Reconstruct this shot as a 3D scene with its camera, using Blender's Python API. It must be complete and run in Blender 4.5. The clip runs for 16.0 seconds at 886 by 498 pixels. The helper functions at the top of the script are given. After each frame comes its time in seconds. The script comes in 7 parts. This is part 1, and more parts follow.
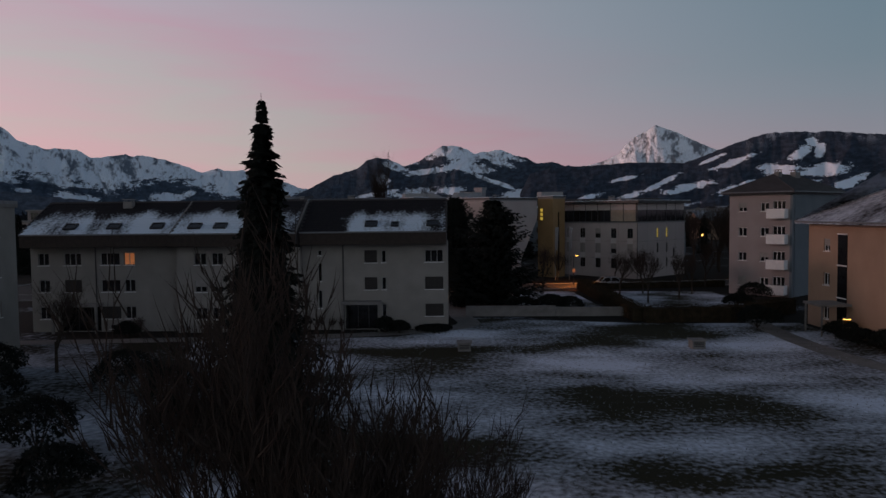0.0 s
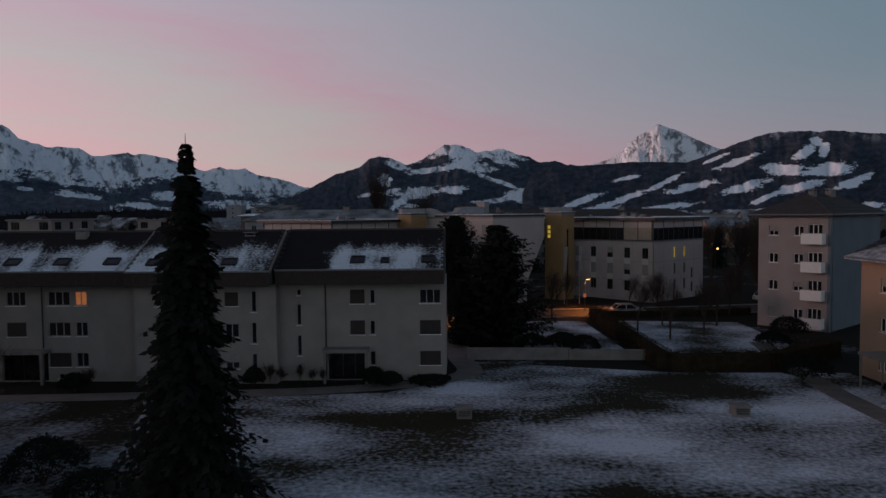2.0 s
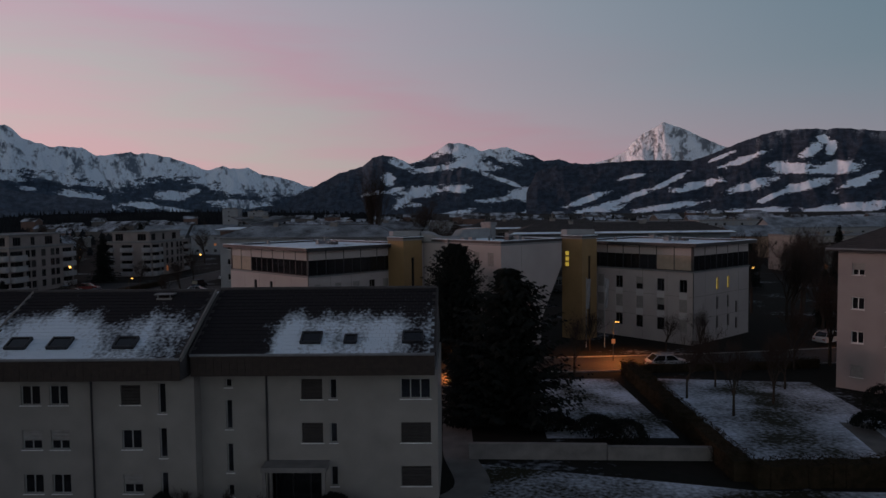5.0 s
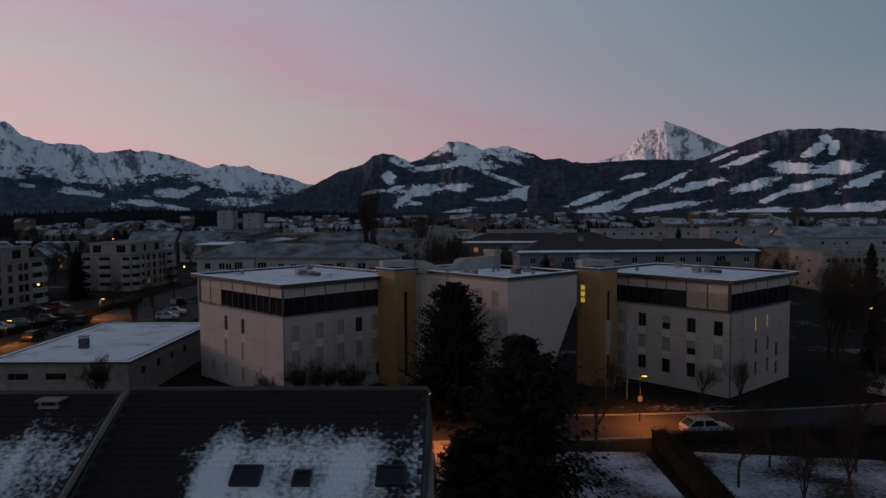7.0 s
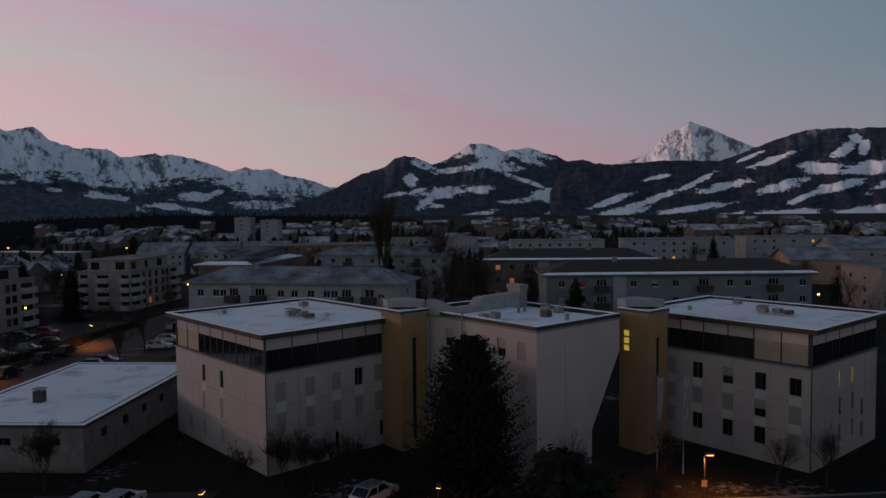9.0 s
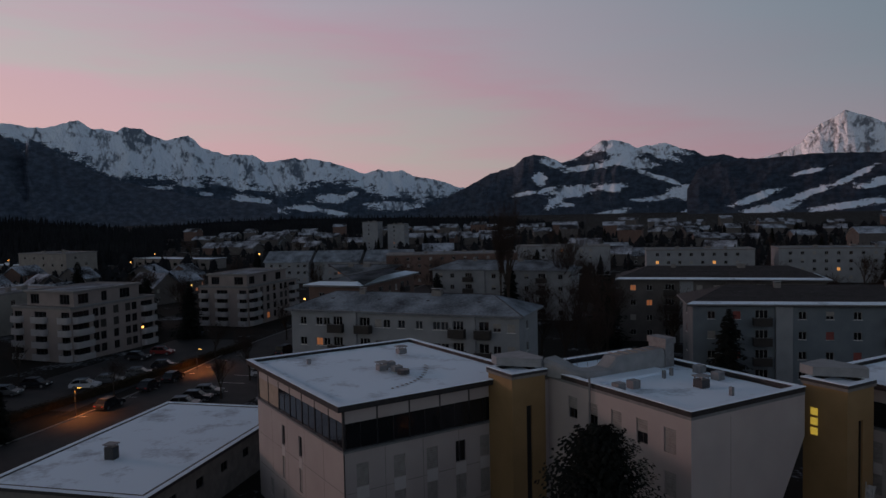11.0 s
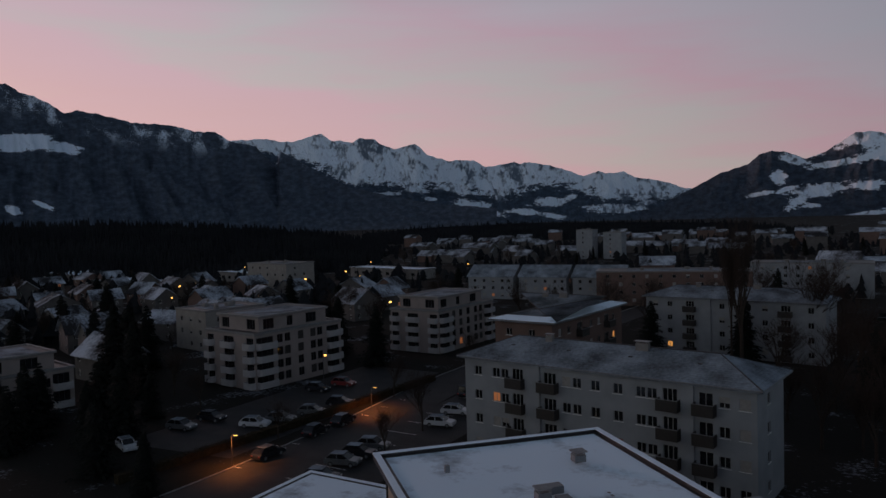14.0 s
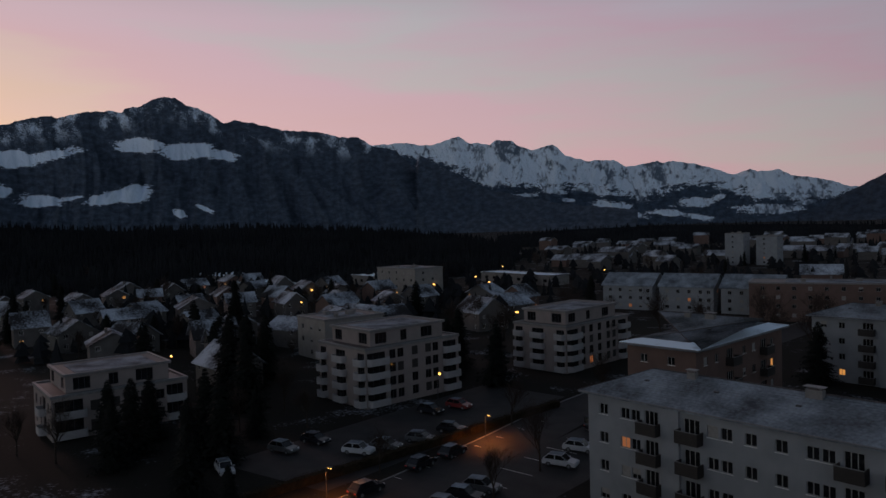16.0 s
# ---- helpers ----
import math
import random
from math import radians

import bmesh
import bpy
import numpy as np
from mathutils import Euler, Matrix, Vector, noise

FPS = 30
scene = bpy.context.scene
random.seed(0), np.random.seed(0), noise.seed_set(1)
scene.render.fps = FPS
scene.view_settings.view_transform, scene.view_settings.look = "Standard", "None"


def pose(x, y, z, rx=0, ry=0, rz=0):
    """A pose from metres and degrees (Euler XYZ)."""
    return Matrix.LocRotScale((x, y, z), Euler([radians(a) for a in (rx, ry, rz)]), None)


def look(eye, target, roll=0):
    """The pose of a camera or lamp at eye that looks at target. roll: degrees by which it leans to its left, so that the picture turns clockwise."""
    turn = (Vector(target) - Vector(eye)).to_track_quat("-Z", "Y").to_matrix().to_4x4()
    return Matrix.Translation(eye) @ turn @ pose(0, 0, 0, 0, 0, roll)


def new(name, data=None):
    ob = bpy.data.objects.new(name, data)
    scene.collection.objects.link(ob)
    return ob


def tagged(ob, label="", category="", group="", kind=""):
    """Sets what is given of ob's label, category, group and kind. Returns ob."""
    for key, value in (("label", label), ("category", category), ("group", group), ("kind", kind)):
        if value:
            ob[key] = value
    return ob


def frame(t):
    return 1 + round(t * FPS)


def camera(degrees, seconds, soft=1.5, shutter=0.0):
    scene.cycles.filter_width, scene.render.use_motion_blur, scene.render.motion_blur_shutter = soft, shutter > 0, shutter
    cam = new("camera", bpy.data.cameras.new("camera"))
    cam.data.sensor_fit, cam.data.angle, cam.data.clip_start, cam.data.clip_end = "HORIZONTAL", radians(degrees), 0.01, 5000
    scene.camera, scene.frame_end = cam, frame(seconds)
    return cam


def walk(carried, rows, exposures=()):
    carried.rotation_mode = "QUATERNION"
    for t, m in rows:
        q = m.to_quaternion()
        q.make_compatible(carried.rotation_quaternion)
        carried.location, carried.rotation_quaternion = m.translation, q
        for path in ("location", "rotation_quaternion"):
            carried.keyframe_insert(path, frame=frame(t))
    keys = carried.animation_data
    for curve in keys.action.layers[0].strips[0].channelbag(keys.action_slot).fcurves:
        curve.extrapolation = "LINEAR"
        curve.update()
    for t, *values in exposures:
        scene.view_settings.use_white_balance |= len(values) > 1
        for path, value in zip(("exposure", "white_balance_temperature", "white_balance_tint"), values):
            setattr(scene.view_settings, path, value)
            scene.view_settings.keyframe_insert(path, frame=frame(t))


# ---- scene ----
cam = camera(63.2, 16.0)
PATH = [
    (0, (1.847, 6.17, 10.68), (1.821, 8.168, 10.581), -0.6),
    (0.5, (1.899, 8.226, 11.179), (1.873, 10.223, 11.078), -0.5),
    (1, (1.991, 10.283, 11.777), (1.963, 12.28, 11.674), -0.6),
    (1.5, (2.043, 12.505, 12.614), (2.015, 14.502, 12.512), -0.5),
    (2, (2.142, 14.991, 13.511), (2.11, 16.988, 13.408), -0.5),
    (2.5, (2.232, 17.587, 14.135), (2.199, 19.584, 14.031), -0.6),
    (3, (2.303, 20.33, 14.563), (2.269, 22.327, 14.456), -0.6),
    (3.5, (2.384, 23.312, 14.969), (2.348, 25.309, 14.859), -0.6),
    (4, (2.455, 26.352, 15.375), (2.419, 28.349, 15.266), -0.6),
    (4.2, (2.494, 27.577, 15.493), (2.453, 29.574, 15.391), -0.5),
    (6.3, (2.746, 40.472, 19.21), (2.704, 42.468, 19.091), -0.7),
    (6.5, (2.74, 41.685, 19.373), (2.696, 43.681, 19.26), -0.5),
    (7, (2.729, 44.678, 20.064), (2.685, 46.675, 19.951), -0.4),
    (7.5, (2.888, 47.739, 20.819), (2.842, 49.736, 20.707), -0.4),
    (8, (3.076, 50.955, 21.496), (3.028, 52.951, 21.386), -0.4),
    (8.2, (3.094, 52.334, 21.62), (3.045, 54.331, 21.515), -0.4),
    (10.3, (3.097, 66.703, 24.832), (2.776, 68.674, 24.721), -1.1),
    (10.5, (3.09, 68.022, 24.991), (2.73, 69.986, 24.884), -1.1),
    (11, (3.03, 71.291, 25.582), (2.571, 73.234, 25.478), -1.2),
    (11.5, (2.893, 74.569, 26.155), (2.336, 76.487, 26.052), -1.3),
    (12, (2.597, 77.868, 26.721), (1.945, 79.756, 26.622), -1.5),
    (12.5, (2.165, 81.14, 27.266), (1.418, 82.993, 27.171), -1.5),
    (13, (1.54, 84.375, 27.697), (0.702, 86.188, 27.608), -1.5),
    (13.5, (0.954, 87.456, 28.178), (0.024, 89.225, 28.093), -1.6),
    (14, (0.288, 90.378, 28.667), (-0.729, 92.098, 28.585), -1.6),
    (14.5, (-0.628, 93.102, 29.13), (-1.726, 94.771, 29.052), -1.7),
    (15, (-1.493, 95.789, 29.441), (-2.672, 97.403, 29.367), -1.8),
    (15.5, (-2.64, 98.543, 29.599), (-3.896, 100.097, 29.53), -1.9),
    (16, (-3.867, 101.26, 29.664), (-5.191, 102.758, 29.597), -1.7),
]
walk(cam, [(t, look(eye, target, roll)) for t, eye, target, roll in PATH], exposures=[(0.0, 0.16), (8.2, 0.14), (10.3, 0.06), (13.0, 0.0), (16.0, 0.02)])

# ---- world and light ----
world = bpy.data.worlds.new("dusk")
scene.world = world
world.use_nodes = True
wn, wl = world.node_tree.nodes, world.node_tree.links
wn.clear()


def wnode(kind, **kw):
    n = wn.new(kind)
    for k, v in kw.items():
        n.inputs[int(k[1:])].default_value = v
    return n


def ramp(n, stops):
    e = n.color_ramp.elements
    while len(e) < len(stops):
        e.new(0.5)
    for el, (p, c) in zip(e, stops):
        el.position, el.color = p, (*c, 1)


wtc = wnode("ShaderNodeTexCoord")
wsep = wnode("ShaderNodeSeparateXYZ")
wl.new(wtc.outputs["Generated"], wsep.inputs[0])
glow_ramp, away_ramp = wnode("ShaderNodeValToRGB"), wnode("ShaderNodeValToRGB")
ramp(glow_ramp, [(0.0, (0.55, 0.43, 0.425)), (0.09, (0.535, 0.43, 0.445)), (0.17, (0.51, 0.42, 0.45)), (0.27, (0.46, 0.41, 0.455)), (0.5, (0.10, 0.115, 0.15)), (1.0, (0.035, 0.045, 0.07))])
ramp(away_ramp, [(0.0, (0.25, 0.22, 0.27)), (0.09, (0.18, 0.195, 0.24)), (0.18, (0.13, 0.175, 0.215)), (0.28, (0.11, 0.165, 0.205)), (0.5, (0.055, 0.075, 0.105)), (1.0, (0.033, 0.044, 0.07))])
wl.new(wsep.outputs[2], glow_ramp.inputs[0])
wl.new(wsep.outputs[2], away_ramp.inputs[0])
wdot = wnode("ShaderNodeVectorMath")
wdot.operation = "DOT_PRODUCT"
wdot.inputs[1].default_value = (math.sin(radians(-72)), math.cos(radians(-72)), 0.0)
wl.new(wtc.outputs["Generated"], wdot.inputs[0])
wmap = wnode("ShaderNodeMapRange", _1=-0.2, _2=0.98, _3=0.0, _4=1.0)
wl.new(wdot.outputs["Value"], wmap.inputs[0])
wmix = wn.new("ShaderNodeMixRGB")
wpow = wnode("ShaderNodeMath", _1=1.12)
wpow.operation = "POWER"
wl.new(wmap.outputs[0], wpow.inputs[0])
wl.new(wpow.outputs[0], wmix.inputs[0])
wl.new(away_ramp.outputs[0], wmix.inputs[1])
wl.new(glow_ramp.outputs[0], wmix.inputs[2])
# thin cloud streaks in slanting bands: yellow and rose over the left ridge, cream, then rose again
wazi = wnode("ShaderNodeMath")
wazi.operation = "ARCTAN2"
wl.new(wsep.outputs[0], wazi.inputs[0]), wl.new(wsep.outputs[1], wazi.inputs[1])
wslant = wnode("ShaderNodeMath", _1=0.30)
wslant.operation = "MULTIPLY_ADD"
wl.new(wazi.outputs[0], wslant.inputs[0]), wl.new(wsep.outputs[2], wslant.inputs[2])
wstretch = wnode("ShaderNodeMapping")
wstretch.inputs["Scale"].default_value = (1.0, 1.0, 8.0)
wstretch.inputs["Rotation"].default_value = (0.0, radians(12), 0.0)
wl.new(wtc.outputs["Generated"], wstretch.inputs[0])
wcloud = wnode("ShaderNodeTexNoise")
wcloud.inputs["Scale"].default_value, wcloud.inputs["Detail"].default_value = 2.6, 7.0
wl.new(wstretch.outputs[0], wcloud.inputs["Vector"])
wdrift = wnode("ShaderNodeMath", _1=0.30)
wdrift.operation = "MULTIPLY_ADD"
wl.new(wcloud.outputs[0], wdrift.inputs[0]), wl.new(wslant.outputs[0], wdrift.inputs[2])
wcr = wnode("ShaderNodeValToRGB")
wlook = wnode("ShaderNodeMapRange", _1=-0.13, _2=0.57, _3=0.0, _4=1.0)
wl.new(wdrift.outputs[0], wlook.inputs[0])
ramp(wcr, [(0.0, (1.0, 0.89, 0.70)), (0.09, (1.0, 0.88, 0.76)), (0.18, (1.0, 0.75, 0.78)), (0.32, (1.0, 0.77, 0.83)), (0.42, (0.86, 0.88, 0.84)), (0.54, (1.0, 0.72, 0.80)), (0.64, (0.93, 0.83, 0.88)), (0.85, (0.86, 0.88, 0.92))])
wl.new(wlook.outputs[0], wcr.inputs[0])
wband = wnode("ShaderNodeValToRGB")
ramp(wband, [(0.02, (0.95, 0.95, 0.95)), (0.24, (0.9, 0.9, 0.9)), (0.42, (0, 0, 0))])
wl.new(wsep.outputs[2], wband.inputs[0])
wpink = wn.new("ShaderNodeMixRGB")
wpink.blend_type = "MULTIPLY"
wl.new(wband.outputs[0], wpink.inputs[0])
wgain = wn.new("ShaderNodeMixRGB")
wgain.blend_type = "MULTIPLY"
wgain.inputs[0].default_value, wgain.inputs[2].default_value = 1.0, (1.12, 1.12, 1.12, 1)
wl.new(wcr.outputs[0], wgain.inputs[1]), wl.new(wgain.outputs[0], wpink.inputs[2])
# the pale belt that stands opposite the glow
wback = wnode("ShaderNodeMapRange", _1=0.1, _2=-0.7, _3=0.0, _4=1.0)
wl.new(wsep.outputs[1], wback.inputs[0])
belt = wnode("ShaderNodeValToRGB")
ramp(belt, [(0.0, (0.38, 0.435, 0.52)), (0.22, (0.48, 0.52, 0.61)), (0.5, (0.09, 0.105, 0.15)), (1.0, (0.033, 0.044, 0.07))])
wl.new(wsep.outputs[2], belt.inputs[0])
wbelt = wn.new("ShaderNodeMixRGB")
wl.new(wback.outputs[0], wbelt.inputs[0])
wl.new(wmix.outputs[0], wbelt.inputs[1])
wl.new(belt.outputs[0], wbelt.inputs[2])
wl.new(wbelt.outputs[0], wpink.inputs[1])
# a faint clear-sky share with the sun just under the ridge
wsky = wn.new("ShaderNodeTexSky")
wsky.sky_type, wsky.sun_disc = "NISHITA", False
wsky.sun_elevation, wsky.sun_rotation = radians(1.0), radians(-82)
wadd = wn.new("ShaderNodeMixRGB")
wadd.blend_type = "ADD"
wadd.inputs[0].default_value = 0.03
wl.new(wpink.outputs[0], wadd.inputs[1])
wl.new(wsky.outputs[0], wadd.inputs[2])
wbg, wout = wnode("ShaderNodeBackground"), wnode("ShaderNodeOutputWorld")
wl.new(wadd.outputs[0], wbg.inputs[0])
wbg.inputs[1].default_value = 1.0
wl.new(wbg.outputs[0], wout.inputs[0])
sun = new("sun", bpy.data.lights.new("sun", "SUN"))
sun.data.energy, sun.data.angle, sun.data.color = 1.3, radians(10), (1.0, 0.58, 0.54)
sun.matrix_world = look((0, 0, 0), (math.sin(radians(98)), math.cos(radians(98)), -0.1))
scene.view_settings.exposure = 0.0


# ---- materials ----
def mat(name, a, b, scale=3.0, rough=0.85, bump=0.0, fine=40.0, metal=0.0, spec=0.5, vary=0.0, emit=None):
    """Two colours mixed by a coarse and a fine noise, with a fine relief."""
    m = bpy.data.materials.new(name)
    m.use_nodes = True
    n, l = m.node_tree.nodes, m.node_tree.links
    p = n["Principled BSDF"]
    geo = n.new("ShaderNodeNewGeometry")
    big, small = n.new("ShaderNodeTexNoise"), n.new("ShaderNodeTexNoise")
    big.inputs["Scale"].default_value, small.inputs["Scale"].default_value = scale, fine
    big.inputs["Detail"].default_value = 6
    l.new(geo.outputs["Position"], big.inputs["Vector"])
    l.new(geo.outputs["Position"], small.inputs["Vector"])
    mx = n.new("ShaderNodeMath")
    mx.operation = "MULTIPLY_ADD"
    mx.inputs[1].default_value = 0.35
    l.new(small.outputs[0], mx.inputs[0])
    l.new(big.outputs[0], mx.inputs[2])
    r = n.new("ShaderNodeValToRGB")
    ramp(r, [(0.42, a), (0.92, b)])
    l.new(mx.outputs[0], r.inputs[0])
    col = r.outputs[0]
    if vary:
        oi, hs = n.new("ShaderNodeObjectInfo"), n.new("ShaderNodeHueSaturation")
        mr = n.new("ShaderNodeMapRange")
        mr.inputs[3].default_value, mr.inputs[4].default_value = 1 - vary, 1 + vary
        l.new(oi.outputs["Random"], mr.inputs[0])
        l.new(mr.outputs[0], hs.inputs["Value"])
        l.new(col, hs.inputs["Color"])
        col = hs.outputs[0]
    l.new(col, p.inputs["Base Color"])
    p.inputs["Roughness"].default_value, p.inputs["Metallic"].default_value = rough, metal
    p.inputs["Specular IOR Level"].default_value = spec
    if bump:
        bp = n.new("ShaderNodeBump")
        bp.inputs["Strength"].default_value, bp.inputs["Distance"].default_value = bump, 0.03
        l.new(small.outputs[0], bp.inputs["Height"])
        l.new(bp.outputs[0], p.inputs["Normal"])
    if emit:
        p.inputs["Emission Color"].default_value = (*emit[0], 1)
        p.inputs["Emission Strength"].default_value = emit[1]
    return m


def snowed(name, dark, snow, scale, lo, hi, stretch=(1, 1, 1), turn=0.0, fine=30.0, rough=0.9, wave=0.0, bump=0.3, dark2=None, bare=None, grain=0.45, lee=None):
    """A dark surface with drifts of thin snow lying on it in patches."""
    m = bpy.data.materials.new(name)
    m.use_nodes = True
    n, l = m.node_tree.nodes, m.node_tree.links
    p = n["Principled BSDF"]
    p.inputs["Roughness"].default_value = rough
    p.inputs["Specular IOR Level"].default_value = 0.06
    tc, mp = n.new("ShaderNodeNewGeometry"), n.new("ShaderNodeMapping")
    mp.inputs["Scale"].default_value, mp.inputs["Rotation"].default_value = stretch, (0, 0, turn)
    l.new(tc.outputs["Position"], mp.inputs[0])
    big, small = n.new("ShaderNodeTexNoise"), n.new("ShaderNodeTexNoise")
    big.inputs["Scale"].default_value, big.inputs["Detail"].default_value = scale, 5
    small.inputs["Scale"].default_value, small.inputs["Detail"].default_value = fine, 3
    l.new(mp.outputs[0], big.inputs["Vector"])
    l.new(tc.outputs["Position"], small.inputs["Vector"])
    ad = n.new("ShaderNodeMath")
    ad.operation = "MULTIPLY_ADD"
    ad.inputs[1].default_value = grain
    l.new(small.outputs[0], ad.inputs[0])
    l.new(big.outputs[0], ad.inputs[2])
    r = n.new("ShaderNodeValToRGB")
    ramp(r, [(lo, (0, 0, 0)), (hi, (1, 1, 1))])
    if bare:
        # the drifts thin out from the first to the second height
        hz, fall = n.new("ShaderNodeSeparateXYZ"), n.new("ShaderNodeMapRange")
        l.new(tc.outputs["Position"], hz.inputs[0])
        fall.inputs[1].default_value, fall.inputs[2].default_value, fall.inputs[3].default_value, fall.inputs[4].default_value = bare[0], bare[1], 0.0, -bare[2]
        l.new(hz.outputs[2], fall.inputs[0])
        tot = n.new("ShaderNodeMath")
        l.new(ad.outputs[0], tot.inputs[0]), l.new(fall.outputs[0], tot.inputs[1])
        if lee:
            # a stretch blown bare, from the first x to the party wall at -12.1
            on, off, both = n.new("ShaderNodeMapRange"), n.new("ShaderNodeMapRange"), n.new("ShaderNodeMath")
            on.inputs[1].default_value, on.inputs[2].default_value, on.inputs[4].default_value = lee[0], lee[1], -lee[2]
            off.inputs[1].default_value, off.inputs[2].default_value = -12.12, -12.08
            l.new(hz.outputs[0], on.inputs[0]), l.new(hz.outputs[0], off.inputs[0])
            both.operation = "MULTIPLY"
            l.new(on.outputs[0], both.inputs[0]), l.new(off.outputs[0], both.inputs[1])
            more = n.new("ShaderNodeMath")
            l.new(tot.outputs[0], more.inputs[0]), l.new(both.outputs[0], more.inputs[1])
            tot = more
        l.new(tot.outputs[0], r.inputs[0])
    else:
        l.new(ad.outputs[0], r.inputs[0])
    dk = n.new("ShaderNodeMixRGB")
    dk.inputs[1].default_value, dk.inputs[2].default_value = (*dark, 1), (*(dark2 or [c * 0.6 for c in dark]), 1)
    l.new(small.outputs[0], dk.inputs[0])
    mx = n.new("ShaderNodeMixRGB")
    mx.inputs[2].default_value = (*snow, 1)
    l.new(r.outputs[0], mx.inputs[0])
    l.new(dk.outputs[0], mx.inputs[1])
    l.new(mx.outputs[0], p.inputs["Base Color"])
    bp = n.new("ShaderNodeBump")
    bp.inputs["Strength"].default_value, bp.inputs["Distance"].default_value = bump, 0.05
    l.new(ad.outputs[0], bp.inputs["Height"])
    l.new(bp.outputs[0], p.inputs["Normal"])
    return m


SNOW = (0.72, 0.77, 0.86)
M = {}
M["plaster"] = mat("grey_plaster", (0.195, 0.183, 0.170), (0.255, 0.242, 0.225), 0.6, 0.9, 0.25, 25)
M["plaster_pale"] = mat("pale_plaster", (0.19, 0.202, 0.218), (0.25, 0.265, 0.285), 0.5, 0.9, 0.2, 25)
M["plaster_pink"] = mat("rosy_plaster", (0.21, 0.18, 0.17), (0.26, 0.22, 0.21), 0.5, 0.9, 0.2, 25)
# clad end wall colour; also paints dusk shade on the house at (14, 178.5)
M["plaster_blue"] = mat("blue_grey_plaster", (0.10, 0.125, 0.145), (0.14, 0.165, 0.185), 0.5, 0.9, 0.2, 25)
# dull wall plaster; on the house at (4.2, 213) it paints in shadow
M["plaster_dim"] = mat("dim_grey_plaster", (0.075, 0.070, 0.068), (0.115, 0.108, 0.104), 0.5, 0.9, 0.2, 25)
M["plaster_orange"] = mat("apricot_plaster", (0.27, 0.18, 0.125), (0.33, 0.225, 0.16), 0.5, 0.9, 0.2, 25)
M["plaster_brick"] = mat("reddish_plaster", (0.10, 0.065, 0.055), (0.14, 0.09, 0.075), 0.5, 0.9, 0.2, 25)
M["yellow"] = mat("ochre_plaster", (0.21, 0.135, 0.058), (0.27, 0.175, 0.08), 0.5, 0.85, 0.15, 25)
M["facade_panel"] = mat("pale_fibre_panel", (0.32, 0.285, 0.28), (0.38, 0.345, 0.335), 0.35, 0.8, 0.1, 30)
M["infill"] = mat("pale_infill_panel", (0.40, 0.38, 0.385), (0.46, 0.44, 0.445), 0.6, 0.7)
M["parapet"] = mat("pale_balcony_parapet", (0.27, 0.265, 0.27), (0.34, 0.335, 0.34), 0.8, 0.85, 0.1, 25)
M["roof_dusted"] = snowed("slate_green_roof_dusted_with_snow", (0.055, 0.068, 0.075), (0.24, 0.27, 0.31), 0.25, 0.55, 1.0, (1, 1, 1), 0, 3.0)
M["wood"] = mat("tan_wood_panel", (0.26, 0.21, 0.165), (0.34, 0.28, 0.22), 2.0, 0.7, 0.1, 20)
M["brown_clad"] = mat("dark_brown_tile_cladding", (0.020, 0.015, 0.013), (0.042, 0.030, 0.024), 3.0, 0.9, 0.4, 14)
M["concrete"] = mat("weathered_concrete", (0.13, 0.125, 0.12), (0.22, 0.21, 0.20), 1.2, 0.95, 0.4, 22)
M["frame_white"] = mat("white_window_frame", (0.62, 0.62, 0.62), (0.75, 0.75, 0.74), 4, 0.5)
M["frame_grey"] = mat("weathered_grey_frame", (0.20, 0.20, 0.20), (0.30, 0.30, 0.29), 4, 0.6)
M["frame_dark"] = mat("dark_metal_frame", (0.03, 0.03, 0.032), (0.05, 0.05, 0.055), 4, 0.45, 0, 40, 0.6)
M["glass"] = mat("dark_window_glass", (0.008, 0.009, 0.011), (0.014, 0.015, 0.018), 2, 0.08, 0, 5, 0.0, 0.5)
M["shutter"] = mat("grey_roller_shutter", (0.20, 0.19, 0.18), (0.27, 0.26, 0.25), 3, 0.7)
M["shutter_brown"] = mat("dark_brown_roller_shutter", (0.014, 0.012, 0.011), (0.026, 0.022, 0.020), 3, 0.7)
M["shutter_green"] = mat("green_grey_roller_shutter", (0.10, 0.13, 0.13), (0.16, 0.19, 0.19), 3, 0.7)
M["shutter_red"] = mat("dark_red_shutter", (0.16, 0.035, 0.03), (0.24, 0.06, 0.05), 3, 0.7)
M["lit_warm"] = mat("lit_window_warm", (0.6, 0.3, 0.1), (0.7, 0.4, 0.15), 3, 0.5, emit=((1.0, 0.42, 0.10), 0.55))
M["lit_yellow"] = mat("lit_window_yellow", (0.6, 0.5, 0.1), (0.7, 0.6, 0.15), 3, 0.5, emit=((1.0, 0.66, 0.08), 0.3))
M["lit_dim"] = mat("lit_window_dim", (0.5, 0.2, 0.1), (0.6, 0.3, 0.1), 3, 0.5, emit=((1.0, 0.30, 0.10), 0.16))
M["lamp_glow"] = mat("lamp_glow", (0.8, 0.6, 0.2), (0.8, 0.6, 0.2), 1, 0.5, emit=((1.0, 0.48, 0.10), 3.5))
M["metal"] = mat("galvanised_metal", (0.13, 0.135, 0.145), (0.21, 0.22, 0.23), 3, 0.55, 0.05, 30, 0.3)
M["plaster_rose"] = mat("pale_rosy_plaster", (0.25, 0.215, 0.215), (0.30, 0.265, 0.26), 0.5, 0.9, 0.2, 25)
M["plant_cover"] = mat("grey_sheet_plant_cover", (0.17, 0.18, 0.19), (0.25, 0.26, 0.27), 1.2, 0.6, 0.1, 12)
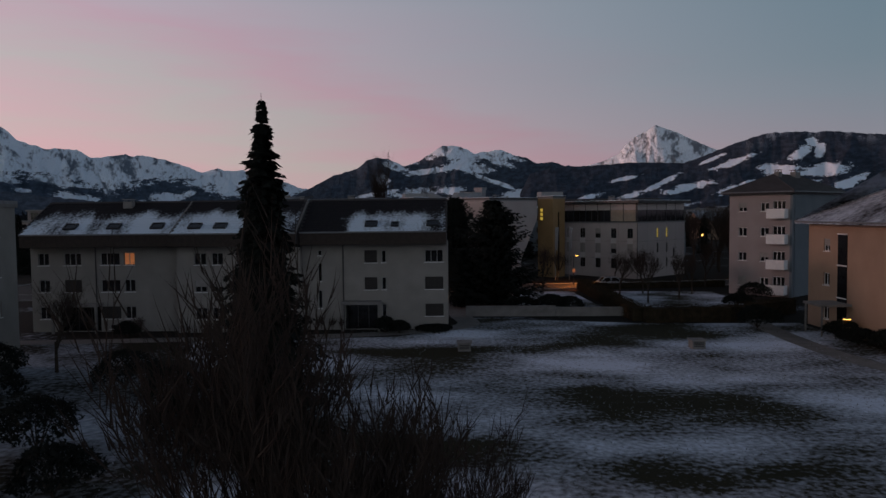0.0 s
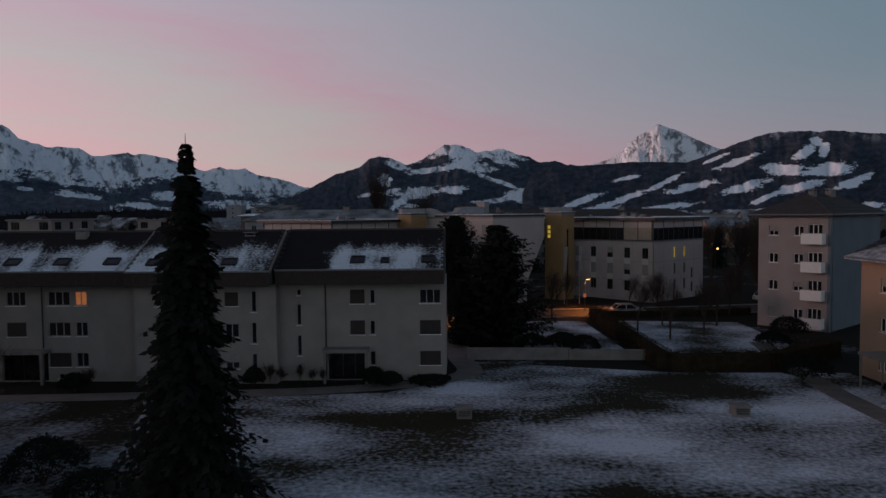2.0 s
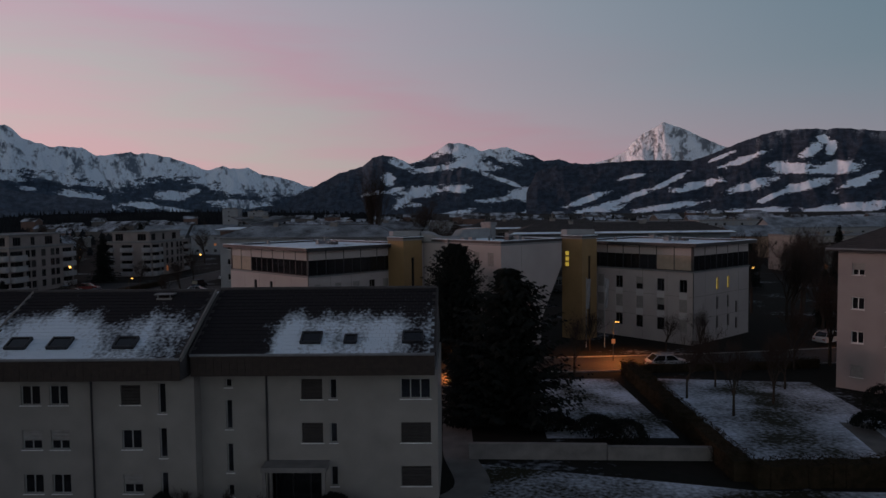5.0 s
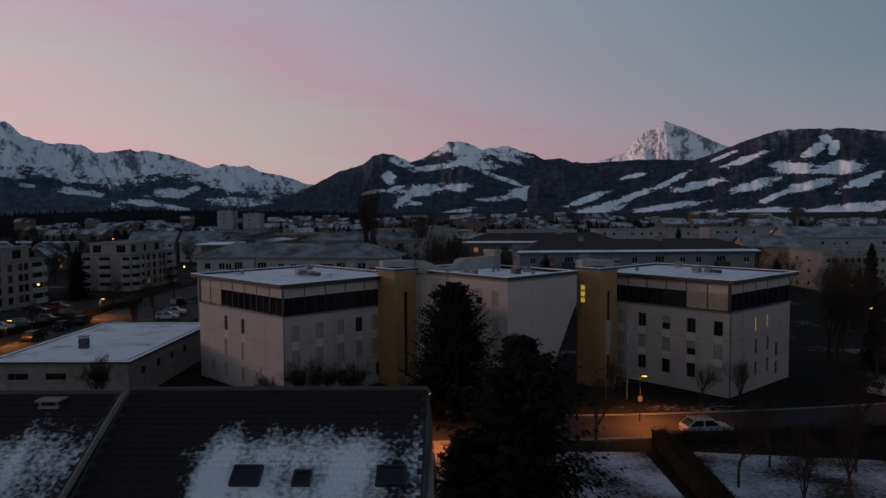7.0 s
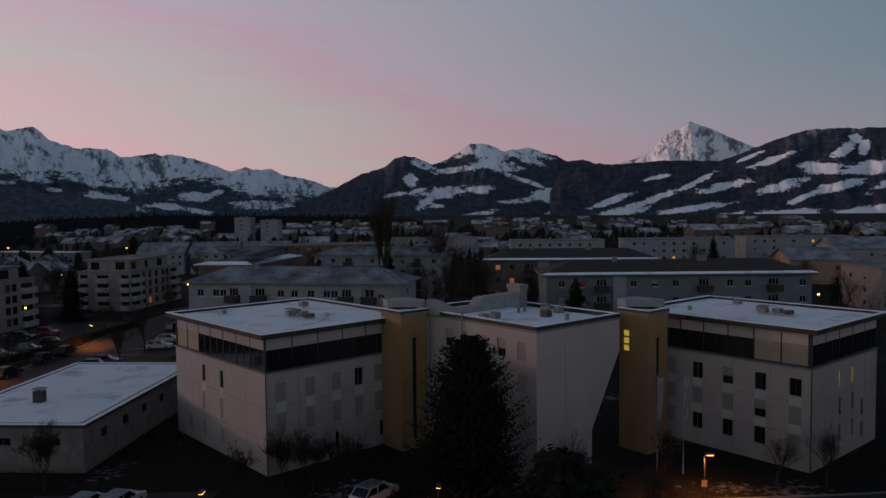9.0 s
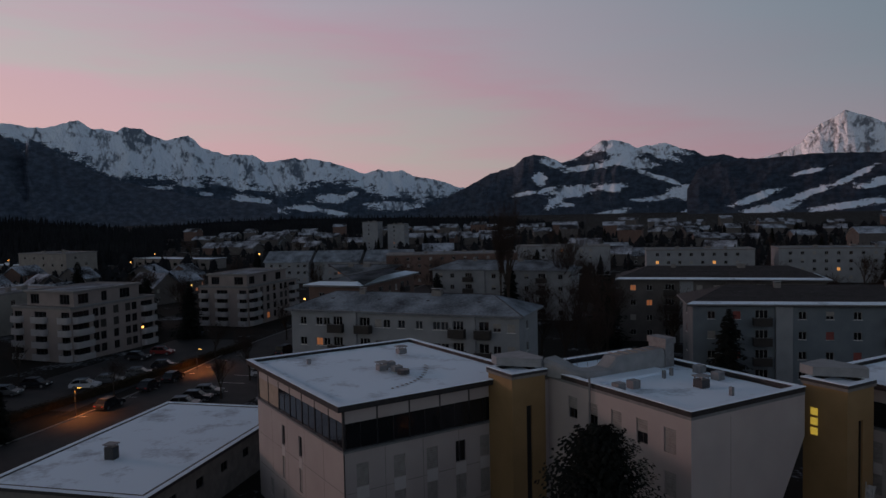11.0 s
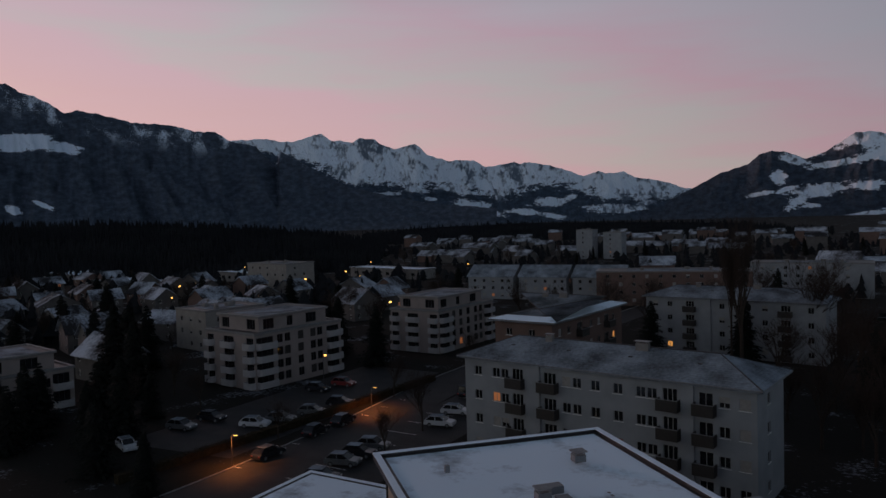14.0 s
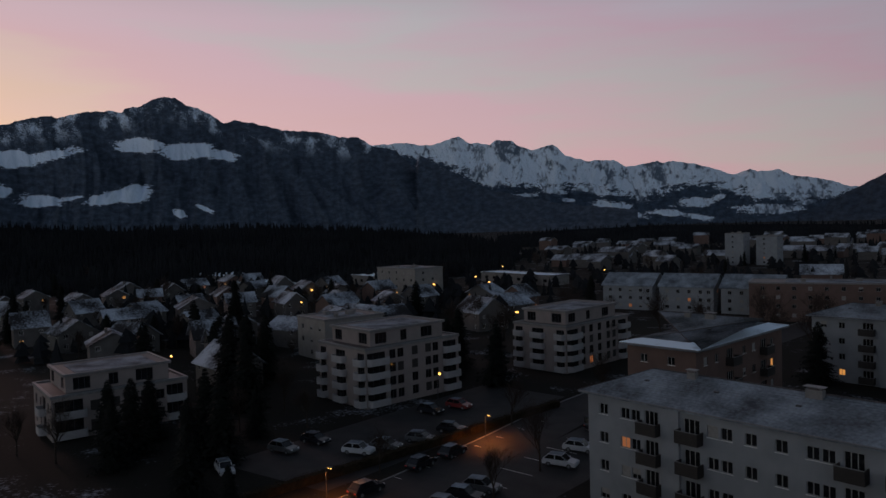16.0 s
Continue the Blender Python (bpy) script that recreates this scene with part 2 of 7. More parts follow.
M["pole"] = mat("dark_painted_steel", (0.03, 0.032, 0.035), (0.06, 0.06, 0.065), 5, 0.5, 0, 40, 0.4)
M["asphalt"] = mat("damp_asphalt", (0.022, 0.022, 0.024), (0.042, 0.041, 0.041), 0.35, 0.75, 0.35, 18, spec=0.2)
M["kerb"] = mat("granite_kerb", (0.16, 0.16, 0.16), (0.26, 0.26, 0.26), 3, 0.9, 0.3, 30)
M["paint"] = mat("road_paint", (0.55, 0.55, 0.53), (0.7, 0.7, 0.68), 4, 0.7)
M["path"] = mat("grey_gravel_path", (0.10, 0.095, 0.09), (0.17, 0.16, 0.15), 0.8, 0.95, 0.5, 25)
M["snow"] = mat("roof_snow", (0.64, 0.75, 0.86), (0.76, 0.87, 0.96), 0.7, 0.75, 0.35, 7)
M["snow_worn"] = snowed("thin_roof_snow", (0.24, 0.28, 0.33), (0.73, 0.85, 0.95), 0.35, 0.30, 0.62, (1, 1, 1), 0, 2.5, 0.8, bump=0.35, grain=0.3)
M["tile"] = snowed("dark_roof_tile_with_snow", (0.030, 0.028, 0.031), (0.60, 0.69, 0.78), 0.42, 0.54, 0.76, (1.0, 0.34, 0.34), 0.5, 5.0, bare=(10.3, 11.7, 0.42), lee=(-6.8, -8.6, 0.38))
M["roof_dark"] = mat("dark_roof_tile", (0.03, 0.028, 0.03), (0.055, 0.05, 0.052), 1.0, 0.85, 0.5, 9)
M["roof_thin"] = snowed("grey_roof_with_thin_snow", (0.085, 0.095, 0.11), (0.29, 0.34, 0.39), 0.30, 0.50, 0.95, (1, 1, 1), 0, 3.0)
M["roof_house"] = snowed("house_roof_with_snow", (0.040, 0.038, 0.040), (0.46, 0.51, 0.58), 0.13, 0.62, 0.90, (1, 1, 1), 0, 2.0)
M["ground"] = snowed("town_gardens_with_snow_traces", (0.026, 0.024, 0.021), (0.30, 0.33, 0.38), 0.10, 0.83, 1.06, (1.0, 1.0, 1.0), 0.5, 1.6, 0.95, 0.0, 0.8, (0.014, 0.014, 0.012))
M["dark_lawn"] = snowed("dark_lawn_with_little_snow", (0.030, 0.029, 0.020), (0.42, 0.46, 0.52), 0.12, 0.66, 0.96, (1.0, 1.0, 1.0), 0.5, 2.6, 0.95, 0.0, 0.8, (0.014, 0.014, 0.010))
M["lawn"] = snowed("lawn_with_patchy_snow", (0.042, 0.037, 0.022), (0.62, 0.67, 0.76), 0.12, 0.60, 0.84, (0.6, 1.0, 1.0), 0.2, 3.2, 0.95, 0.0, 0.8, (0.020, 0.021, 0.014), grain=0.36)
M["snowfield"] = snowed("snowy_grass", (0.05, 0.05, 0.035), (0.62, 0.67, 0.76), 0.16, 0.60, 0.92, (1, 1, 1), 0.2, 3.0, 0.95, 0.0, 0.6)
M["needle"] = mat("dark_spruce_needles", (0.010, 0.012, 0.011), (0.020, 0.022, 0.019), 1.5, 0.9, spec=0.05)
M["far_fir"] = mat("far_fir_wood", (0.013, 0.014, 0.017), (0.026, 0.028, 0.030), 0.02, 1.0, 0, 0.5, 0.0, 0.0)
M["pine"] = mat("pine_needles", (0.014, 0.020, 0.014), (0.032, 0.040, 0.026), 1.0, 0.9, spec=0.05)
M["bark"] = mat("dark_bark", (0.030, 0.024, 0.020), (0.060, 0.050, 0.042), 6, 0.95, 0.5, 30, spec=0.05)
M["twig"] = mat("bare_twigs", (0.030, 0.023, 0.020), (0.055, 0.043, 0.037), 3, 0.95, spec=0.05)
M["twig_red"] = mat("russet_twigs", (0.034, 0.017, 0.013), (0.055, 0.030, 0.023), 1, 0.95, spec=0.05)
M["hedge"] = mat("winter_hedge_leaves", (0.018, 0.016, 0.010), (0.045, 0.034, 0.022), 2, 0.95, spec=0.05)
M["grass"] = mat("winter_grass", (0.05, 0.05, 0.028), (0.10, 0.095, 0.055), 0.5, 0.95, spec=0.05)
M["frost"] = mat("frosted_grass", (0.24, 0.27, 0.31), (0.40, 0.44, 0.49), 0.6, 0.95)
M["rubber"] = mat("tyre_rubber", (0.015, 0.015, 0.015), (0.03, 0.03, 0.03), 8, 0.9)
M["white_paint"] = mat("white_car_paint", (0.40, 0.42, 0.45), (0.48, 0.5, 0.53), 0.8, 0.3)
M["grey_paint"] = mat("grey_car_paint", (0.10, 0.11, 0.12), (0.15, 0.16, 0.17), 0.8, 0.3, 0, 40, 0.4)
M["dark_paint"] = mat("dark_car_paint", (0.015, 0.017, 0.022), (0.03, 0.032, 0.04), 0.8, 0.25, 0, 40, 0.3)
M["red_paint"] = mat("dark_red_car_paint", (0.14, 0.02, 0.02), (0.2, 0.03, 0.03), 0.8, 0.3)
M["tail"] = mat("red_lamp_lens", (0.2, 0.01, 0.01), (0.25, 0.02, 0.02), 2, 0.3)
M["flag"] = mat("white_flag_cloth", (0.22, 0.22, 0.23), (0.3, 0.3, 0.31), 2, 0.9)


# ---- mesh helpers ----
def box(bm, x0, x1, y0, y1, z0, z1, m=None):
    v = [bm.verts.new(c) for c in ((x0, y0, z0), (x1, y0, z0), (x1, y1, z0), (x0, y1, z0), (x0, y0, z1), (x1, y0, z1), (x1, y1, z1), (x0, y1, z1))]
    for q in ((3, 2, 1, 0), (4, 5, 6, 7), (0, 1, 5, 4), (1, 2, 6, 5), (2, 3, 7, 6), (3, 0, 4, 7)):
        bm.faces.new([v[i] for i in q])
    if m is not None:
        bmesh.ops.transform(bm, matrix=m, verts=v)
    return v


def prism(bm, pts, z0, z1):
    a, b = [bm.verts.new((x, y, z0)) for x, y in pts], [bm.verts.new((x, y, z1)) for x, y in pts]
    bm.faces.new(a[::-1]), bm.faces.new(b)
    for i in range(len(pts)):
        j = (i + 1) % len(pts)
        bm.faces.new((a[i], a[j], b[j], b[i]))


def rod(bm, a, b, r0, r1, sides=5):
    a, b = Vector(a), Vector(b)
    q = (b - a).to_track_quat("Z", "Y").to_matrix()
    rings = []
    for c, r in ((a, r0), (b, r1)):
        rings.append([bm.verts.new(c + q @ Vector((r * math.cos(2 * math.pi * k / sides), r * math.sin(2 * math.pi * k / sides), 0))) for k in range(sides)])
    for k in range(sides):
        j = (k + 1) % sides
        bm.faces.new((rings[0][k], rings[0][j], rings[1][j], rings[1][k]))
    if r1 > 0.01:
        bm.faces.new(rings[1])
    return rings


def mesh_of(name, bm):
    me = bpy.data.meshes.new(name)
    bmesh.ops.recalc_face_normals(bm, faces=bm.faces[:])
    bm.to_mesh(me)
    bm.free()
    return me


def part(name, bm, material, parent, label="", m=None):
    me = bm if isinstance(bm, bpy.types.Mesh) else mesh_of(name, bm)
    if not me.materials:
        me.materials.append(material)
    ob = new(name, me)
    ob.parent = parent
    if m is not None:
        ob.matrix_basis = m
    if label:
        ob["label"] = label
    return ob


def raw(name, verts, faces, material):
    me = bpy.data.meshes.new(name)
    me.from_pydata(verts, [], faces)
    me.materials.append(material)
    return me


def thing(name, m, label, category, group="", kind=""):
    e = new(name)
    e.empty_display_size = 0.3
    e.matrix_basis = m
    return tagged(e, label, category, group, kind)


# ---- walls, windows, balconies, roofs ----
def wall(parent, w, h, holes, material, m, z0=0.0, thick=0.3, name="wall"):
    xs = sorted({0.0, w, *[c for u, z, a, b in holes for c in (u, u + a)]})
    zs = sorted({z0, h, *[c for u, z, a, b in holes for c in (z, z + b)]})
    verts, faces = [], []

    def quad(*p):
        k = len(verts)
        verts.extend(p)
        faces.append((k, k + 1, k + 2, k + 3))
    for i in range(len(xs) - 1):
        for j in range(len(zs) - 1):
            cx, cz = (xs[i] + xs[i + 1]) / 2, (zs[j] + zs[j + 1]) / 2
            if any(u < cx < u + a and z < cz < z + b for u, z, a, b in holes):
                continue
            x0, x1, a, b = xs[i], xs[i + 1], zs[j], zs[j + 1]
            quad((x0, 0, a), (x1, 0, a), (x1, 0, b), (x0, 0, b))
            quad((x1, thick, a), (x0, thick, a), (x0, thick, b), (x1, thick, b))
    for u, z, a, b in holes:
        e, t = u + a, z + b
        quad((u, 0, z), (u, thick, z), (e, thick, z), (e, 0, z))
        quad((u, 0, t), (e, 0, t), (e, thick, t), (u, thick, t))
        quad((u, 0, z), (u, 0, t), (u, thick, t), (u, thick, z))
        quad((e, 0, z), (e, thick, z), (e, thick, t), (e, 0, t))
    quad((0, 0, h), (w, 0, h), (w, thick, h), (0, thick, h))
    quad((0, 0, z0), (0, 0, h), (0, thick, h), (0, thick, z0))
    quad((w, 0, z0), (w, thick, z0), (w, thick, h), (w, 0, h))
    return part(name, raw(name, verts, faces, material), material, parent, m=m)


STOCK = {}


def stock(key, build, name, material):
    if (key, material.name) not in STOCK:
        bm = bmesh.new()
        build(bm)
        me = mesh_of(name, bm)
        me.materials.append(material)
        STOCK[(key, material.name)] = me
    return STOCK[(key, material.name)]


def window(parent, m, u, z, w, h, style="dark", frame_mat="frame_white", sill=True):
    """A framed window set back in its opening: dark, lit, or with the roller shutter down."""
    at = m @ pose(u, 0, z)

    def bars(bm):
        f, n = 0.06, 1 if w <= 0.85 else 2 if w < 1.5 else 3
        xs = [0.0, f]
        for k in range(1, n):
            xs += [w * k / n - 0.035, w * k / n + 0.035]
        xs += [w - f, w]
        zs = [0.0, f, h - f, h]
        for i in range(len(xs) - 1):
            for j in range(3):
                if i % 2 == 0 or j != 1:
                    box(bm, xs[i], xs[i + 1], 0.12, 0.18, zs[j], zs[j + 1])
        bmesh.ops.remove_doubles(bm, verts=bm.verts[:], dist=0.0005)
    win = part("window", stock(("win", w, h), bars, "window", M[frame_mat]), None, parent, m=at)
    kind = {"lit": "lit_warm", "yellow": "lit_yellow", "dim": "lit_dim"}.get(style, "glass")
    part("pane", stock(("pane", w, h), lambda bm: box(bm, 0.06, w - 0.06, 0.145, 0.155, 0.06, h - 0.06), "pane", M[kind]), None, win)
    if style in ("shut", "half", "red", "green", "brown"):
        low = 0.0 if style != "half" else h * 0.45

        def slats(bm):
            n = max(3, int((h - low) / 0.16))
            s = (h - low) / n
            prev = None
            for k in range(2 * n + 1):
                y = 0.06 if k % 2 else 0.09
                row = [bm.verts.new((x, y, low + k * s / 2)) for x in (0.02, w - 0.02)]
                if prev:
                    bm.faces.new((prev[0], prev[1], row[1], row[0]))
                prev = row
        sm = {"red": "shutter_red", "green": "shutter_green", "brown": "shutter_brown"}.get(style, "shutter")
        part("shutter", stock(("shut", w, h, low), slats, "shutter", M[sm]), None, win, "roller shutter let down")
    if sill:
        part("sill", stock(("sill", w), lambda bm: box(bm, -0.05, w + 0.05, -0.06, 0.12, -0.05, -0.005), "sill", M["frame_white"]), None, win)
    return win


def faces_of(w, d):
    return {"front": (pose(0, 0, 0), w), "right": (pose(w, 0, 0, 0, 0, 90), d), "left": (pose(0, d, 0, 0, 0, -90), d), "back": (pose(w, d, 0, 0, 0, 180), w)}


def storeys(parent, m, w, d, h, material, wins, z0=0.0, sill=True, frame_mat="frame_white"):
    """Four walls with openings; wins: face -> list of (u, z, width, height, style)."""
    for side, (fm, length) in faces_of(w, d).items():
        holes = wins.get(side, [])
        short = side in ("left", "right")
        fm = fm @ pose(0.3, 0, 0) if short else fm
        shift = 0.3 if short else 0.0
        wall(parent, length - 2 * shift, h, [(u - shift, z, a, b) for u, z, a, b, s in holes], material, m @ fm, z0)
        for u, z, a, b, s in holes:
            window(parent, m @ fm, u - shift, z, a, b, s, frame_mat, sill)


def balcony(parent, m, u, z, w, deep=1.2, material="plaster_pale", high=1.0):
    def build(bm):
        box(bm, 0, w, -deep, 0, -0.16, 0)
        box(bm, 0, w, -deep, -deep + 0.08, 0.003, high)
        box(bm, 0, 0.08, -deep + 0.081, -0.002, 0.003, high)
        box(bm, w - 0.08, w, -deep + 0.081, -0.002, 0.003, high)
    b = part("balcony", stock(("balc", w, deep, high), build, "balcony", M[material]), None, parent, m=m @ pose(u, 0, z))
    part("handrail", stock(("rail", w, deep, high), lambda bm: box(bm, -0.03, w + 0.03, -deep - 0.03, -deep + 0.1, high + 0.004, high + 0.05), "handrail", M["metal"]), None, b)
    return b


def round_balcony(parent, m, u, z, w, deep=1.1, high=0.95):
    """A slab with a solid parapet whose outer corners are rounded."""
    def outline(o):
        q, pts = 0.45 - o, [(o, 0.0)]
        for cx, a0 in ((0.45, 180), (w - 0.45, 270)):
            pts += [(cx + q * math.cos(radians(a0 + k * 22.5)), -deep + 0.45 + q * math.sin(radians(a0 + k * 22.5))) for k in range(5)]
        return pts + [(w - o, 0.0)]

    def build(bm):
        a, b = outline(0.0), outline(0.1)
        n = len(a)
        rows = [[bm.verts.new((x, y, h)) for x, y in pts] for pts, h in ((a, -0.2), (a, high), (b, high), (b, 0.0))]
        for lo, hi in zip(rows, rows[1:]):
            for k in range(n - 1):
                bm.faces.new((lo[k], lo[k + 1], hi[k + 1], hi[k]))
        bm.faces.new(rows[0][::-1]), bm.faces.new(rows[3])
    return part("balcony", stock(("round", w, deep, high), build, "balcony", M["parapet"]), None, parent, "pale rounded balcony parapet", m=m @ pose(u, -0.003, z))


def courses(bm, a, b, c, d, n):
    """Overlapping tile courses up the slope with the eave a-b and the upper edge d-c."""
    a, b, c, d = Vector(a), Vector(b), Vector(c), Vector(d)
    up = (b - a).cross(d - a).normalized()
    for k in range(n):
        t0, t1 = k / n, (k + 1) / n
        p = [a.lerp(d, t0) + up * 0.075, b.lerp(c, t0) + up * 0.075, b.lerp(c, t1) + up * 0.02, a.lerp(d, t1) + up * 0.02]
        q = [bm.verts.new(x) for x in p + [a.lerp(d, t0) + up * 0.004, b.lerp(c, t0) + up * 0.004]]
        bm.faces.new(q[:4]), bm.faces.new((q[4], q[5], q[1], q[0]))


def hip_roof(parent, m, w, d, z, rise, over, material, ridge=None, thick=0.22, rim=0.0):
    """A hipped roof with a soffit, eaves boards and gutters."""
    r = d / 2 + over if ridge is None else ridge
    x0, x1, y0, y1 = -over, w + over, -over, d + over
    ra, rb = (x0 + r, (y0 + y1) / 2, z + rise), (x1 - r, (y0 + y1) / 2, z + rise)
    v = [(x0, y0, z), (x1, y0, z), (x1, y1, z), (x0, y1, z), ra, rb]
    v += [(a, b, z - thick) for a, b, c in v[:4]]
    f = [(0, 1, 5, 4), (1, 2, 5), (2, 3, 4, 5), (3, 0, 4), (0, 6, 7, 1), (1, 7, 8, 2), (2, 8, 9, 3), (3, 9, 6, 0), (6, 9, 8, 7)]
    roof = part("roof", raw("roof", v, f, material), material, parent, m=m)
    bm = bmesh.new()
    n = int(math.hypot(d / 2 + over, rise) / 0.36)
    courses(bm, v[0], v[1], rb, ra, n), courses(bm, v[1], v[2], rb, rb, n), courses(bm, v[3], v[0], ra, ra, n)
    bm.verts.index_update()
    part("tiling", raw("tiling", [tuple(q.co) for q in bm.verts], [tuple(q.index for q in f.verts) for f in bm.faces], material), None, roof)["kind"] = "stuff"
    bm.free()
    if rim:
        # snow left lying along the eaves
        for a, b, ta, tb in ((0, 1, ra, rb), (1, 2, rb, rb)):
            p = [Vector(v[a]), Vector(v[b]), Vector(v[b]).lerp(Vector(tb), rim), Vector(v[a]).lerp(Vector(ta), rim)]
            top = [q + Vector((0, 0, 0.14)) for q in p]
            part("eaves_snow", raw("eaves_snow", [tuple(q) for q in p + top], [(4, 5, 6, 7), (0, 1, 5, 4), (2, 3, 7, 6), (1, 2, 6, 5), (3, 0, 4, 7)], M["snow_worn"]), None, roof, "strip of snow along the eaves")
    for a, b in ((0, 1), (1, 2), (3, 0)):
        bm = bmesh.new()
        off = Vector((0, 0, -0.03))
        rod(bm, Vector(v[a]) + off, Vector(v[b]) + off, 0.09, 0.09, 6)
        part("gutter", bm, M["metal"], roof)
    bm = bmesh.new()
    rod(bm, ra, rb, 0.12, 0.12, 6)
    part("ridge_cap", bm, M["roof_dark"], roof)
    for c, t in ((0, ra), (3, ra), (1, rb), (2, rb)):
        bm = bmesh.new()
        rod(bm, Vector(v[c]) + Vector((0, 0, 0.02)), t, 0.09, 0.09, 5)
        part("hip_cap", bm, M["roof_dark"], roof)
    return roof


def gable_roof(parent, m, w, d, z, rise, over, material, wall_mat, along="x"):
    """A gabled roof with its ridge along x or y, and the gable walls under it."""
    if along == "y":
        m = m @ pose(w, 0, 0, 0, 0, 90)
        w, d = d, w
    t, o = 0.18, over
    s = rise / (d / 2)
    pts = [(-o, z - s * o), (d / 2, z + rise), (d + o, z - s * o)]
    v = [(x, y, c + e) for e in (0.02, 0.02 + t) for x in (-o, w + o) for y, c in pts]
    f = [(0, 1, 4, 3), (1, 2, 5, 4), (6, 9, 10, 7), (7, 10, 11, 8), (0, 3, 9, 6), (2, 8, 11, 5), (0, 6, 7, 1), (1, 7, 8, 2), (3, 4, 10, 9), (4, 5, 11, 10)]
    roof = part("roof", raw("roof", v, f, material), material, parent, m=m)
    for g in (0.0, w - 0.3):
        gv = [(x, y, c) for x in (g, g + 0.3) for y, c in ((0, z + 0.003), (d, z + 0.003), (d / 2, z + rise))]
        part("gable", raw("gable", gv, [(0, 2, 1), (3, 4, 5), (0, 3, 5, 2), (1, 2, 5, 4), (0, 1, 4, 3)], wall_mat), wall_mat, parent, m=m)
    return roof


def flat_roof(parent, m, w, d, z, over=0.3, slab=0.35, rim=0.12, snow=True, edge="metal"):
    bm = bmesh.new()
    box(bm, -over, w + over, -over, d + over, z, z + slab)
    roof = part("roof", bm, M[edge], parent, m=m)
    for b in ((-over, w + over, -over, -over + 0.42), (-over, w + over, d + over - 0.42, d + over), (-over, -over + 0.42, -over + 0.421, d + over - 0.421), (w + over - 0.42, w + over, -over + 0.421, d + over - 0.421)):
        bm = bmesh.new()
        box(bm, b[0] - 0.01, b[1] + 0.01, b[2] - 0.01, b[3] + 0.01, z + slab + 0.003, z + slab + rim + 0.12)
        # on snowy roofs the rim is coloured dark to paint its shadowed inner face
        rm = part("roof_rim", bm, M["frame_dark"] if snow else M["metal"], roof)
        if snow:
            bm = bmesh.new()
            box(bm, b[0] - 0.02, b[1] + 0.02, b[2] + (0.005 if b[2] > -over else -0.03), b[3] - (0.005 if b[2] > -over and b[3] < d + over else -0.03), z + slab + rim + 0.122, z + slab + rim + 0.17)
            part("rim_snow", bm, M["snow"], rm, "snow-covered roof edge")
    # dark sheet: bare membrane, and painted shade between rim and snow
    bm = bmesh.new()
    box(bm, -over + 0.44, w + over - 0.44, -over + 0.44, d + over - 0.44, z + slab + 0.001, z + slab + 0.003)
    part("membrane_and_shade", bm, M["pole"], roof)
    if snow:
        part("roof_snow", snow_sheet(w + 2 * over - 1.5, d + 2 * over - 1.5, 0.05), M["snow"], roof, "thin snow lying on the flat roof", m=pose(-over + 0.75, -over + 0.75, z + slab + 0.004))
    return roof


def snow_sheet(w, d, h, n=24):
    v, f = [], []
    for i in range(n + 1):
        for j in range(n + 1):
            x, y = w * i / n, d * j / n
            v.append((x, y, h * (0.6 + 0.5 * noise.noise(Vector((x * 0.5, y * 0.5, w))))))
    for i in range(n):
        for j in range(n):
            a = i * (n + 1) + j
            f.append((a, a + n + 1, a + n + 2, a + 1))
    return raw("roof_snow", v, f, M["snow_worn"])


def chimney(parent, m, x, y, z, w=0.6, d=0.6, h=1.0, material="metal", cap=True):
    bm = bmesh.new()
    box(bm, -w / 2, w / 2, -d / 2, d / 2, 0, h)
    c = part("chimney", bm, M[material], parent, m=m @ pose(x, y, z))
    if cap:
        bm = bmesh.new()
        for sx in (-1, 1):
            for sy in (-1, 1):
                box(bm, sx * w * 0.4 - 0.03, sx * w * 0.4 + 0.03, sy * d * 0.4 - 0.03, sy * d * 0.4 + 0.03, h + 0.002, h + 0.2)
        box(bm, -w * 0.6, w * 0.6, -d * 0.6, d * 0.6, h + 0.2, h + 0.27)
        part("chimney_cap", bm, M["metal"], c)
    return c


# ---- ground, roads, mountains ----
def sheet(name, pts, z, material, label, category="", kind="structure"):
    me = raw(name, [(x, y, z) for x, y in pts], [tuple(range(len(pts)))], M[material])
    return tagged(new(name, me), label, category, kind=kind)


ring = [(4900 * math.cos(radians(a)), 4900 * math.sin(radians(a))) for a in range(0, 360, 6)]
sheet("ground", ring, 0.0, "ground", "dark winter gardens with traces of snow", "ground")
sheet("lawn", [(-9, 8), (10, -6), (34, 8), (34.5, 74), (20, 74.6), (3, 79.5), (3.6, 74), (-3, 68.3), (-20, 66.5), (-18.5, 60), (-13, 53), (-10.5, 44), (-8, 30)], 0.009, "lawn", "wide lawn under patchy thin snow", "lawn")
# a darker sheet with sparser snow, left of the main lawn
sheet("dark_lawn", [(-60, 8), (-6, 4), (-6, 62), (-15, 66.9), (-60, 64.5)], 0.005, "dark_lawn", "dark rough lawn with traces of snow", "lawn")


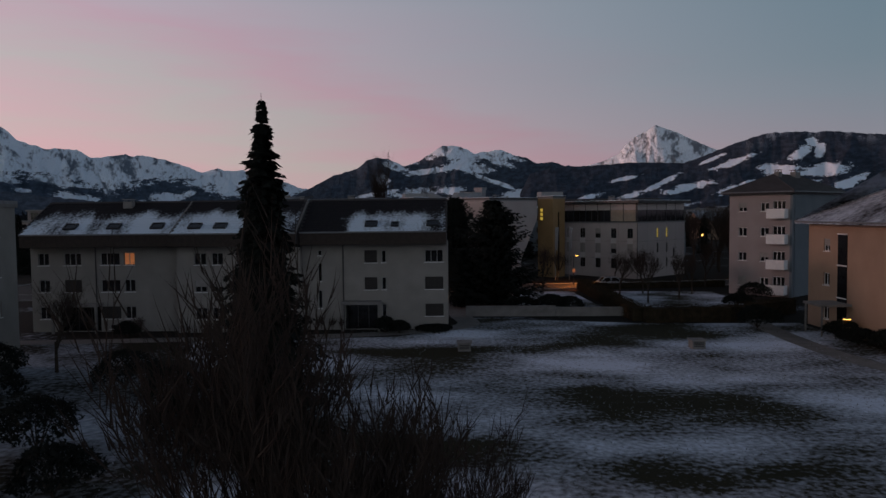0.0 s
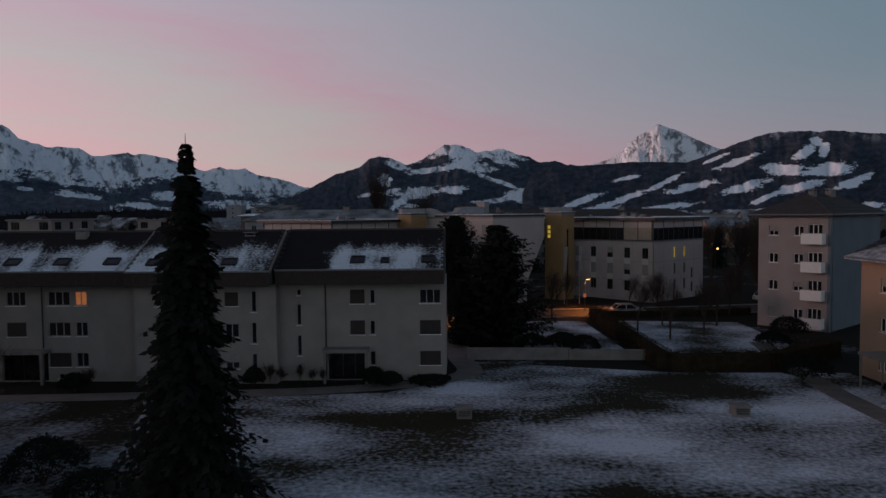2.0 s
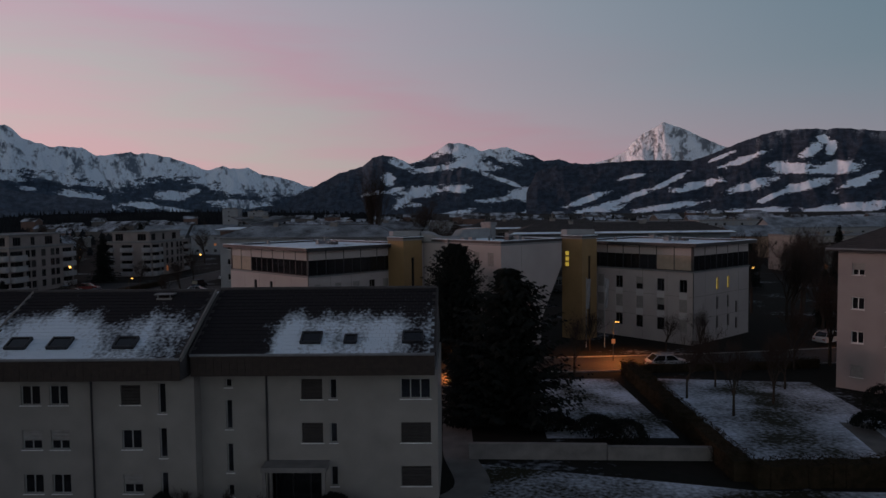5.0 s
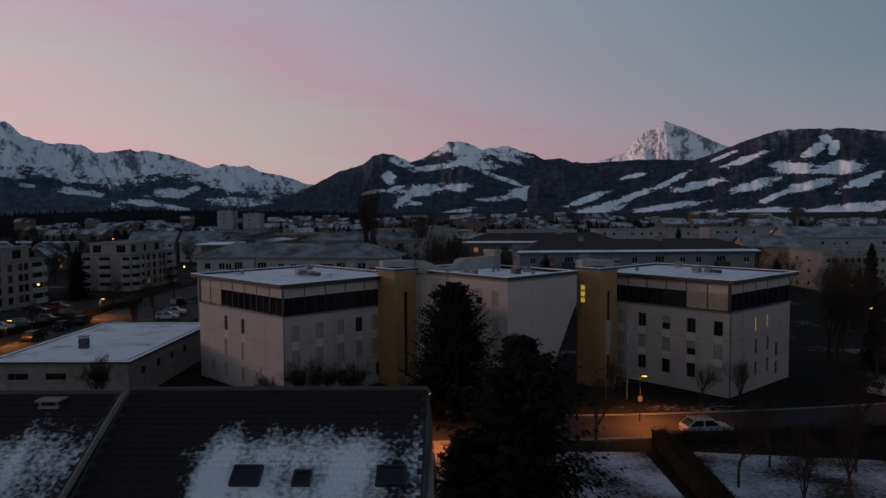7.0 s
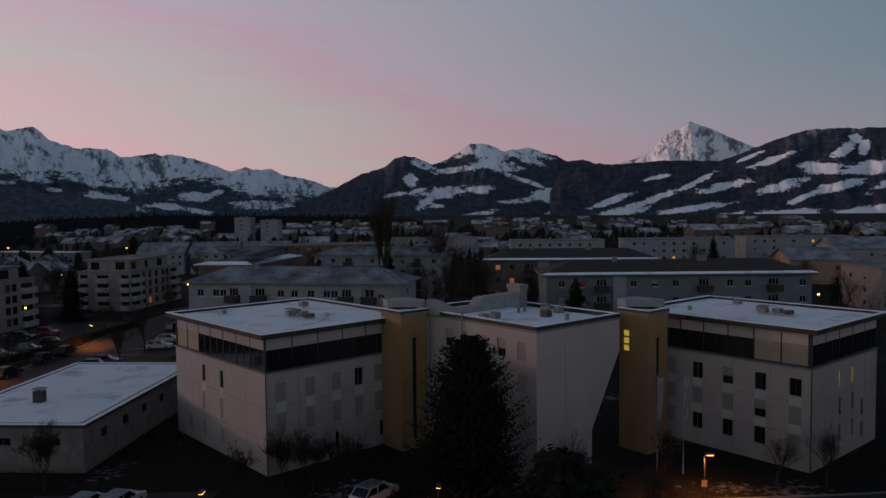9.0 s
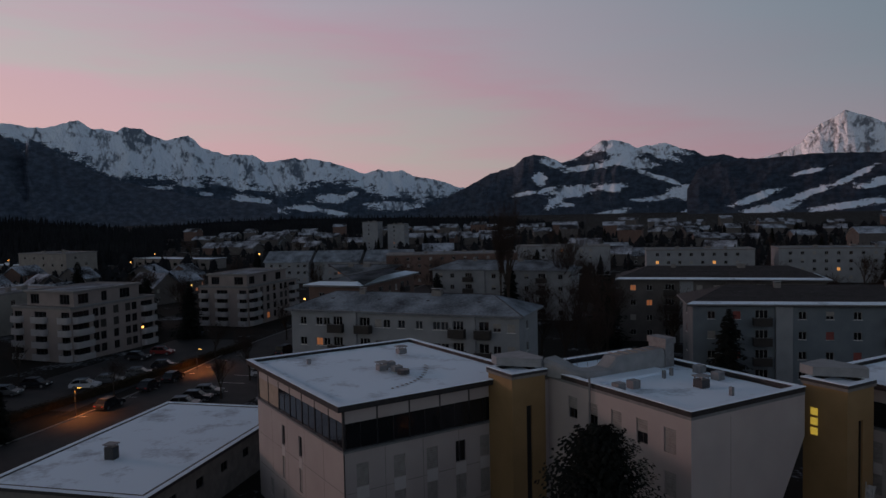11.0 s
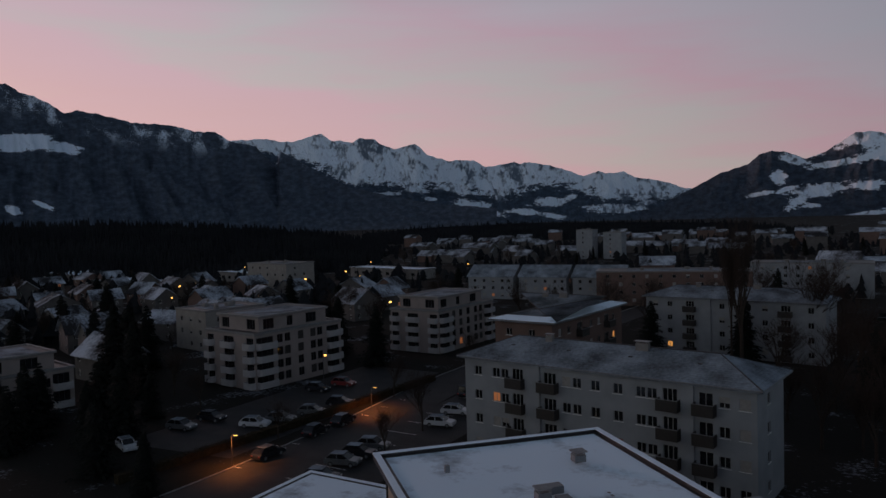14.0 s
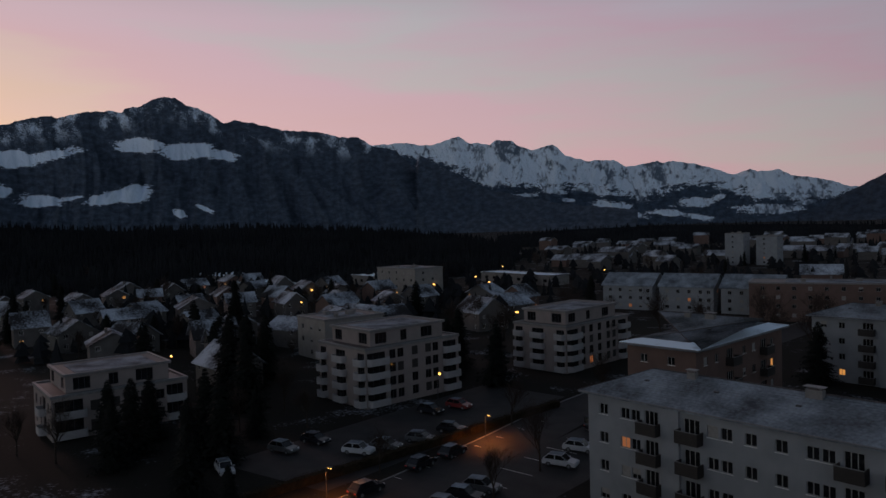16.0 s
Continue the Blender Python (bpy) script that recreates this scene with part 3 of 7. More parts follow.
def strip(name, line, width, z, material, label, category):
    """A road or path of one width along a smooth line of points."""
    pts = [Vector((*p, 0)) for p in line]
    fine = []
    for i in range(len(pts) - 1):
        a, b, c, d = pts[max(i - 1, 0)], pts[i], pts[i + 1], pts[min(i + 2, len(pts) - 1)]
        for k in range(8):
            t = k / 8
            fine.append(0.5 * ((2 * b) + (c - a) * t + (2 * a - 5 * b + 4 * c - d) * t * t + (3 * b - a - 3 * c + d) * t ** 3))
    fine.append(pts[-1])
    v, f = [], []
    for i, p in enumerate(fine):
        t = (fine[min(i + 1, len(fine) - 1)] - fine[max(i - 1, 0)]).normalized()
        s = Vector((-t.y, t.x, 0)) * width / 2
        v += [(*(p + s).xy, z), (*(p - s).xy, z)]
    for i in range(len(fine) - 1):
        f.append((2 * i, 2 * i + 1, 2 * i + 3, 2 * i + 2))
    road = tagged(new(name, raw(name, v, f, M[material])), label, category, kind="structure")
    return road, fine


def kerb(fine, off, parent_label):
    v, f = [], []
    for i, p in enumerate(fine):
        t = (fine[min(i + 1, len(fine) - 1)] - fine[max(i - 1, 0)]).normalized()
        s = Vector((-t.y, t.x, 0))
        a, b = p + s * off, p + s * (off + math.copysign(0.18, off))
        v += [(*a.xy, 0.0), (*a.xy, 0.12), (*b.xy, 0.12), (*b.xy, 0.0)]
    for i in range(len(fine) - 1):
        for k in range(3):
            f.append((4 * i + k, 4 * i + k + 1, 4 * i + k + 5, 4 * i + k + 4))
    tagged(new("kerb", raw("kerb", v, f, M["kerb"])), parent_label, "kerb", kind="structure")


street, line1 = strip("road", [(-70, 99), (-40, 103), (-20, 106), (0, 109), (20, 110), (42, 113), (70, 120), (120, 140)], 7.0, 0.02, "asphalt", "dark asphalt street lit orange by lamps", "road")
kerb(line1, 3.5, "low granite kerb beside the street"), kerb(line1, -3.5, "low granite kerb beside the street")
avenue, line2 = strip("road", [(-62, 104), (-61, 125), (-60, 148), (-61, 175), (-63, 200), (-62, 240), (-58, 300), (-50, 380)], 9.0, 0.016, "asphalt", "broad asphalt street with parking bays", "road")
kerb(line2, 4.5, "low granite kerb beside the street")
strip("path", [(1.5, 106), (2.2, 95), (2.5, 82), (2.8, 74), (-6, 69.5), (-24, 67.5), (-50, 66)], 2.2, 0.012, "path", "narrow grey path past the house fronts", "path")
strip("path", [(33, 88), (31, 76), (30, 66), (30.5, 56), (34, 44)], 2.0, 0.012, "path", "curved path to the apricot house", "path")
sheet("parking", [(-56.5, 147), (-46, 147), (-46, 196), (-57.5, 196)], 0.014, "asphalt", "asphalt parking lot", "parking")
sheet("parking", [(-33, 105.5), (-18, 107.4), (-18.5, 114.5), (-33, 113)], 0.026, "asphalt", "small asphalt car park", "parking")
sheet("parking", [(-86, 150), (-67.5, 152), (-69, 205), (-86, 205)], 0.014, "asphalt", "car park before the flats", "parking")
sheet("snow_field", [(9, 84.5), (18.6, 84.5), (17.8, 103), (9, 103)], 0.01, "snowfield", "small snow-covered lawn", "lawn")
sheet("snow_field", [(21.5, 79), (35, 80.5), (36, 101), (21.8, 103)], 0.01, "snowfield", "snowy garden lawn with young trees", "lawn")
for k in range(9):
    sheet("parking_line", [(-56.4, 150 + k * 5), (-51.8, 150 + k * 5), (-51.8, 150.12 + k * 5), (-56.4, 150.12 + k * 5)], 0.03, "paint", "white painted bay line", "marking")
    sheet("parking_line", [(-64.6, 150 + k * 5), (-63.4, 150 + k * 5), (-63.4, 150.12 + k * 5), (-64.6, 150.12 + k * 5)], 0.03, "paint", "white painted bay line", "marking")
for k in range(4):
    sheet("parking_line", [(-29 + 2.4 * k, 107.6), (-28.88 + 2.4 * k, 107.6), (-28.88 + 2.4 * k, 112.4), (-29 + 2.4 * k, 112.4)], 0.036, "paint", "white painted bay line", "marking")


def snow_rock(name, hazed_forest, snow, rock_shade, streak, bare=0.5, lean=-8, rime=0.55, relief=12.0):
    """Mountain cover: dark woods with haze in their colour, snow above the tree line and in the clearings, rock showing
    in ribs down the fall line that also paint ridge shading.
    """
    m = bpy.data.materials.new(name)
    m.use_nodes = True
    n, l = m.node_tree.nodes, m.node_tree.links
    p = n["Principled BSDF"]
    p.inputs["Roughness"].default_value = 0.95
    p.inputs["Specular IOR Level"].default_value = 0.1
    lie, cover, high = [n.new("ShaderNodeAttribute") for _ in range(3)]
    lie.attribute_name, cover.attribute_name, high.attribute_name = "lie", "cover", "high"

    def grain(scale, stretch, detail, rough=0.5, turn=0.0):
        mp, t = n.new("ShaderNodeMapping"), n.new("ShaderNodeTexNoise")
        mp.inputs["Scale"].default_value, mp.inputs["Rotation"].default_value = stretch, (0, 0, radians(turn))
        t.inputs["Scale"].default_value, t.inputs["Detail"].default_value, t.inputs["Roughness"].default_value = scale, detail, rough
        l.new(lie.outputs["Vector"], mp.inputs[0]), l.new(mp.outputs[0], t.inputs["Vector"])
        return t.outputs[0]

    def calc(op, a, b, c=None):
        t = n.new("ShaderNodeMath")
        t.operation = op
        for k, q in enumerate((a, b, c)):
            if isinstance(q, (int, float)):
                t.inputs[k].default_value = q
            elif q is not None:
                l.new(q, t.inputs[k])
        return t.outputs[0]

    def span(q, lo, hi):
        t = n.new("ShaderNodeMapRange")
        t.interpolation_type = "SMOOTHSTEP"
        t.inputs[1].default_value, t.inputs[2].default_value = lo, hi
        l.new(q, t.inputs[0])
        return t.outputs[0]

    def blend(k, a, b):
        t = n.new("ShaderNodeMixRGB")
        for i, q in ((0, k), (1, a), (2, b)):
            if isinstance(q, tuple):
                t.inputs[i].default_value = (*q, 1)
            else:
                l.new(q, t.inputs[i])
        return t.outputs[0]
    copse, edge, trees = grain(0.9, (1, 2.6, 1), 5, 0.6, lean), grain(4.0, (1, 2.0, 1), 3, 0.6, lean), grain(14.0, (1, 0.8, 1), 2)
    ribs, crag, stand = grain(0.75, (1.0, 0.7, 1), 5, 0.6, streak), grain(4.0, (1.0, 0.6, 1), 5, 0.65, streak), grain(2.0, (1, 1.6, 1), 5, 0.6)
    # snow where the cover is open, its edge broken by copses and single trees
    v = calc("MULTIPLY_ADD", copse, 1.0, cover.outputs["Fac"])
    v = calc("MULTIPLY_ADD", edge, 0.55, v)
    v = calc("MULTIPLY_ADD", trees, 0.34, v)
    open_snow = span(v, 0.925, 1.005)
    # ribs of rock, most of them just under the crest; their dark also paints ridge shading
    k = calc("MULTIPLY_ADD", crag, 0.36, ribs)
    # thin rocky spines where the slopes change their fall
    spine = calc("ABSOLUTE", calc("SUBTRACT", grain(1.0, (1.0, 0.8, 1), 3, 0.5, streak * 1.3), 0.5), 0.0)
    k = calc("MULTIPLY_ADD", span(spine, 0.09, 0.0), 0.09, k)
    k = calc("MULTIPLY_ADD", span(high.outputs["Fac"], -2.6, -0.5), 0.05, k)
    white = blend(span(k, bare + 0.30, bare + 0.46), snow, rock_shade)
    # the woods: stands of firs, frosted where they reach high, haze painted into their colour
    wood = blend(span(stand, 0.35, 0.7), hazed_forest, tuple(c * 2.0 for c in hazed_forest))
    frost = calc("MULTIPLY", span(calc("MULTIPLY_ADD", trees, 0.3, ribs), 0.72 - 0.06 * rime, 0.86 - 0.06 * rime), span(high.outputs["Fac"], -2.2, -0.5))
    up = n.new("ShaderNodeSeparateXYZ")
    l.new(lie.outputs["Vector"], up.inputs[0])
    frost = calc("MULTIPLY", frost, span(up.outputs[1], 3.6, 6.5))
    wood = blend(calc("MULTIPLY", frost, rime), wood, snow)
    l.new(blend(open_snow, wood, white), p.inputs["Base Color"])
    bp = n.new("ShaderNodeBump")
    bp.inputs["Strength"].default_value, bp.inputs["Distance"].default_value = 0.9, relief
    l.new(k, bp.inputs["Height"]), l.new(bp.outputs[0], p.inputs["Normal"])
    return m


def mountain(name, crest, radius, inner, rugged, material, label, power=1.25, seed=0.0, step=0.1, rows=120, relief=15, clearings=(), treeline=()):
    """A range whose crest has the given (bearing, rise in degrees), seen from the middle of the flight.
    clearings: (bearing, rise, half width, half height, tilt) of open snowy slopes; treeline: (bearing, rise)."""
    b0, b1 = crest[0][0], crest[-1][0]
    n = int((b1 - b0) / step)
    v, f, high = [], [], []
    xs, ys = [c[0] for c in crest], [c[1] for c in crest]
    for i in range(n + 1):
        b = b0 + (b1 - b0) * i / n
        e = float(np.interp(b, xs, ys))
        e += rugged * (noise.fractal(Vector((b * 2.2, seed, 1.7)), 0.8, 2.1, 5))
        top = radius * math.tan(radians(e)) + 25
        for j in range(rows + 1):
            s = j / rows
            r = inner + (radius - inner) * s
            x, y = r * math.sin(radians(b)), 60 + r * math.cos(radians(b))
            warp = noise.noise(Vector((x * 0.0012, y * 0.0012, seed))) * 1.6
            spur = 1 - abs(noise.noise(Vector((b * 0.30 + warp, s * 1.1, seed + 3)))) * 2
            spur2 = 1 - abs(noise.noise(Vector((b * 0.95 + warp * 1.5, s * 2.6, seed + 9)))) * 2
            spur3 = 1 - abs(noise.noise(Vector((b * 2.4 + warp * 2.0, s * 3.0, seed + 5)))) * 2
            gul = noise.fractal(Vector((x * 0.006, y * 0.006, seed)), 0.8, 2.1, 5)
            z = top * s ** power * (1 - (1 - s) * (0.50 * (1 - spur) + 0.26 * (1 - spur2) + 0.10 * (1 - spur3))) + relief * gul * math.sin(math.pi * s) ** 0.7
            v.append((x, y, max(z, -3.0 + 3.5 * s)))
            high.append(e)
    for i in range(n):
        for j in range(rows):
            a = i * (rows + 1) + j
            f.append((a, a + 1, a + rows + 2, a + rows + 1))
    me = raw(name, v, f, material)
    me.polygons.foreach_set("use_smooth", [True] * len(me.polygons))
    q = np.array(v)
    bear = np.degrees(np.arctan2(q[:, 0], q[:, 1] - 60))
    rise = np.degrees(np.arctan2(q[:, 2] - 25, np.hypot(q[:, 0], q[:, 1] - 60)))
    cover = np.full(len(v), -0.42)
    if treeline:
        cover = np.maximum(cover, np.minimum(-0.03 + 0.30 * (rise - np.interp(bear, [c[0] for c in treeline], [c[1] for c in treeline])), 0.75))
    for cb, ce, wb, we, tilt in clearings:
        c, s = math.cos(radians(tilt)), math.sin(radians(tilt))
        du, dv = (bear - cb) * c + (rise - ce) * s, (rise - ce) * c - (bear - cb) * s
        d = (1.06 - ((np.abs(du) / wb) ** 2.2 + (np.abs(dv) / we) ** 2.2) ** (1 / 2.2)) * max(we, 0.36) * 1.15
        cover = np.maximum(cover, np.minimum(d, 0.4))
    for key, kind, vals in (("cover", "FLOAT", cover), ("high", "FLOAT", rise - np.array(high))):
        me.attributes.new(key, kind, "POINT").data.foreach_set("value", vals.astype(np.float32))
    me.attributes.new("lie", "FLOAT_VECTOR", "POINT").data.foreach_set("vector", np.stack([bear, rise, np.full(len(v), seed)], 1).astype(np.float32).ravel())
    return tagged(new(name, me), label, "mountain", kind="structure")


# the forest colours are lifted towards blue to paint in aerial haze
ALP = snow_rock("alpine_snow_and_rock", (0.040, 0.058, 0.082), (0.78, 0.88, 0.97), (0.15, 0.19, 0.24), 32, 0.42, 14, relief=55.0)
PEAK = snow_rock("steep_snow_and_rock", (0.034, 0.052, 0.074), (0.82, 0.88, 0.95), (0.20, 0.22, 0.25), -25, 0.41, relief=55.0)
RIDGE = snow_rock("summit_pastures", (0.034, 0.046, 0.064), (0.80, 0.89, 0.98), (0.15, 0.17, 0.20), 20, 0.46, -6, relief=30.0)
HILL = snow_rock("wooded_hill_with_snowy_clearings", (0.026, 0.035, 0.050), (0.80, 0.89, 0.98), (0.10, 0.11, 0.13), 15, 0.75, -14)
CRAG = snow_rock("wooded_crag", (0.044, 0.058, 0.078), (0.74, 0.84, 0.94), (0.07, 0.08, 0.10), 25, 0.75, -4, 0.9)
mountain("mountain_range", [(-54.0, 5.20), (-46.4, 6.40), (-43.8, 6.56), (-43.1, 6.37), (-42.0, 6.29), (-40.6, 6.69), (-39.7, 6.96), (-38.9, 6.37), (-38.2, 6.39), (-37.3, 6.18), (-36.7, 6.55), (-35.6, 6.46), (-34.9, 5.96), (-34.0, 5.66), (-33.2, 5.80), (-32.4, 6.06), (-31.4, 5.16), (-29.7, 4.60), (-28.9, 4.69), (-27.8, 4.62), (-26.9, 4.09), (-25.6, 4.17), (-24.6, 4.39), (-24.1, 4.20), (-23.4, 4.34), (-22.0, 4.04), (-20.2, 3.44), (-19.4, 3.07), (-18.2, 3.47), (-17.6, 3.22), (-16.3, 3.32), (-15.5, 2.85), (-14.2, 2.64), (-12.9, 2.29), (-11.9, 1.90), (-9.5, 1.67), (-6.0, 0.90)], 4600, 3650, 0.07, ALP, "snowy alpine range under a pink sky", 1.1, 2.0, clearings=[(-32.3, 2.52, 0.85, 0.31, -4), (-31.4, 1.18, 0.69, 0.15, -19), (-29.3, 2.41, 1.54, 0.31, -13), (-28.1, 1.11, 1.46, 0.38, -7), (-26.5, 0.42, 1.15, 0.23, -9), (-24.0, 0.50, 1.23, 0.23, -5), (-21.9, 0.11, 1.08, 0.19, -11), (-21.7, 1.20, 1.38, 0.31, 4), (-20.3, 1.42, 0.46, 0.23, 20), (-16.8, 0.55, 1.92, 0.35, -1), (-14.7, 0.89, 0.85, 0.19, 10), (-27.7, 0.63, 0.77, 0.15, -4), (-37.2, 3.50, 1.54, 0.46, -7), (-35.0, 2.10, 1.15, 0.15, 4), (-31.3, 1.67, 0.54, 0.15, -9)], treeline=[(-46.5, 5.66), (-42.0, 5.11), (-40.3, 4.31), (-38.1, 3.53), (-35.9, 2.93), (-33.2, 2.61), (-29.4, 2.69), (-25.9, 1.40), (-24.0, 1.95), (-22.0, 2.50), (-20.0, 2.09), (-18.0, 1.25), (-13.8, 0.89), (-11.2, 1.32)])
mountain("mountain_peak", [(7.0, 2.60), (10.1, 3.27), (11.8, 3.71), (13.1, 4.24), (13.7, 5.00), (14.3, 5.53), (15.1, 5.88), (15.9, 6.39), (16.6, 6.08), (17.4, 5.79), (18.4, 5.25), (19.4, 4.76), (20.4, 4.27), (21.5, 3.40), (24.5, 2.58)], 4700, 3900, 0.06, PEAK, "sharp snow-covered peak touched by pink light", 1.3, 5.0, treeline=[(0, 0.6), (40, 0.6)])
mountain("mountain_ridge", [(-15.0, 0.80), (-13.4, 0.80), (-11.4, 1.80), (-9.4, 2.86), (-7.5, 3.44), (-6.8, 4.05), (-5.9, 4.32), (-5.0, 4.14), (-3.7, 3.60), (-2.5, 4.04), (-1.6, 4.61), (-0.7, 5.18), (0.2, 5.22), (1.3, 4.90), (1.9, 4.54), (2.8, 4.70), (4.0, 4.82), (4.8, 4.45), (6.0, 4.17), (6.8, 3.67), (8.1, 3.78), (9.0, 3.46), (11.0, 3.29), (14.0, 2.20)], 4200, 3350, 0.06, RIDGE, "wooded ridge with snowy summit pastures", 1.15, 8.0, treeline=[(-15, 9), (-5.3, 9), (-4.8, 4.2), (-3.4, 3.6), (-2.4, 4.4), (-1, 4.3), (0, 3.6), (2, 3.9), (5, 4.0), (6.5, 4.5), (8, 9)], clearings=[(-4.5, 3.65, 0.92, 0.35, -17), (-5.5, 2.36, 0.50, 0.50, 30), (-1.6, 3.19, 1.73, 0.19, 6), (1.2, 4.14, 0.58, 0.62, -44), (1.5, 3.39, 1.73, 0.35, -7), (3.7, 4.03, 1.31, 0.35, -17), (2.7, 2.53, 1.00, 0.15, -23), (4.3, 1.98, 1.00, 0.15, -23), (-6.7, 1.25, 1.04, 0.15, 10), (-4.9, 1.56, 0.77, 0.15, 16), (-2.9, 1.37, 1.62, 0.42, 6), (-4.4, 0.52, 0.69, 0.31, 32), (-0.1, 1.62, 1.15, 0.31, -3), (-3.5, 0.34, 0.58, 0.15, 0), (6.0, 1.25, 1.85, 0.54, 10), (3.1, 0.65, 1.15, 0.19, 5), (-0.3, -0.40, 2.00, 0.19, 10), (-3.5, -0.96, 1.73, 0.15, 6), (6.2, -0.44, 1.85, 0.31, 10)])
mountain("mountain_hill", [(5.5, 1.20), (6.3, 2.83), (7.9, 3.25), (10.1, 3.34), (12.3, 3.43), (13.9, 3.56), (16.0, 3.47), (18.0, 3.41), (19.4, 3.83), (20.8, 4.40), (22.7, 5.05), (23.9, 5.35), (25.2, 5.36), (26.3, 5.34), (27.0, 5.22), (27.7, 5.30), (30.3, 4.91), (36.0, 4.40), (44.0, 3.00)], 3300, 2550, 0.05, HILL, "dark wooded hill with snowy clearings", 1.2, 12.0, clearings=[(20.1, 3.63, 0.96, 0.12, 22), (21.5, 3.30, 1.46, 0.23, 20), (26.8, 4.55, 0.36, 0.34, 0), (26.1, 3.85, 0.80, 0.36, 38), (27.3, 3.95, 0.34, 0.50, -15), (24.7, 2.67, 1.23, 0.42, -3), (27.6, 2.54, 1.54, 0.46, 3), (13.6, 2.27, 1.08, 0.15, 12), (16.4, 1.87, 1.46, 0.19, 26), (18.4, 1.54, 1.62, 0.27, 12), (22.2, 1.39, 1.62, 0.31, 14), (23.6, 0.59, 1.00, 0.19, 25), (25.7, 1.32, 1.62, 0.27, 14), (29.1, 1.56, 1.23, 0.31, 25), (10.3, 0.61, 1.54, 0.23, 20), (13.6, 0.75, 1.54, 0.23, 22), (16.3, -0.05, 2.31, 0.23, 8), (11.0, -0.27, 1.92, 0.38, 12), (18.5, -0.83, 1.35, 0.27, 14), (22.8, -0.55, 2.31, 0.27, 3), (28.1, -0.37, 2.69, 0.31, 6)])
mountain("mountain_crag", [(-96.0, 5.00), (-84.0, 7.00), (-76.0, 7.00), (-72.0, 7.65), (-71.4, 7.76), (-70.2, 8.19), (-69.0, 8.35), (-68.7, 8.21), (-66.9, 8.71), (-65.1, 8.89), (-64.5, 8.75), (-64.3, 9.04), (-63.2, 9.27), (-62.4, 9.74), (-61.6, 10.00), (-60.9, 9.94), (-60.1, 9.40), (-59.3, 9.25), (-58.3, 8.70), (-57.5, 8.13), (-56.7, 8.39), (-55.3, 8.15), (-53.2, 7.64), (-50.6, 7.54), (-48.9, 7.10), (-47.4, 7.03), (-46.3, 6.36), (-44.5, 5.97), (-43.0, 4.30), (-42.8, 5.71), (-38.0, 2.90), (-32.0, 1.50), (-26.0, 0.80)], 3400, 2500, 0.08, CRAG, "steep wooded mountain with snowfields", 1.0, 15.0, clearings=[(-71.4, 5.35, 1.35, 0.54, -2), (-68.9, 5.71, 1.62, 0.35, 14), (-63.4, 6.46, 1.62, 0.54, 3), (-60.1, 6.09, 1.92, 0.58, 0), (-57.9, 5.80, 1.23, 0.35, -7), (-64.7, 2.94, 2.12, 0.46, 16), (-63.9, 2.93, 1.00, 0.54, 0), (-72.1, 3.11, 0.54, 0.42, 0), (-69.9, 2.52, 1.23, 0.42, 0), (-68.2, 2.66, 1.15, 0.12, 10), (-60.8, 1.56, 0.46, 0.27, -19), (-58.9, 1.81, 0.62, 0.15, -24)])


# ---- the long plain apartment house ----
rng = random.Random(4)
flats = thing("apartment_building", pose(-37.3, 72.4, 0), "long grey plastered apartment house with snow-patched tile roof", "building")
ROWS3 = (6.2, 3.7, 1.2)


def tile_roof(parent, x0, x1, eave, ridge, name):
    """Eaves band, boarded roof plane under the tiles and the rear slope; eave and ridge are (y, z)."""
    (ye, ze), (yr, zr) = eave, ridge
    yb = 2 * yr - ye
    v = [(x, y, z) for x in (x0, x1) for y, z in ((ye, ze - 1.15), (ye, ze), (yr, zr), (yb, ze), (yb, ze - 1.15))]
    f = [(1, 6, 7, 2), (2, 7, 8, 3), (0, 1, 2, 3, 4), (5, 9, 8, 7, 6), (0, 4, 9, 5)]
    roof = part(name, raw(name, v, f, M["roof_dark"]), None, parent)
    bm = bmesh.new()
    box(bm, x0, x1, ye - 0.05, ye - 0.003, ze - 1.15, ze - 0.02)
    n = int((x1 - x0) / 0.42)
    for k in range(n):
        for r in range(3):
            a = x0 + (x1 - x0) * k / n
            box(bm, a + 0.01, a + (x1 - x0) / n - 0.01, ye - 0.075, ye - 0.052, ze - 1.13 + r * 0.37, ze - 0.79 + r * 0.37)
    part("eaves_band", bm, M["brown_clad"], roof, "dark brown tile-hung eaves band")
    bm = bmesh.new()
    rod(bm, (x0, ye - 0.09, ze), (x1, ye - 0.09, ze), 0.08, 0.08, 6)
    part("gutter", bm, M["metal"], roof)
    bm = bmesh.new()
    rod(bm, (x0, yr, zr + 0.05), (x1, yr, zr + 0.05), 0.13, 0.13, 6)
    part("ridge_cap", bm, M["roof_dark"], roof)
    for x in (x0 - 0.09, x1 + 0.003):
        bm = bmesh.new()
        a = math.atan2(zr - ze, yr - ye)
        ln = math.hypot(zr - ze, yr - ye)
        box(bm, 0, 0.087, 0, ln, -0.16, 0.12, pose(x, ye, ze, math.degrees(a)))
        part("verge_board", bm, M["concrete"] if name == "roof_middle" else M["roof_dark"], roof)
    return roof


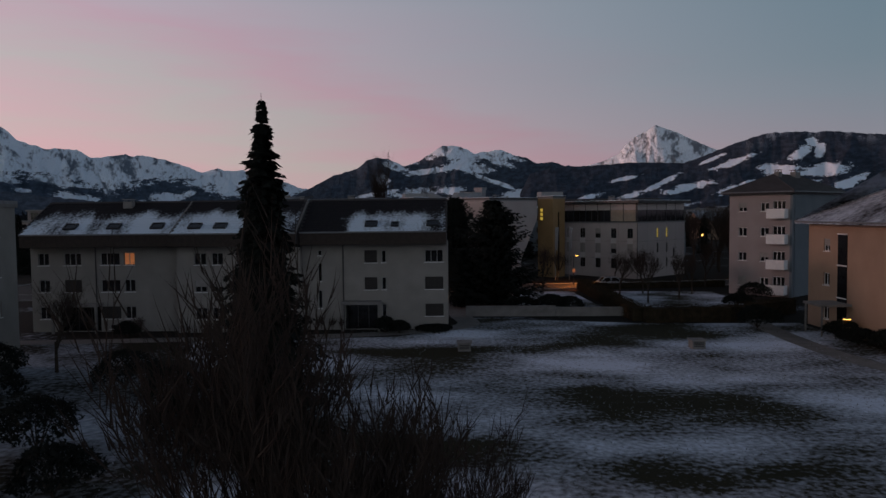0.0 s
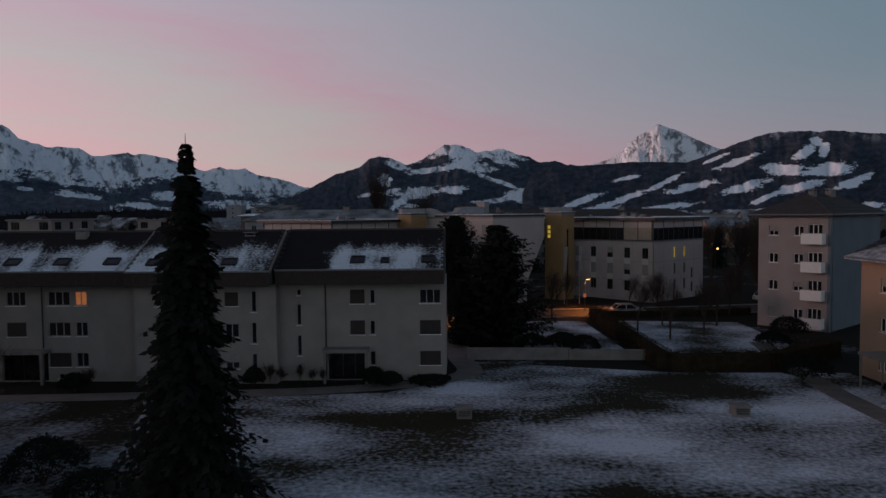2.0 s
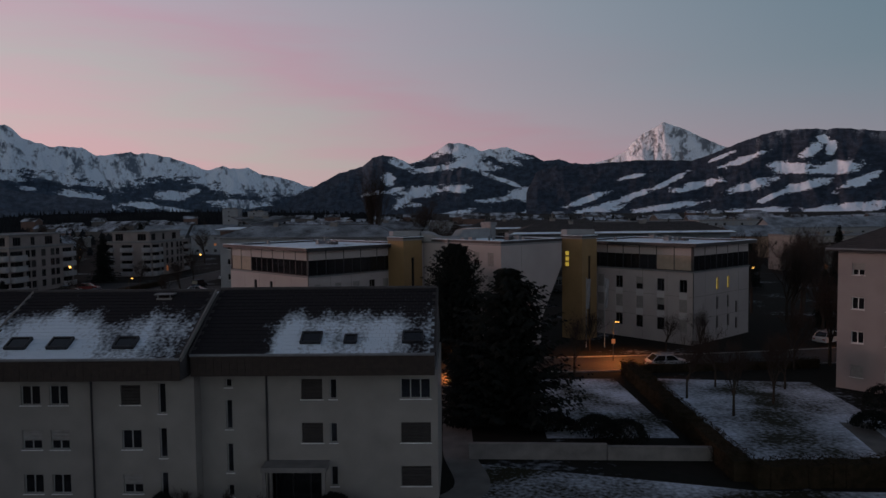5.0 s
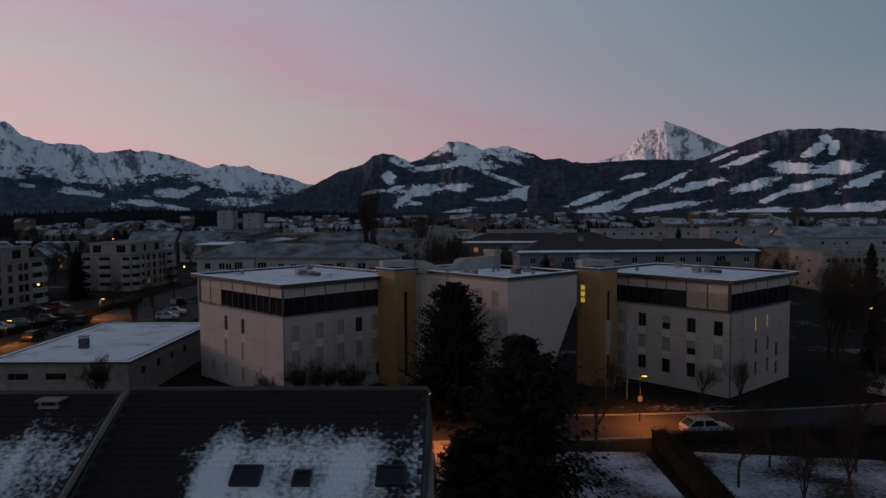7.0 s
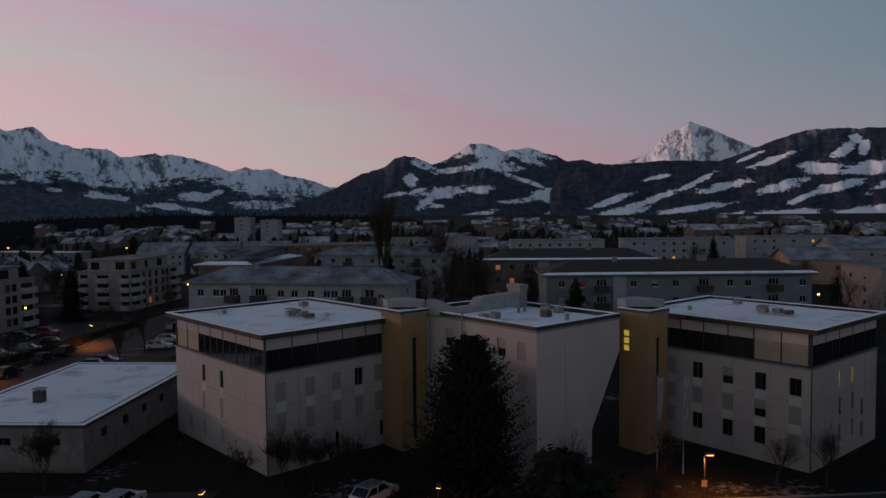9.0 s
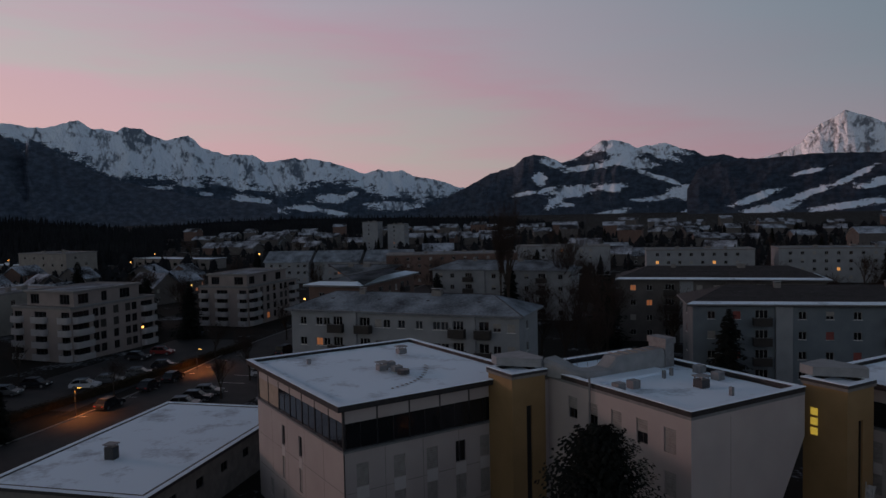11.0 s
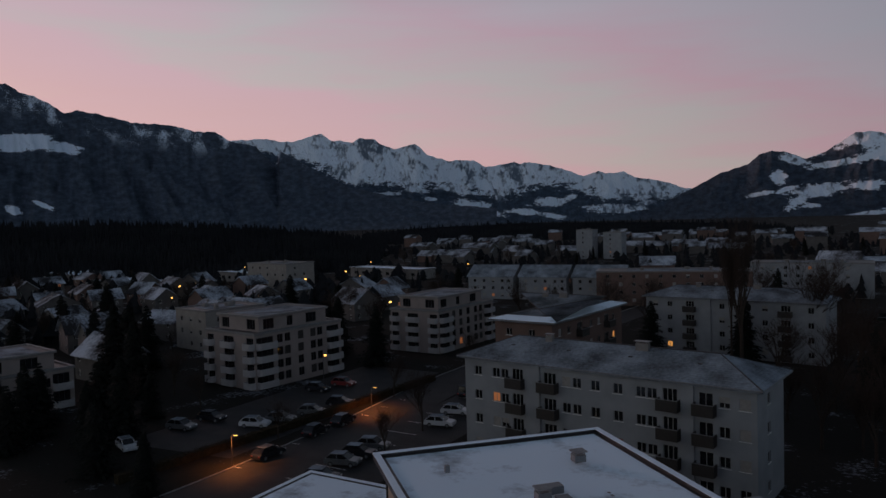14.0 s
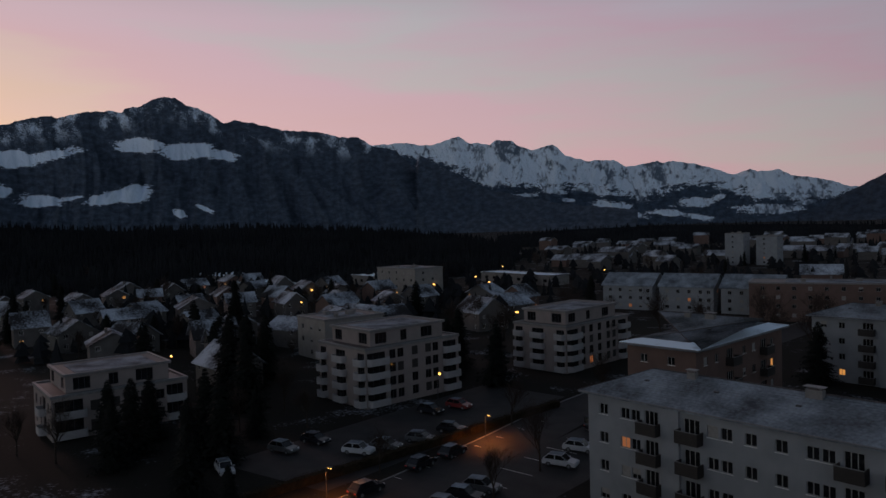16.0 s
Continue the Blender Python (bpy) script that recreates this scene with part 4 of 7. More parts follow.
def skylight(roof, x, s, eave, ridge, w=1.15, h=0.95):
    (ye, ze), (yr, zr) = eave, ridge
    a = math.atan2(zr - ze, yr - ye)
    m = pose(x, ye + s * math.cos(a), ze + s * math.sin(a) + 0.07, math.degrees(a))
    bm = bmesh.new()
    for b in ((0, w, 0, 0.1), (0, w, h - 0.1, h), (0, 0.1, 0.1, h - 0.1), (w - 0.1, w, 0.1, h - 0.1)):
        box(bm, b[0], b[1], b[2], b[3], 0.02, 0.2)
    sk = part("skylight", bm, M["frame_dark"], roof, "dark framed roof window", m=m)
    bm = bmesh.new()
    box(bm, 0.1, w - 0.1, 0.1, h - 0.1, 0.1, 0.15)
    part("pane", bm, M["glass"], sk)


# each section: x from, length, wall y, windows on the front
sections = []
ra = [(0.7, z, 1.0, 1.15, "dark") for z in ROWS3] + [(3.1, z, 1.6, 1.15, s) for z, s in zip(ROWS3, ("dark", "brown", "dark"))][:2]
ra += [(6.5, z, 1.8, 1.15, s) for z, s in zip(ROWS3, ("dark", "dark", "brown"))] + [(8.7, z, 1.0, 1.15, s) for z, s in zip(ROWS3, ("dim", "dark", "dark"))]
ra += [(7.2, 0.25, 0.9, 0.4, "dark"), (9.0, 0.25, 0.9, 0.4, "dark")]
rb = [(1.6, z, 1.1, 1.1, s) for z, s in zip(ROWS3, ("dark", "half", "dark"))] + [(3.2, z, 1.05, 1.1, s) for z, s in zip(ROWS3, ("dark", "half", "dark"))]
rb += [(7.2, z, 1.1, 1.1, s) for z, s in zip(ROWS3, ("brown", "dark", "half"))] + [(9.3, z, 0.42, 1.7, "dark") for z in (5.7, 3.2, 0.7)]
rb += [(2.6, 0.15, 0.9, 0.4, "dark"), (7.1, 0.15, 0.9, 0.4, "dark")]
rc = [(11.3, z, 1.7, 1.15, s) for z, s in zip(ROWS3, ("dark", "brown", "brown"))] + [(5.7, z, 1.2, 1.15, s) for z, s in zip(ROWS3[:2], ("brown", "brown"))]
rc += [(7.3, z, 0.42, 1.15, "dark") for z in ROWS3] + [(1.4, 6.9, 0.38, 0.5, "dark"), (1.4, 4.5, 0.38, 1.7, "dark"), (1.4, 2.0, 0.38, 1.7, "dark"), (1.4, 0.6, 0.38, 0.7, "dark")]
for x0, w, dy, wins, door, pipe, lights, name in ((0.0, 14.0, 0.0, ra, (2.6, 3.8), 6.1, (3.6, 7.6, 11.6), "roof_left"), (14.0, 11.3, -1.0, rb, None, 5.6, (1.4, 3.7, 7.3), "roof_middle"), (25.3, 13.4, 0.0, rc, (3.9, 3.1), 3.75, (5.9, 8.3, 11.5), "roof_right")):
    m = pose(x0, dy, 0)
    holes = list(wins)
    dep = 8.0 - dy
    fm = faces_of(w, dep)
    cut = [(u, z, a, b) for u, z, a, b, s in holes]
    if door:
        cut.append((door[0], 0.05, door[1], 2.35))
    wall(flats, w, 7.9, cut, M["plaster"], m)
    for u, z, a, b, s in holes:
        window(flats, m, u, z, a, b, s, "frame_grey")
    for side in ("left", "right", "back"):
        q, ln = fm[side]
        off = 0.3 if side != "back" else 0.0
        wall(flats, ln - 2 * off, 7.9, [], M["plaster"], m @ q @ pose(off, 0, 0))
    eave, ridge = (dy - 1.65, 9.07), (dy * 0.6 + 3.85, 12.0)
    roof = tile_roof(flats, x0 + (0.1 if x0 else 0), x0 + w - 0.1, eave, ridge, name)
    for x in lights:
        skylight(roof, x0 + x, 0.75, eave, ridge, 0.7 if (name == "roof_right" and x == 8.3) else 1.15, 0.7 if (name == "roof_right" and x == 8.3) else 0.95)
    bm = bmesh.new()
    rod(bm, (pipe, -0.09, 0.0), (pipe, -0.09, 7.9), 0.06, 0.06, 6)
    part("downpipe", bm, M["pole"], flats, m=m)
    bm = bmesh.new()
    box(bm, -0.03 + 0.06, w - 0.03, -0.06, -0.003, 0.0, 0.62)
    part("plinth", bm, M["concrete"], flats, m=m) if not door else bm.free()
    if door:
        bm = bmesh.new()
        box(bm, door[0] - 0.25, door[0] + door[1] + 0.25, -1.3, -0.003, 2.45, 2.72)
        part("canopy", bm, M["concrete"], flats, "flat concrete porch canopy", m=m)
        for x in (door[0] - 0.2, door[0] + door[1]):
            bm = bmesh.new()
            box(bm, x, x + 0.2, -1.25, -1.05, 0.0, 2.45)
            part("porch_post", bm, M["concrete"], flats, m=m)
        bm = bmesh.new()
        box(bm, door[0], door[0] + door[1], 0.9, 0.95, 0.05, 2.4)
        dr = part("door", bm, M["glass"], flats, "dark glazed entrance door", m=m)
        bm = bmesh.new()
        for k in range(4):
            c = door[0] + (door[1] - 0.08) * k / 3
            box(bm, c, c + 0.08, 0.84, 0.896, 0.05, 2.4)
        part("door_frame", bm, M["frame_dark"], dr)
chimney(flats, pose(22.4, 2.6, 10.6), 0, 0, 0, 0.9, 0.6, 1.1, "concrete")
chimney(flats, pose(8.0, 3.0, 11.0), 0, 0, 0, 0.9, 0.6, 1.1, "concrete")


# ---- the white office block with ochre towers ----
def glazed_top(parent, w, d, z0, z1, panels):
    """A top storey of wide bays: glass below a tan fascia, with some bays closed by timber panels."""
    for side, (fm, ln) in faces_of(w, d).items():
        off = 0.15 if side in ("left", "right") else 0.0
        n = int(ln / 2.5)
        s = (ln - 2 * off) / n
        for k in range(n):
            a, b = off + k * s + 0.06, off + (k + 1) * s - 0.06
            timber = (side, k) in panels
            bm = bmesh.new()
            box(bm, a, b, 0.10, 0.14, z0 + 0.12, z1 - 1.12)
            pane = part("wood_panel" if timber else "pane", bm, M["wood"] if timber else M["glass"], parent, m=fm)
            if not timber:
                bm = bmesh.new()
                box(bm, (a + b) / 2 - 0.03, (a + b) / 2 + 0.03, 0.07, 0.098, z0 + 0.12, z1 - 1.12)
                part("mullion", bm, M["frame_dark"], pane)
            bm = bmesh.new()
            box(bm, a, b, 0.08, 0.14, z1 - 1.1, z1 - 0.02)
            part("fascia_panel", bm, M["facade_panel"], parent, "tan fascia panel", m=fm)
        for k in range(n + 1):
            c = min(max(off + k * s, 0.06), ln - 0.06)
            bm = bmesh.new()
            box(bm, c - 0.05, c + 0.05, 0.05, 0.2, z0, z1 - 0.005)
            part("glazing_post", bm, M["frame_dark"], parent, m=fm)
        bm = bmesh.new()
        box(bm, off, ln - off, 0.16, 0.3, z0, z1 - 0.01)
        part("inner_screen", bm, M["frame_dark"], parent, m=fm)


def panel_joints(parent, w, h, fm, us, zs):
    bm = bmesh.new()
    for u in us:
        box(bm, u - 0.02, u + 0.02, -0.006, -0.002, 0.2, h)
    for z in zs:
        box(bm, 0.1, w - 0.1, -0.007, -0.003, z - 0.02, z + 0.02)
    part("panel_joint", bm, M["concrete"], parent, m=fm)


def pavilion(x, y, w, d, wins, panels, label, turn=42.5):
    e = thing("office_building", pose(x, y, 0, 0, 0, turn), label, "building", "white office wings")
    storeys(e, pose(0, 0, 0), w, d, 8.85, M["facade_panel"], wins, 0.0, False, "frame_dark")
    bm = bmesh.new()
    box(bm, -0.12, w + 0.12, -0.12, d + 0.12, 8.853, 9.0)
    part("floor_band", bm, M["metal"], e)
    glazed_top(e, w, d, 9.0, 12.0, panels)
    flat_roof(e, pose(0, 0, 0), w, d, 12.0, 0.7, 0.2, 0.1, True, "frame_dark")
    for side in ("front", "left"):
        fm, ln = faces_of(w, d)[side]
        panel_joints(e, ln, 8.8, fm, [ln * k / 5 for k in range(1, 5)], (3.1, 5.9))
    bm = bmesh.new()
    rod(bm, (-0.06, -0.06, 0), (-0.06, -0.06, 11.9), 0.05, 0.05, 6)
    part("downpipe", bm, M["pole"], e)
    for k, (px, py) in enumerate(((w * 0.45, d * 0.42), (w * 0.52, d * 0.46), (w * 0.5, d * 0.36), (w * 0.75, d * 0.7), (w * 0.2, d * 0.75))):
        chimney(e, pose(0, 0, 12.4), px, py, 0, 0.8 if k < 4 else 0.3, 0.7 if k < 4 else 0.3, 0.45, "metal", k in (0, 3))
    bm = bmesh.new()
    rod(bm, (w * 0.5, d * 0.3, 12.4), (w * 0.5, d * 0.3, 12.75), 0.5, 0.5, 10)
    part("roof_hatch", bm, M["pole"], e)
    return e


R3 = ((6.3, 1.65), (3.4, 1.9), (0.95, 1.55))
lf = [(u, z, 0.95, h, s) for u, ss in ((0.9, "ss"), (3.9, "ss"), (6.7, "ss"), (9.3, "ds"), (11.6, "ss")) for (z, h), s in zip(R3, [{"s": "shut", "d": "dark", "h": "half"}[c] for c in ss])]
lf += [(u, 0.9, 0.45, 1.5, "dark") for u in (1.2, 7.0, 12.2)]
ll = [(u, z, 0.7, h, s) for u, ss in ((6.1, ("dark", "shut", "shut")), (9.9, ("dark", "shut", "shut"))) for (z, h), s in zip(R3, ss)] + [(2.9, 0.95, 0.7, 1.55, "shut")]
left_wing = pavilion(-15.3, 117.7, 16.0, 18.6, {"front": lf, "left": ll}, {("left", k) for k in (0, 1)}, "white panelled office wing with glazed top storey and snowy roof", 46)
R4 = (6.4, 3.95, 1.5)
rl = [(u, z, 1.05, 1.55, s) for u, ss in ((3.6, ("shut", "shut", "shut")), (6.5, ("dark", "shut", "dark")), (9.6, ("half", "shut", "dark")), (12.65, ("dark", "half", "dark")), (15.75, ("dark", "shut", "shut"))) for z, s in zip(R4, ss)]
rf = [(u, z, 0.55, 1.55, s) for u, ss in ((5.6, ("yellow", "dark", "dark")), (8.4, ("yellow", "dark", "dark"))) for z, s in zip(R4, ss)] + [(10.6, 3.0, 0.55, 1.55, "dark"), (2.6, 1.0, 0.5, 1.5, "dark"), (10.6, 0.9, 0.55, 1.5, "dark")]
right_wing = pavilion(30.9, 119.6, 14.2, 17.6, {"left": rl, "front": rf}, {("left", k) for k in (5, 6)}, "white panelled office wing with timber panels under a snowy roof")
# a trail of footprints across the snowy roof
v, f = [], []
for k in range(26):
    a = k / 25
    x, y = 5.0 + 6.5 * a + 0.12 * (-1) ** k, 2.2 + 7.0 * a - 2.2 * math.sin(a * 2.4)
    b = len(v)
    v.extend((x + 0.11 * math.cos(q * 1.0472), y + 0.16 * math.sin(q * 1.0472), 12.275) for q in range(6))
    f.append(tuple(range(b, b + 6)))
trail = part("footprints", raw("footprints", v, f, M["concrete"]), None, left_wing, "dark footprints in the roof snow")
trail["kind"] = "stuff"
# pale infill panels between the window rows
for wing, w, d, face, us, z0, z1, pw in ((left_wing, 16.0, 18.6, "front", (0.9, 3.9, 6.7, 9.3, 11.6), 5.35, 6.25, 0.95), (left_wing, 16.0, 18.6, "left", (6.1, 9.9), 5.35, 6.25, 0.7), (right_wing, 14.2, 17.6, "left", (3.6, 6.5, 9.6, 12.65, 15.75), 5.55, 6.35, 1.05), (right_wing, 14.2, 17.6, "left", (6.5, 9.6, 12.65, 15.75), 3.1, 3.9, 1.05)):
    for u in us:
        bm = bmesh.new()
        box(bm, u, u + pw, -0.02, -0.004, z0, z1)
        part("infill_panel", bm, M["infill"], wing, "pale infill panel", m=faces_of(w, d)[face][0])

centre = thing("office_building", pose(7.6, 116.9, 0, 0, 0, 43), "white office core with slanting wall and roof plant", "building", "white office wings")
cw, cd, ch = 11.2, 16.7, 12.5
cl = [(u, z, 1.0, 1.6, s) for u, ss in ((5.1, ("half", "shut", "shut")), (7.3, ("half", "shut", "shut")), (9.7, ("shut", "shut", "shut")), (12.1, ("half", "shut", "dark")), (14.5, ("shut", "shut", "shut"))) for z, s in zip((10.0, 7.2, 4.4), ss)]
fm, ln = faces_of(cw, cd)["left"]
wall(centre, cd, ch, [(u, z, a, b) for u, z, a, b, s in cl], M["facade_panel"], fm)
for u, z, a, b, s in cl:
    window(centre, fm, u, z, a, b, s, "frame_dark", False)
v = [(0.3, 0, 0), (7.2, 0, 0), (7.2, 0, 3.0), (cw, 0, 9.6), (cw, 0, ch), (0.3, 0, ch)]
v += [(x, 0.3, z) for x, y, z in v]
part("wall", raw("wall", v, [(0, 1, 2, 3, 4, 5), (11, 10, 9, 8, 7, 6), (1, 7, 8, 2), (2, 8, 9, 3), (3, 9, 10, 4)], M["facade_panel"]), None, centre, "slanting end wall")
v = [(7.2, 0.3, 0), (7.2, 0.3, 3.0), (cw, 0.3, 9.6), (cw, 0.3, ch), (7.2, cd, 0), (7.2, cd, 3.0), (cw, cd, 9.6), (cw, cd, ch), (0, cd, 0), (0, cd, ch)]
part("wall", raw("wall", v, [(0, 4, 5, 1), (1, 5, 6, 2), (2, 6, 7, 3), (4, 8, 9, 7, 6, 5)], M["facade_panel"]), None, centre)
panel_joints(centre, 7.0, 12.3, faces_of(cw, cd)["front"][0], (3.6,), (2.2, 2.9))
for u in (2.7, 5.2):
    window(centre, pose(0, -0.13, 0), u, 0.9, 0.8, 1.5, "dark", "frame_dark", False)
flat_roof(centre, pose(0, 0, 0), cw, cd, ch, 0.02, 0.2, 0.22)
# a low bent duct that rises into the long plant cover
bm = bmesh.new()
prev = None
run = [(0.35, 14.2), (0.6, 13.0), (1.0, 12.2), (1.6, 11.7), (2.4, 11.5), (3.3, 11.5), (3.7, 11.5), (4.1, 11.5), (6.5, 11.5), (9.1, 11.5)]
tall = (1.35, 1.1, 0.75, 0.62, 0.6, 0.66, 1.0, 1.42, 1.48, 1.55)
for k, ((x, y), zt) in enumerate(zip(run, tall)):
    q0, q1 = Vector(run[max(k - 1, 0)]), Vector(run[min(k + 1, len(run) - 1)])
    nx, ny = (q1 - q0).normalized()
    row = [bm.verts.new((x + ny * o, y - nx * o, z)) for o, z in ((0.85, 0), (0.85, zt * 0.8), (0.65, zt), (-0.65, zt), (-0.85, zt * 0.8), (-0.85, 0))]
    if prev:
        for q in range(6):
            bm.faces.new((prev[q], prev[(q + 1) % 6], row[(q + 1) % 6], row[q]))
    else:
        bm.faces.new(row[::-1])
    prev = row
bm.faces.new(prev)
part("roof_duct", bm, M["plant_cover"], centre, "bent pale plant cover on the roof", m=pose(0, 0, 12.722))
for k in range(5):
    bm = bmesh.new()
    box(bm, 4.5 + k * 0.9, 4.56 + k * 0.9, 10.9, 12.1, 1.5, 1.56)
    part("cover_seam", bm, M["wood"], centre, m=pose(0, 0, 12.722))
bm = bmesh.new()
box(bm, 9.15, 10.1, 10.6, 12.4, 0, 1.9)
box(bm, 9.05, 10.2, 10.5, 12.5, 1.903, 2.35)
part("roof_plant", bm, M["metal"], centre, m=pose(0, 0, 12.722))
bm = bmesh.new()
box(bm, 0.8, 8.0, 9.2, 10.6, 0, 0.2)
part("duct_plinth", bm, M["snow"], centre, "low snow-covered plinth beside the duct", m=pose(0, 0, 12.722))
for px, py, s in ((0.9, 7.2, 0.7), (2.3, 7.2, 0.7), (6.4, 4.7, 0.8), (9.9, 7.9, 0.7), (9.2, 5.6, 0.7), (6.3, 8.1, 0.22), (7.4, 8.4, 0.22), (6.2, 2.0, 0.25)):
    chimney(centre, pose(0, 0, 12.72), px, py, 0, s, s, 0.6, "pole" if s == 0.8 else "metal", s == 0.8)
bm = bmesh.new()
for k in range(9):
    rod(bm, (1.2 + k * 1.1, 0, 0), (1.2 + k * 1.1, 0, 1.0), 0.02, 0.02, 4)
rod(bm, (1.2, 0, 1.0), (10.0, 0, 1.0), 0.025, 0.025, 4)
part("roof_railing", bm, M["pole"], centre, m=pose(0, 14.6, 12.72))
bm = bmesh.new()
rod(bm, (-0.2, 9.0, 0.0), (-0.2, 9.0, 13.5), 0.07, 0.07, 8)
part("downpipe", bm, M["metal"], centre, "pale pipe standing up the wall past the roof edge")
bm = bmesh.new()
box(bm, -0.62, -0.003, 14.0, 16.4, 0, 12.4)
part("link_wall", bm, M["facade_panel"], centre)


def tower(x, y, w, d, h, label):
    t = thing("stair_tower", pose(x, y, 0, 0, 0, 43), label, "building", "ochre stair towers")
    storeys(t, pose(0, 0, 0), w, d, h, M["yellow"], {"front": [(w * 0.42, 1.0, 0.5, h - 3.2, "dark")]}, 0, False, "frame_dark")
    flat_roof(t, pose(0, 0, 0), w, d, h, 0.12, 0.2, 0.1, True, "concrete")
    # the pale lift housing on the rear half, cut across the corner
    bm = bmesh.new()
    foot = [(0.55, d - 0.35), (w - 0.15, 0.25), (w + 0.55, 0.9), (w + 0.55, d + 0.9), (0.9, d + 0.9)]
    lo, hi = [bm.verts.new((a, b, h + 0.5)) for a, b in foot], [bm.verts.new((a, b, h + 1.15)) for a, b in foot]
    bm.faces.new(lo[::-1]), bm.faces.new(hi)
    for k in range(5):
        bm.faces.new((lo[k], lo[(k + 1) % 5], hi[(k + 1) % 5], hi[k]))
    bmesh.ops.inset_individual(bm, faces=[f for f in bm.faces if f.normal.z > 0.9 or f.calc_center_median().z > h + 1.1], thickness=0.14, depth=-0.1)
    part("lift_housing", bm, M["plant_cover"], t, "pale sheet-metal lift housing on the tower roof")
    return t


tower(-4.4, 124.3, 3.1, 3.2, 12.9, "ochre rendered stair tower with narrow tall window")
tr = tower(18.3, 124.0, 3.1, 3.2, 12.9, "ochre rendered stair tower beside a lit landing window")
for z in (9.4, 10.1, 10.8):
    bm = bmesh.new()
    box(bm, -0.2, 0.3, 0, 0.06, 0, 0.5)
    part("lit_pane", bm, M["lit_yellow"], tr, "lit yellow landing window", m=faces_of(3.1, 3.2)["left"][0] @ pose(0.8, -0.07, z))

# the low flat-roofed hall
hall = thing("low_hall", pose(-46.6, 118.2, 0, 0, 0, 0), "low flat-roofed hall covered with smooth snow", "building")
storeys(hall, pose(0, 0, 0), 14.8, 25, 4.1, M["concrete"], {"front": [(u, 2.4, 2.2, 0.7, "dark") for u in (2, 6, 10.5)], "right": [(u, 2.2, 1.2, 0.9, "dark") for u in (3, 7, 11, 15)]}, 0, False, "frame_dark")
flat_roof(hall, pose(0, 0, 0), 14.8, 25, 4.1, 0.35, 0.25, -0.09, True, "pole")
chimney(hall, pose(0, 0, 4.4), 6.4, 7.2, 0, 0.9, 0.8, 1.1, "pole")


# ---- other apartment houses ----
def styles(rng, lit=0.04):
    r = rng.random()
    return "lit" if r < lit * 0.7 else "dim" if r < lit * 1.5 else "shut" if r < 0.22 else "half" if r < 0.32 else "dark"


def rows_of(us, n, base, fh, w, h, rng, lit=0.03):
    return [(u, base + k * fh, w, h, styles(rng, lit)) for u in us for k in range(n)]


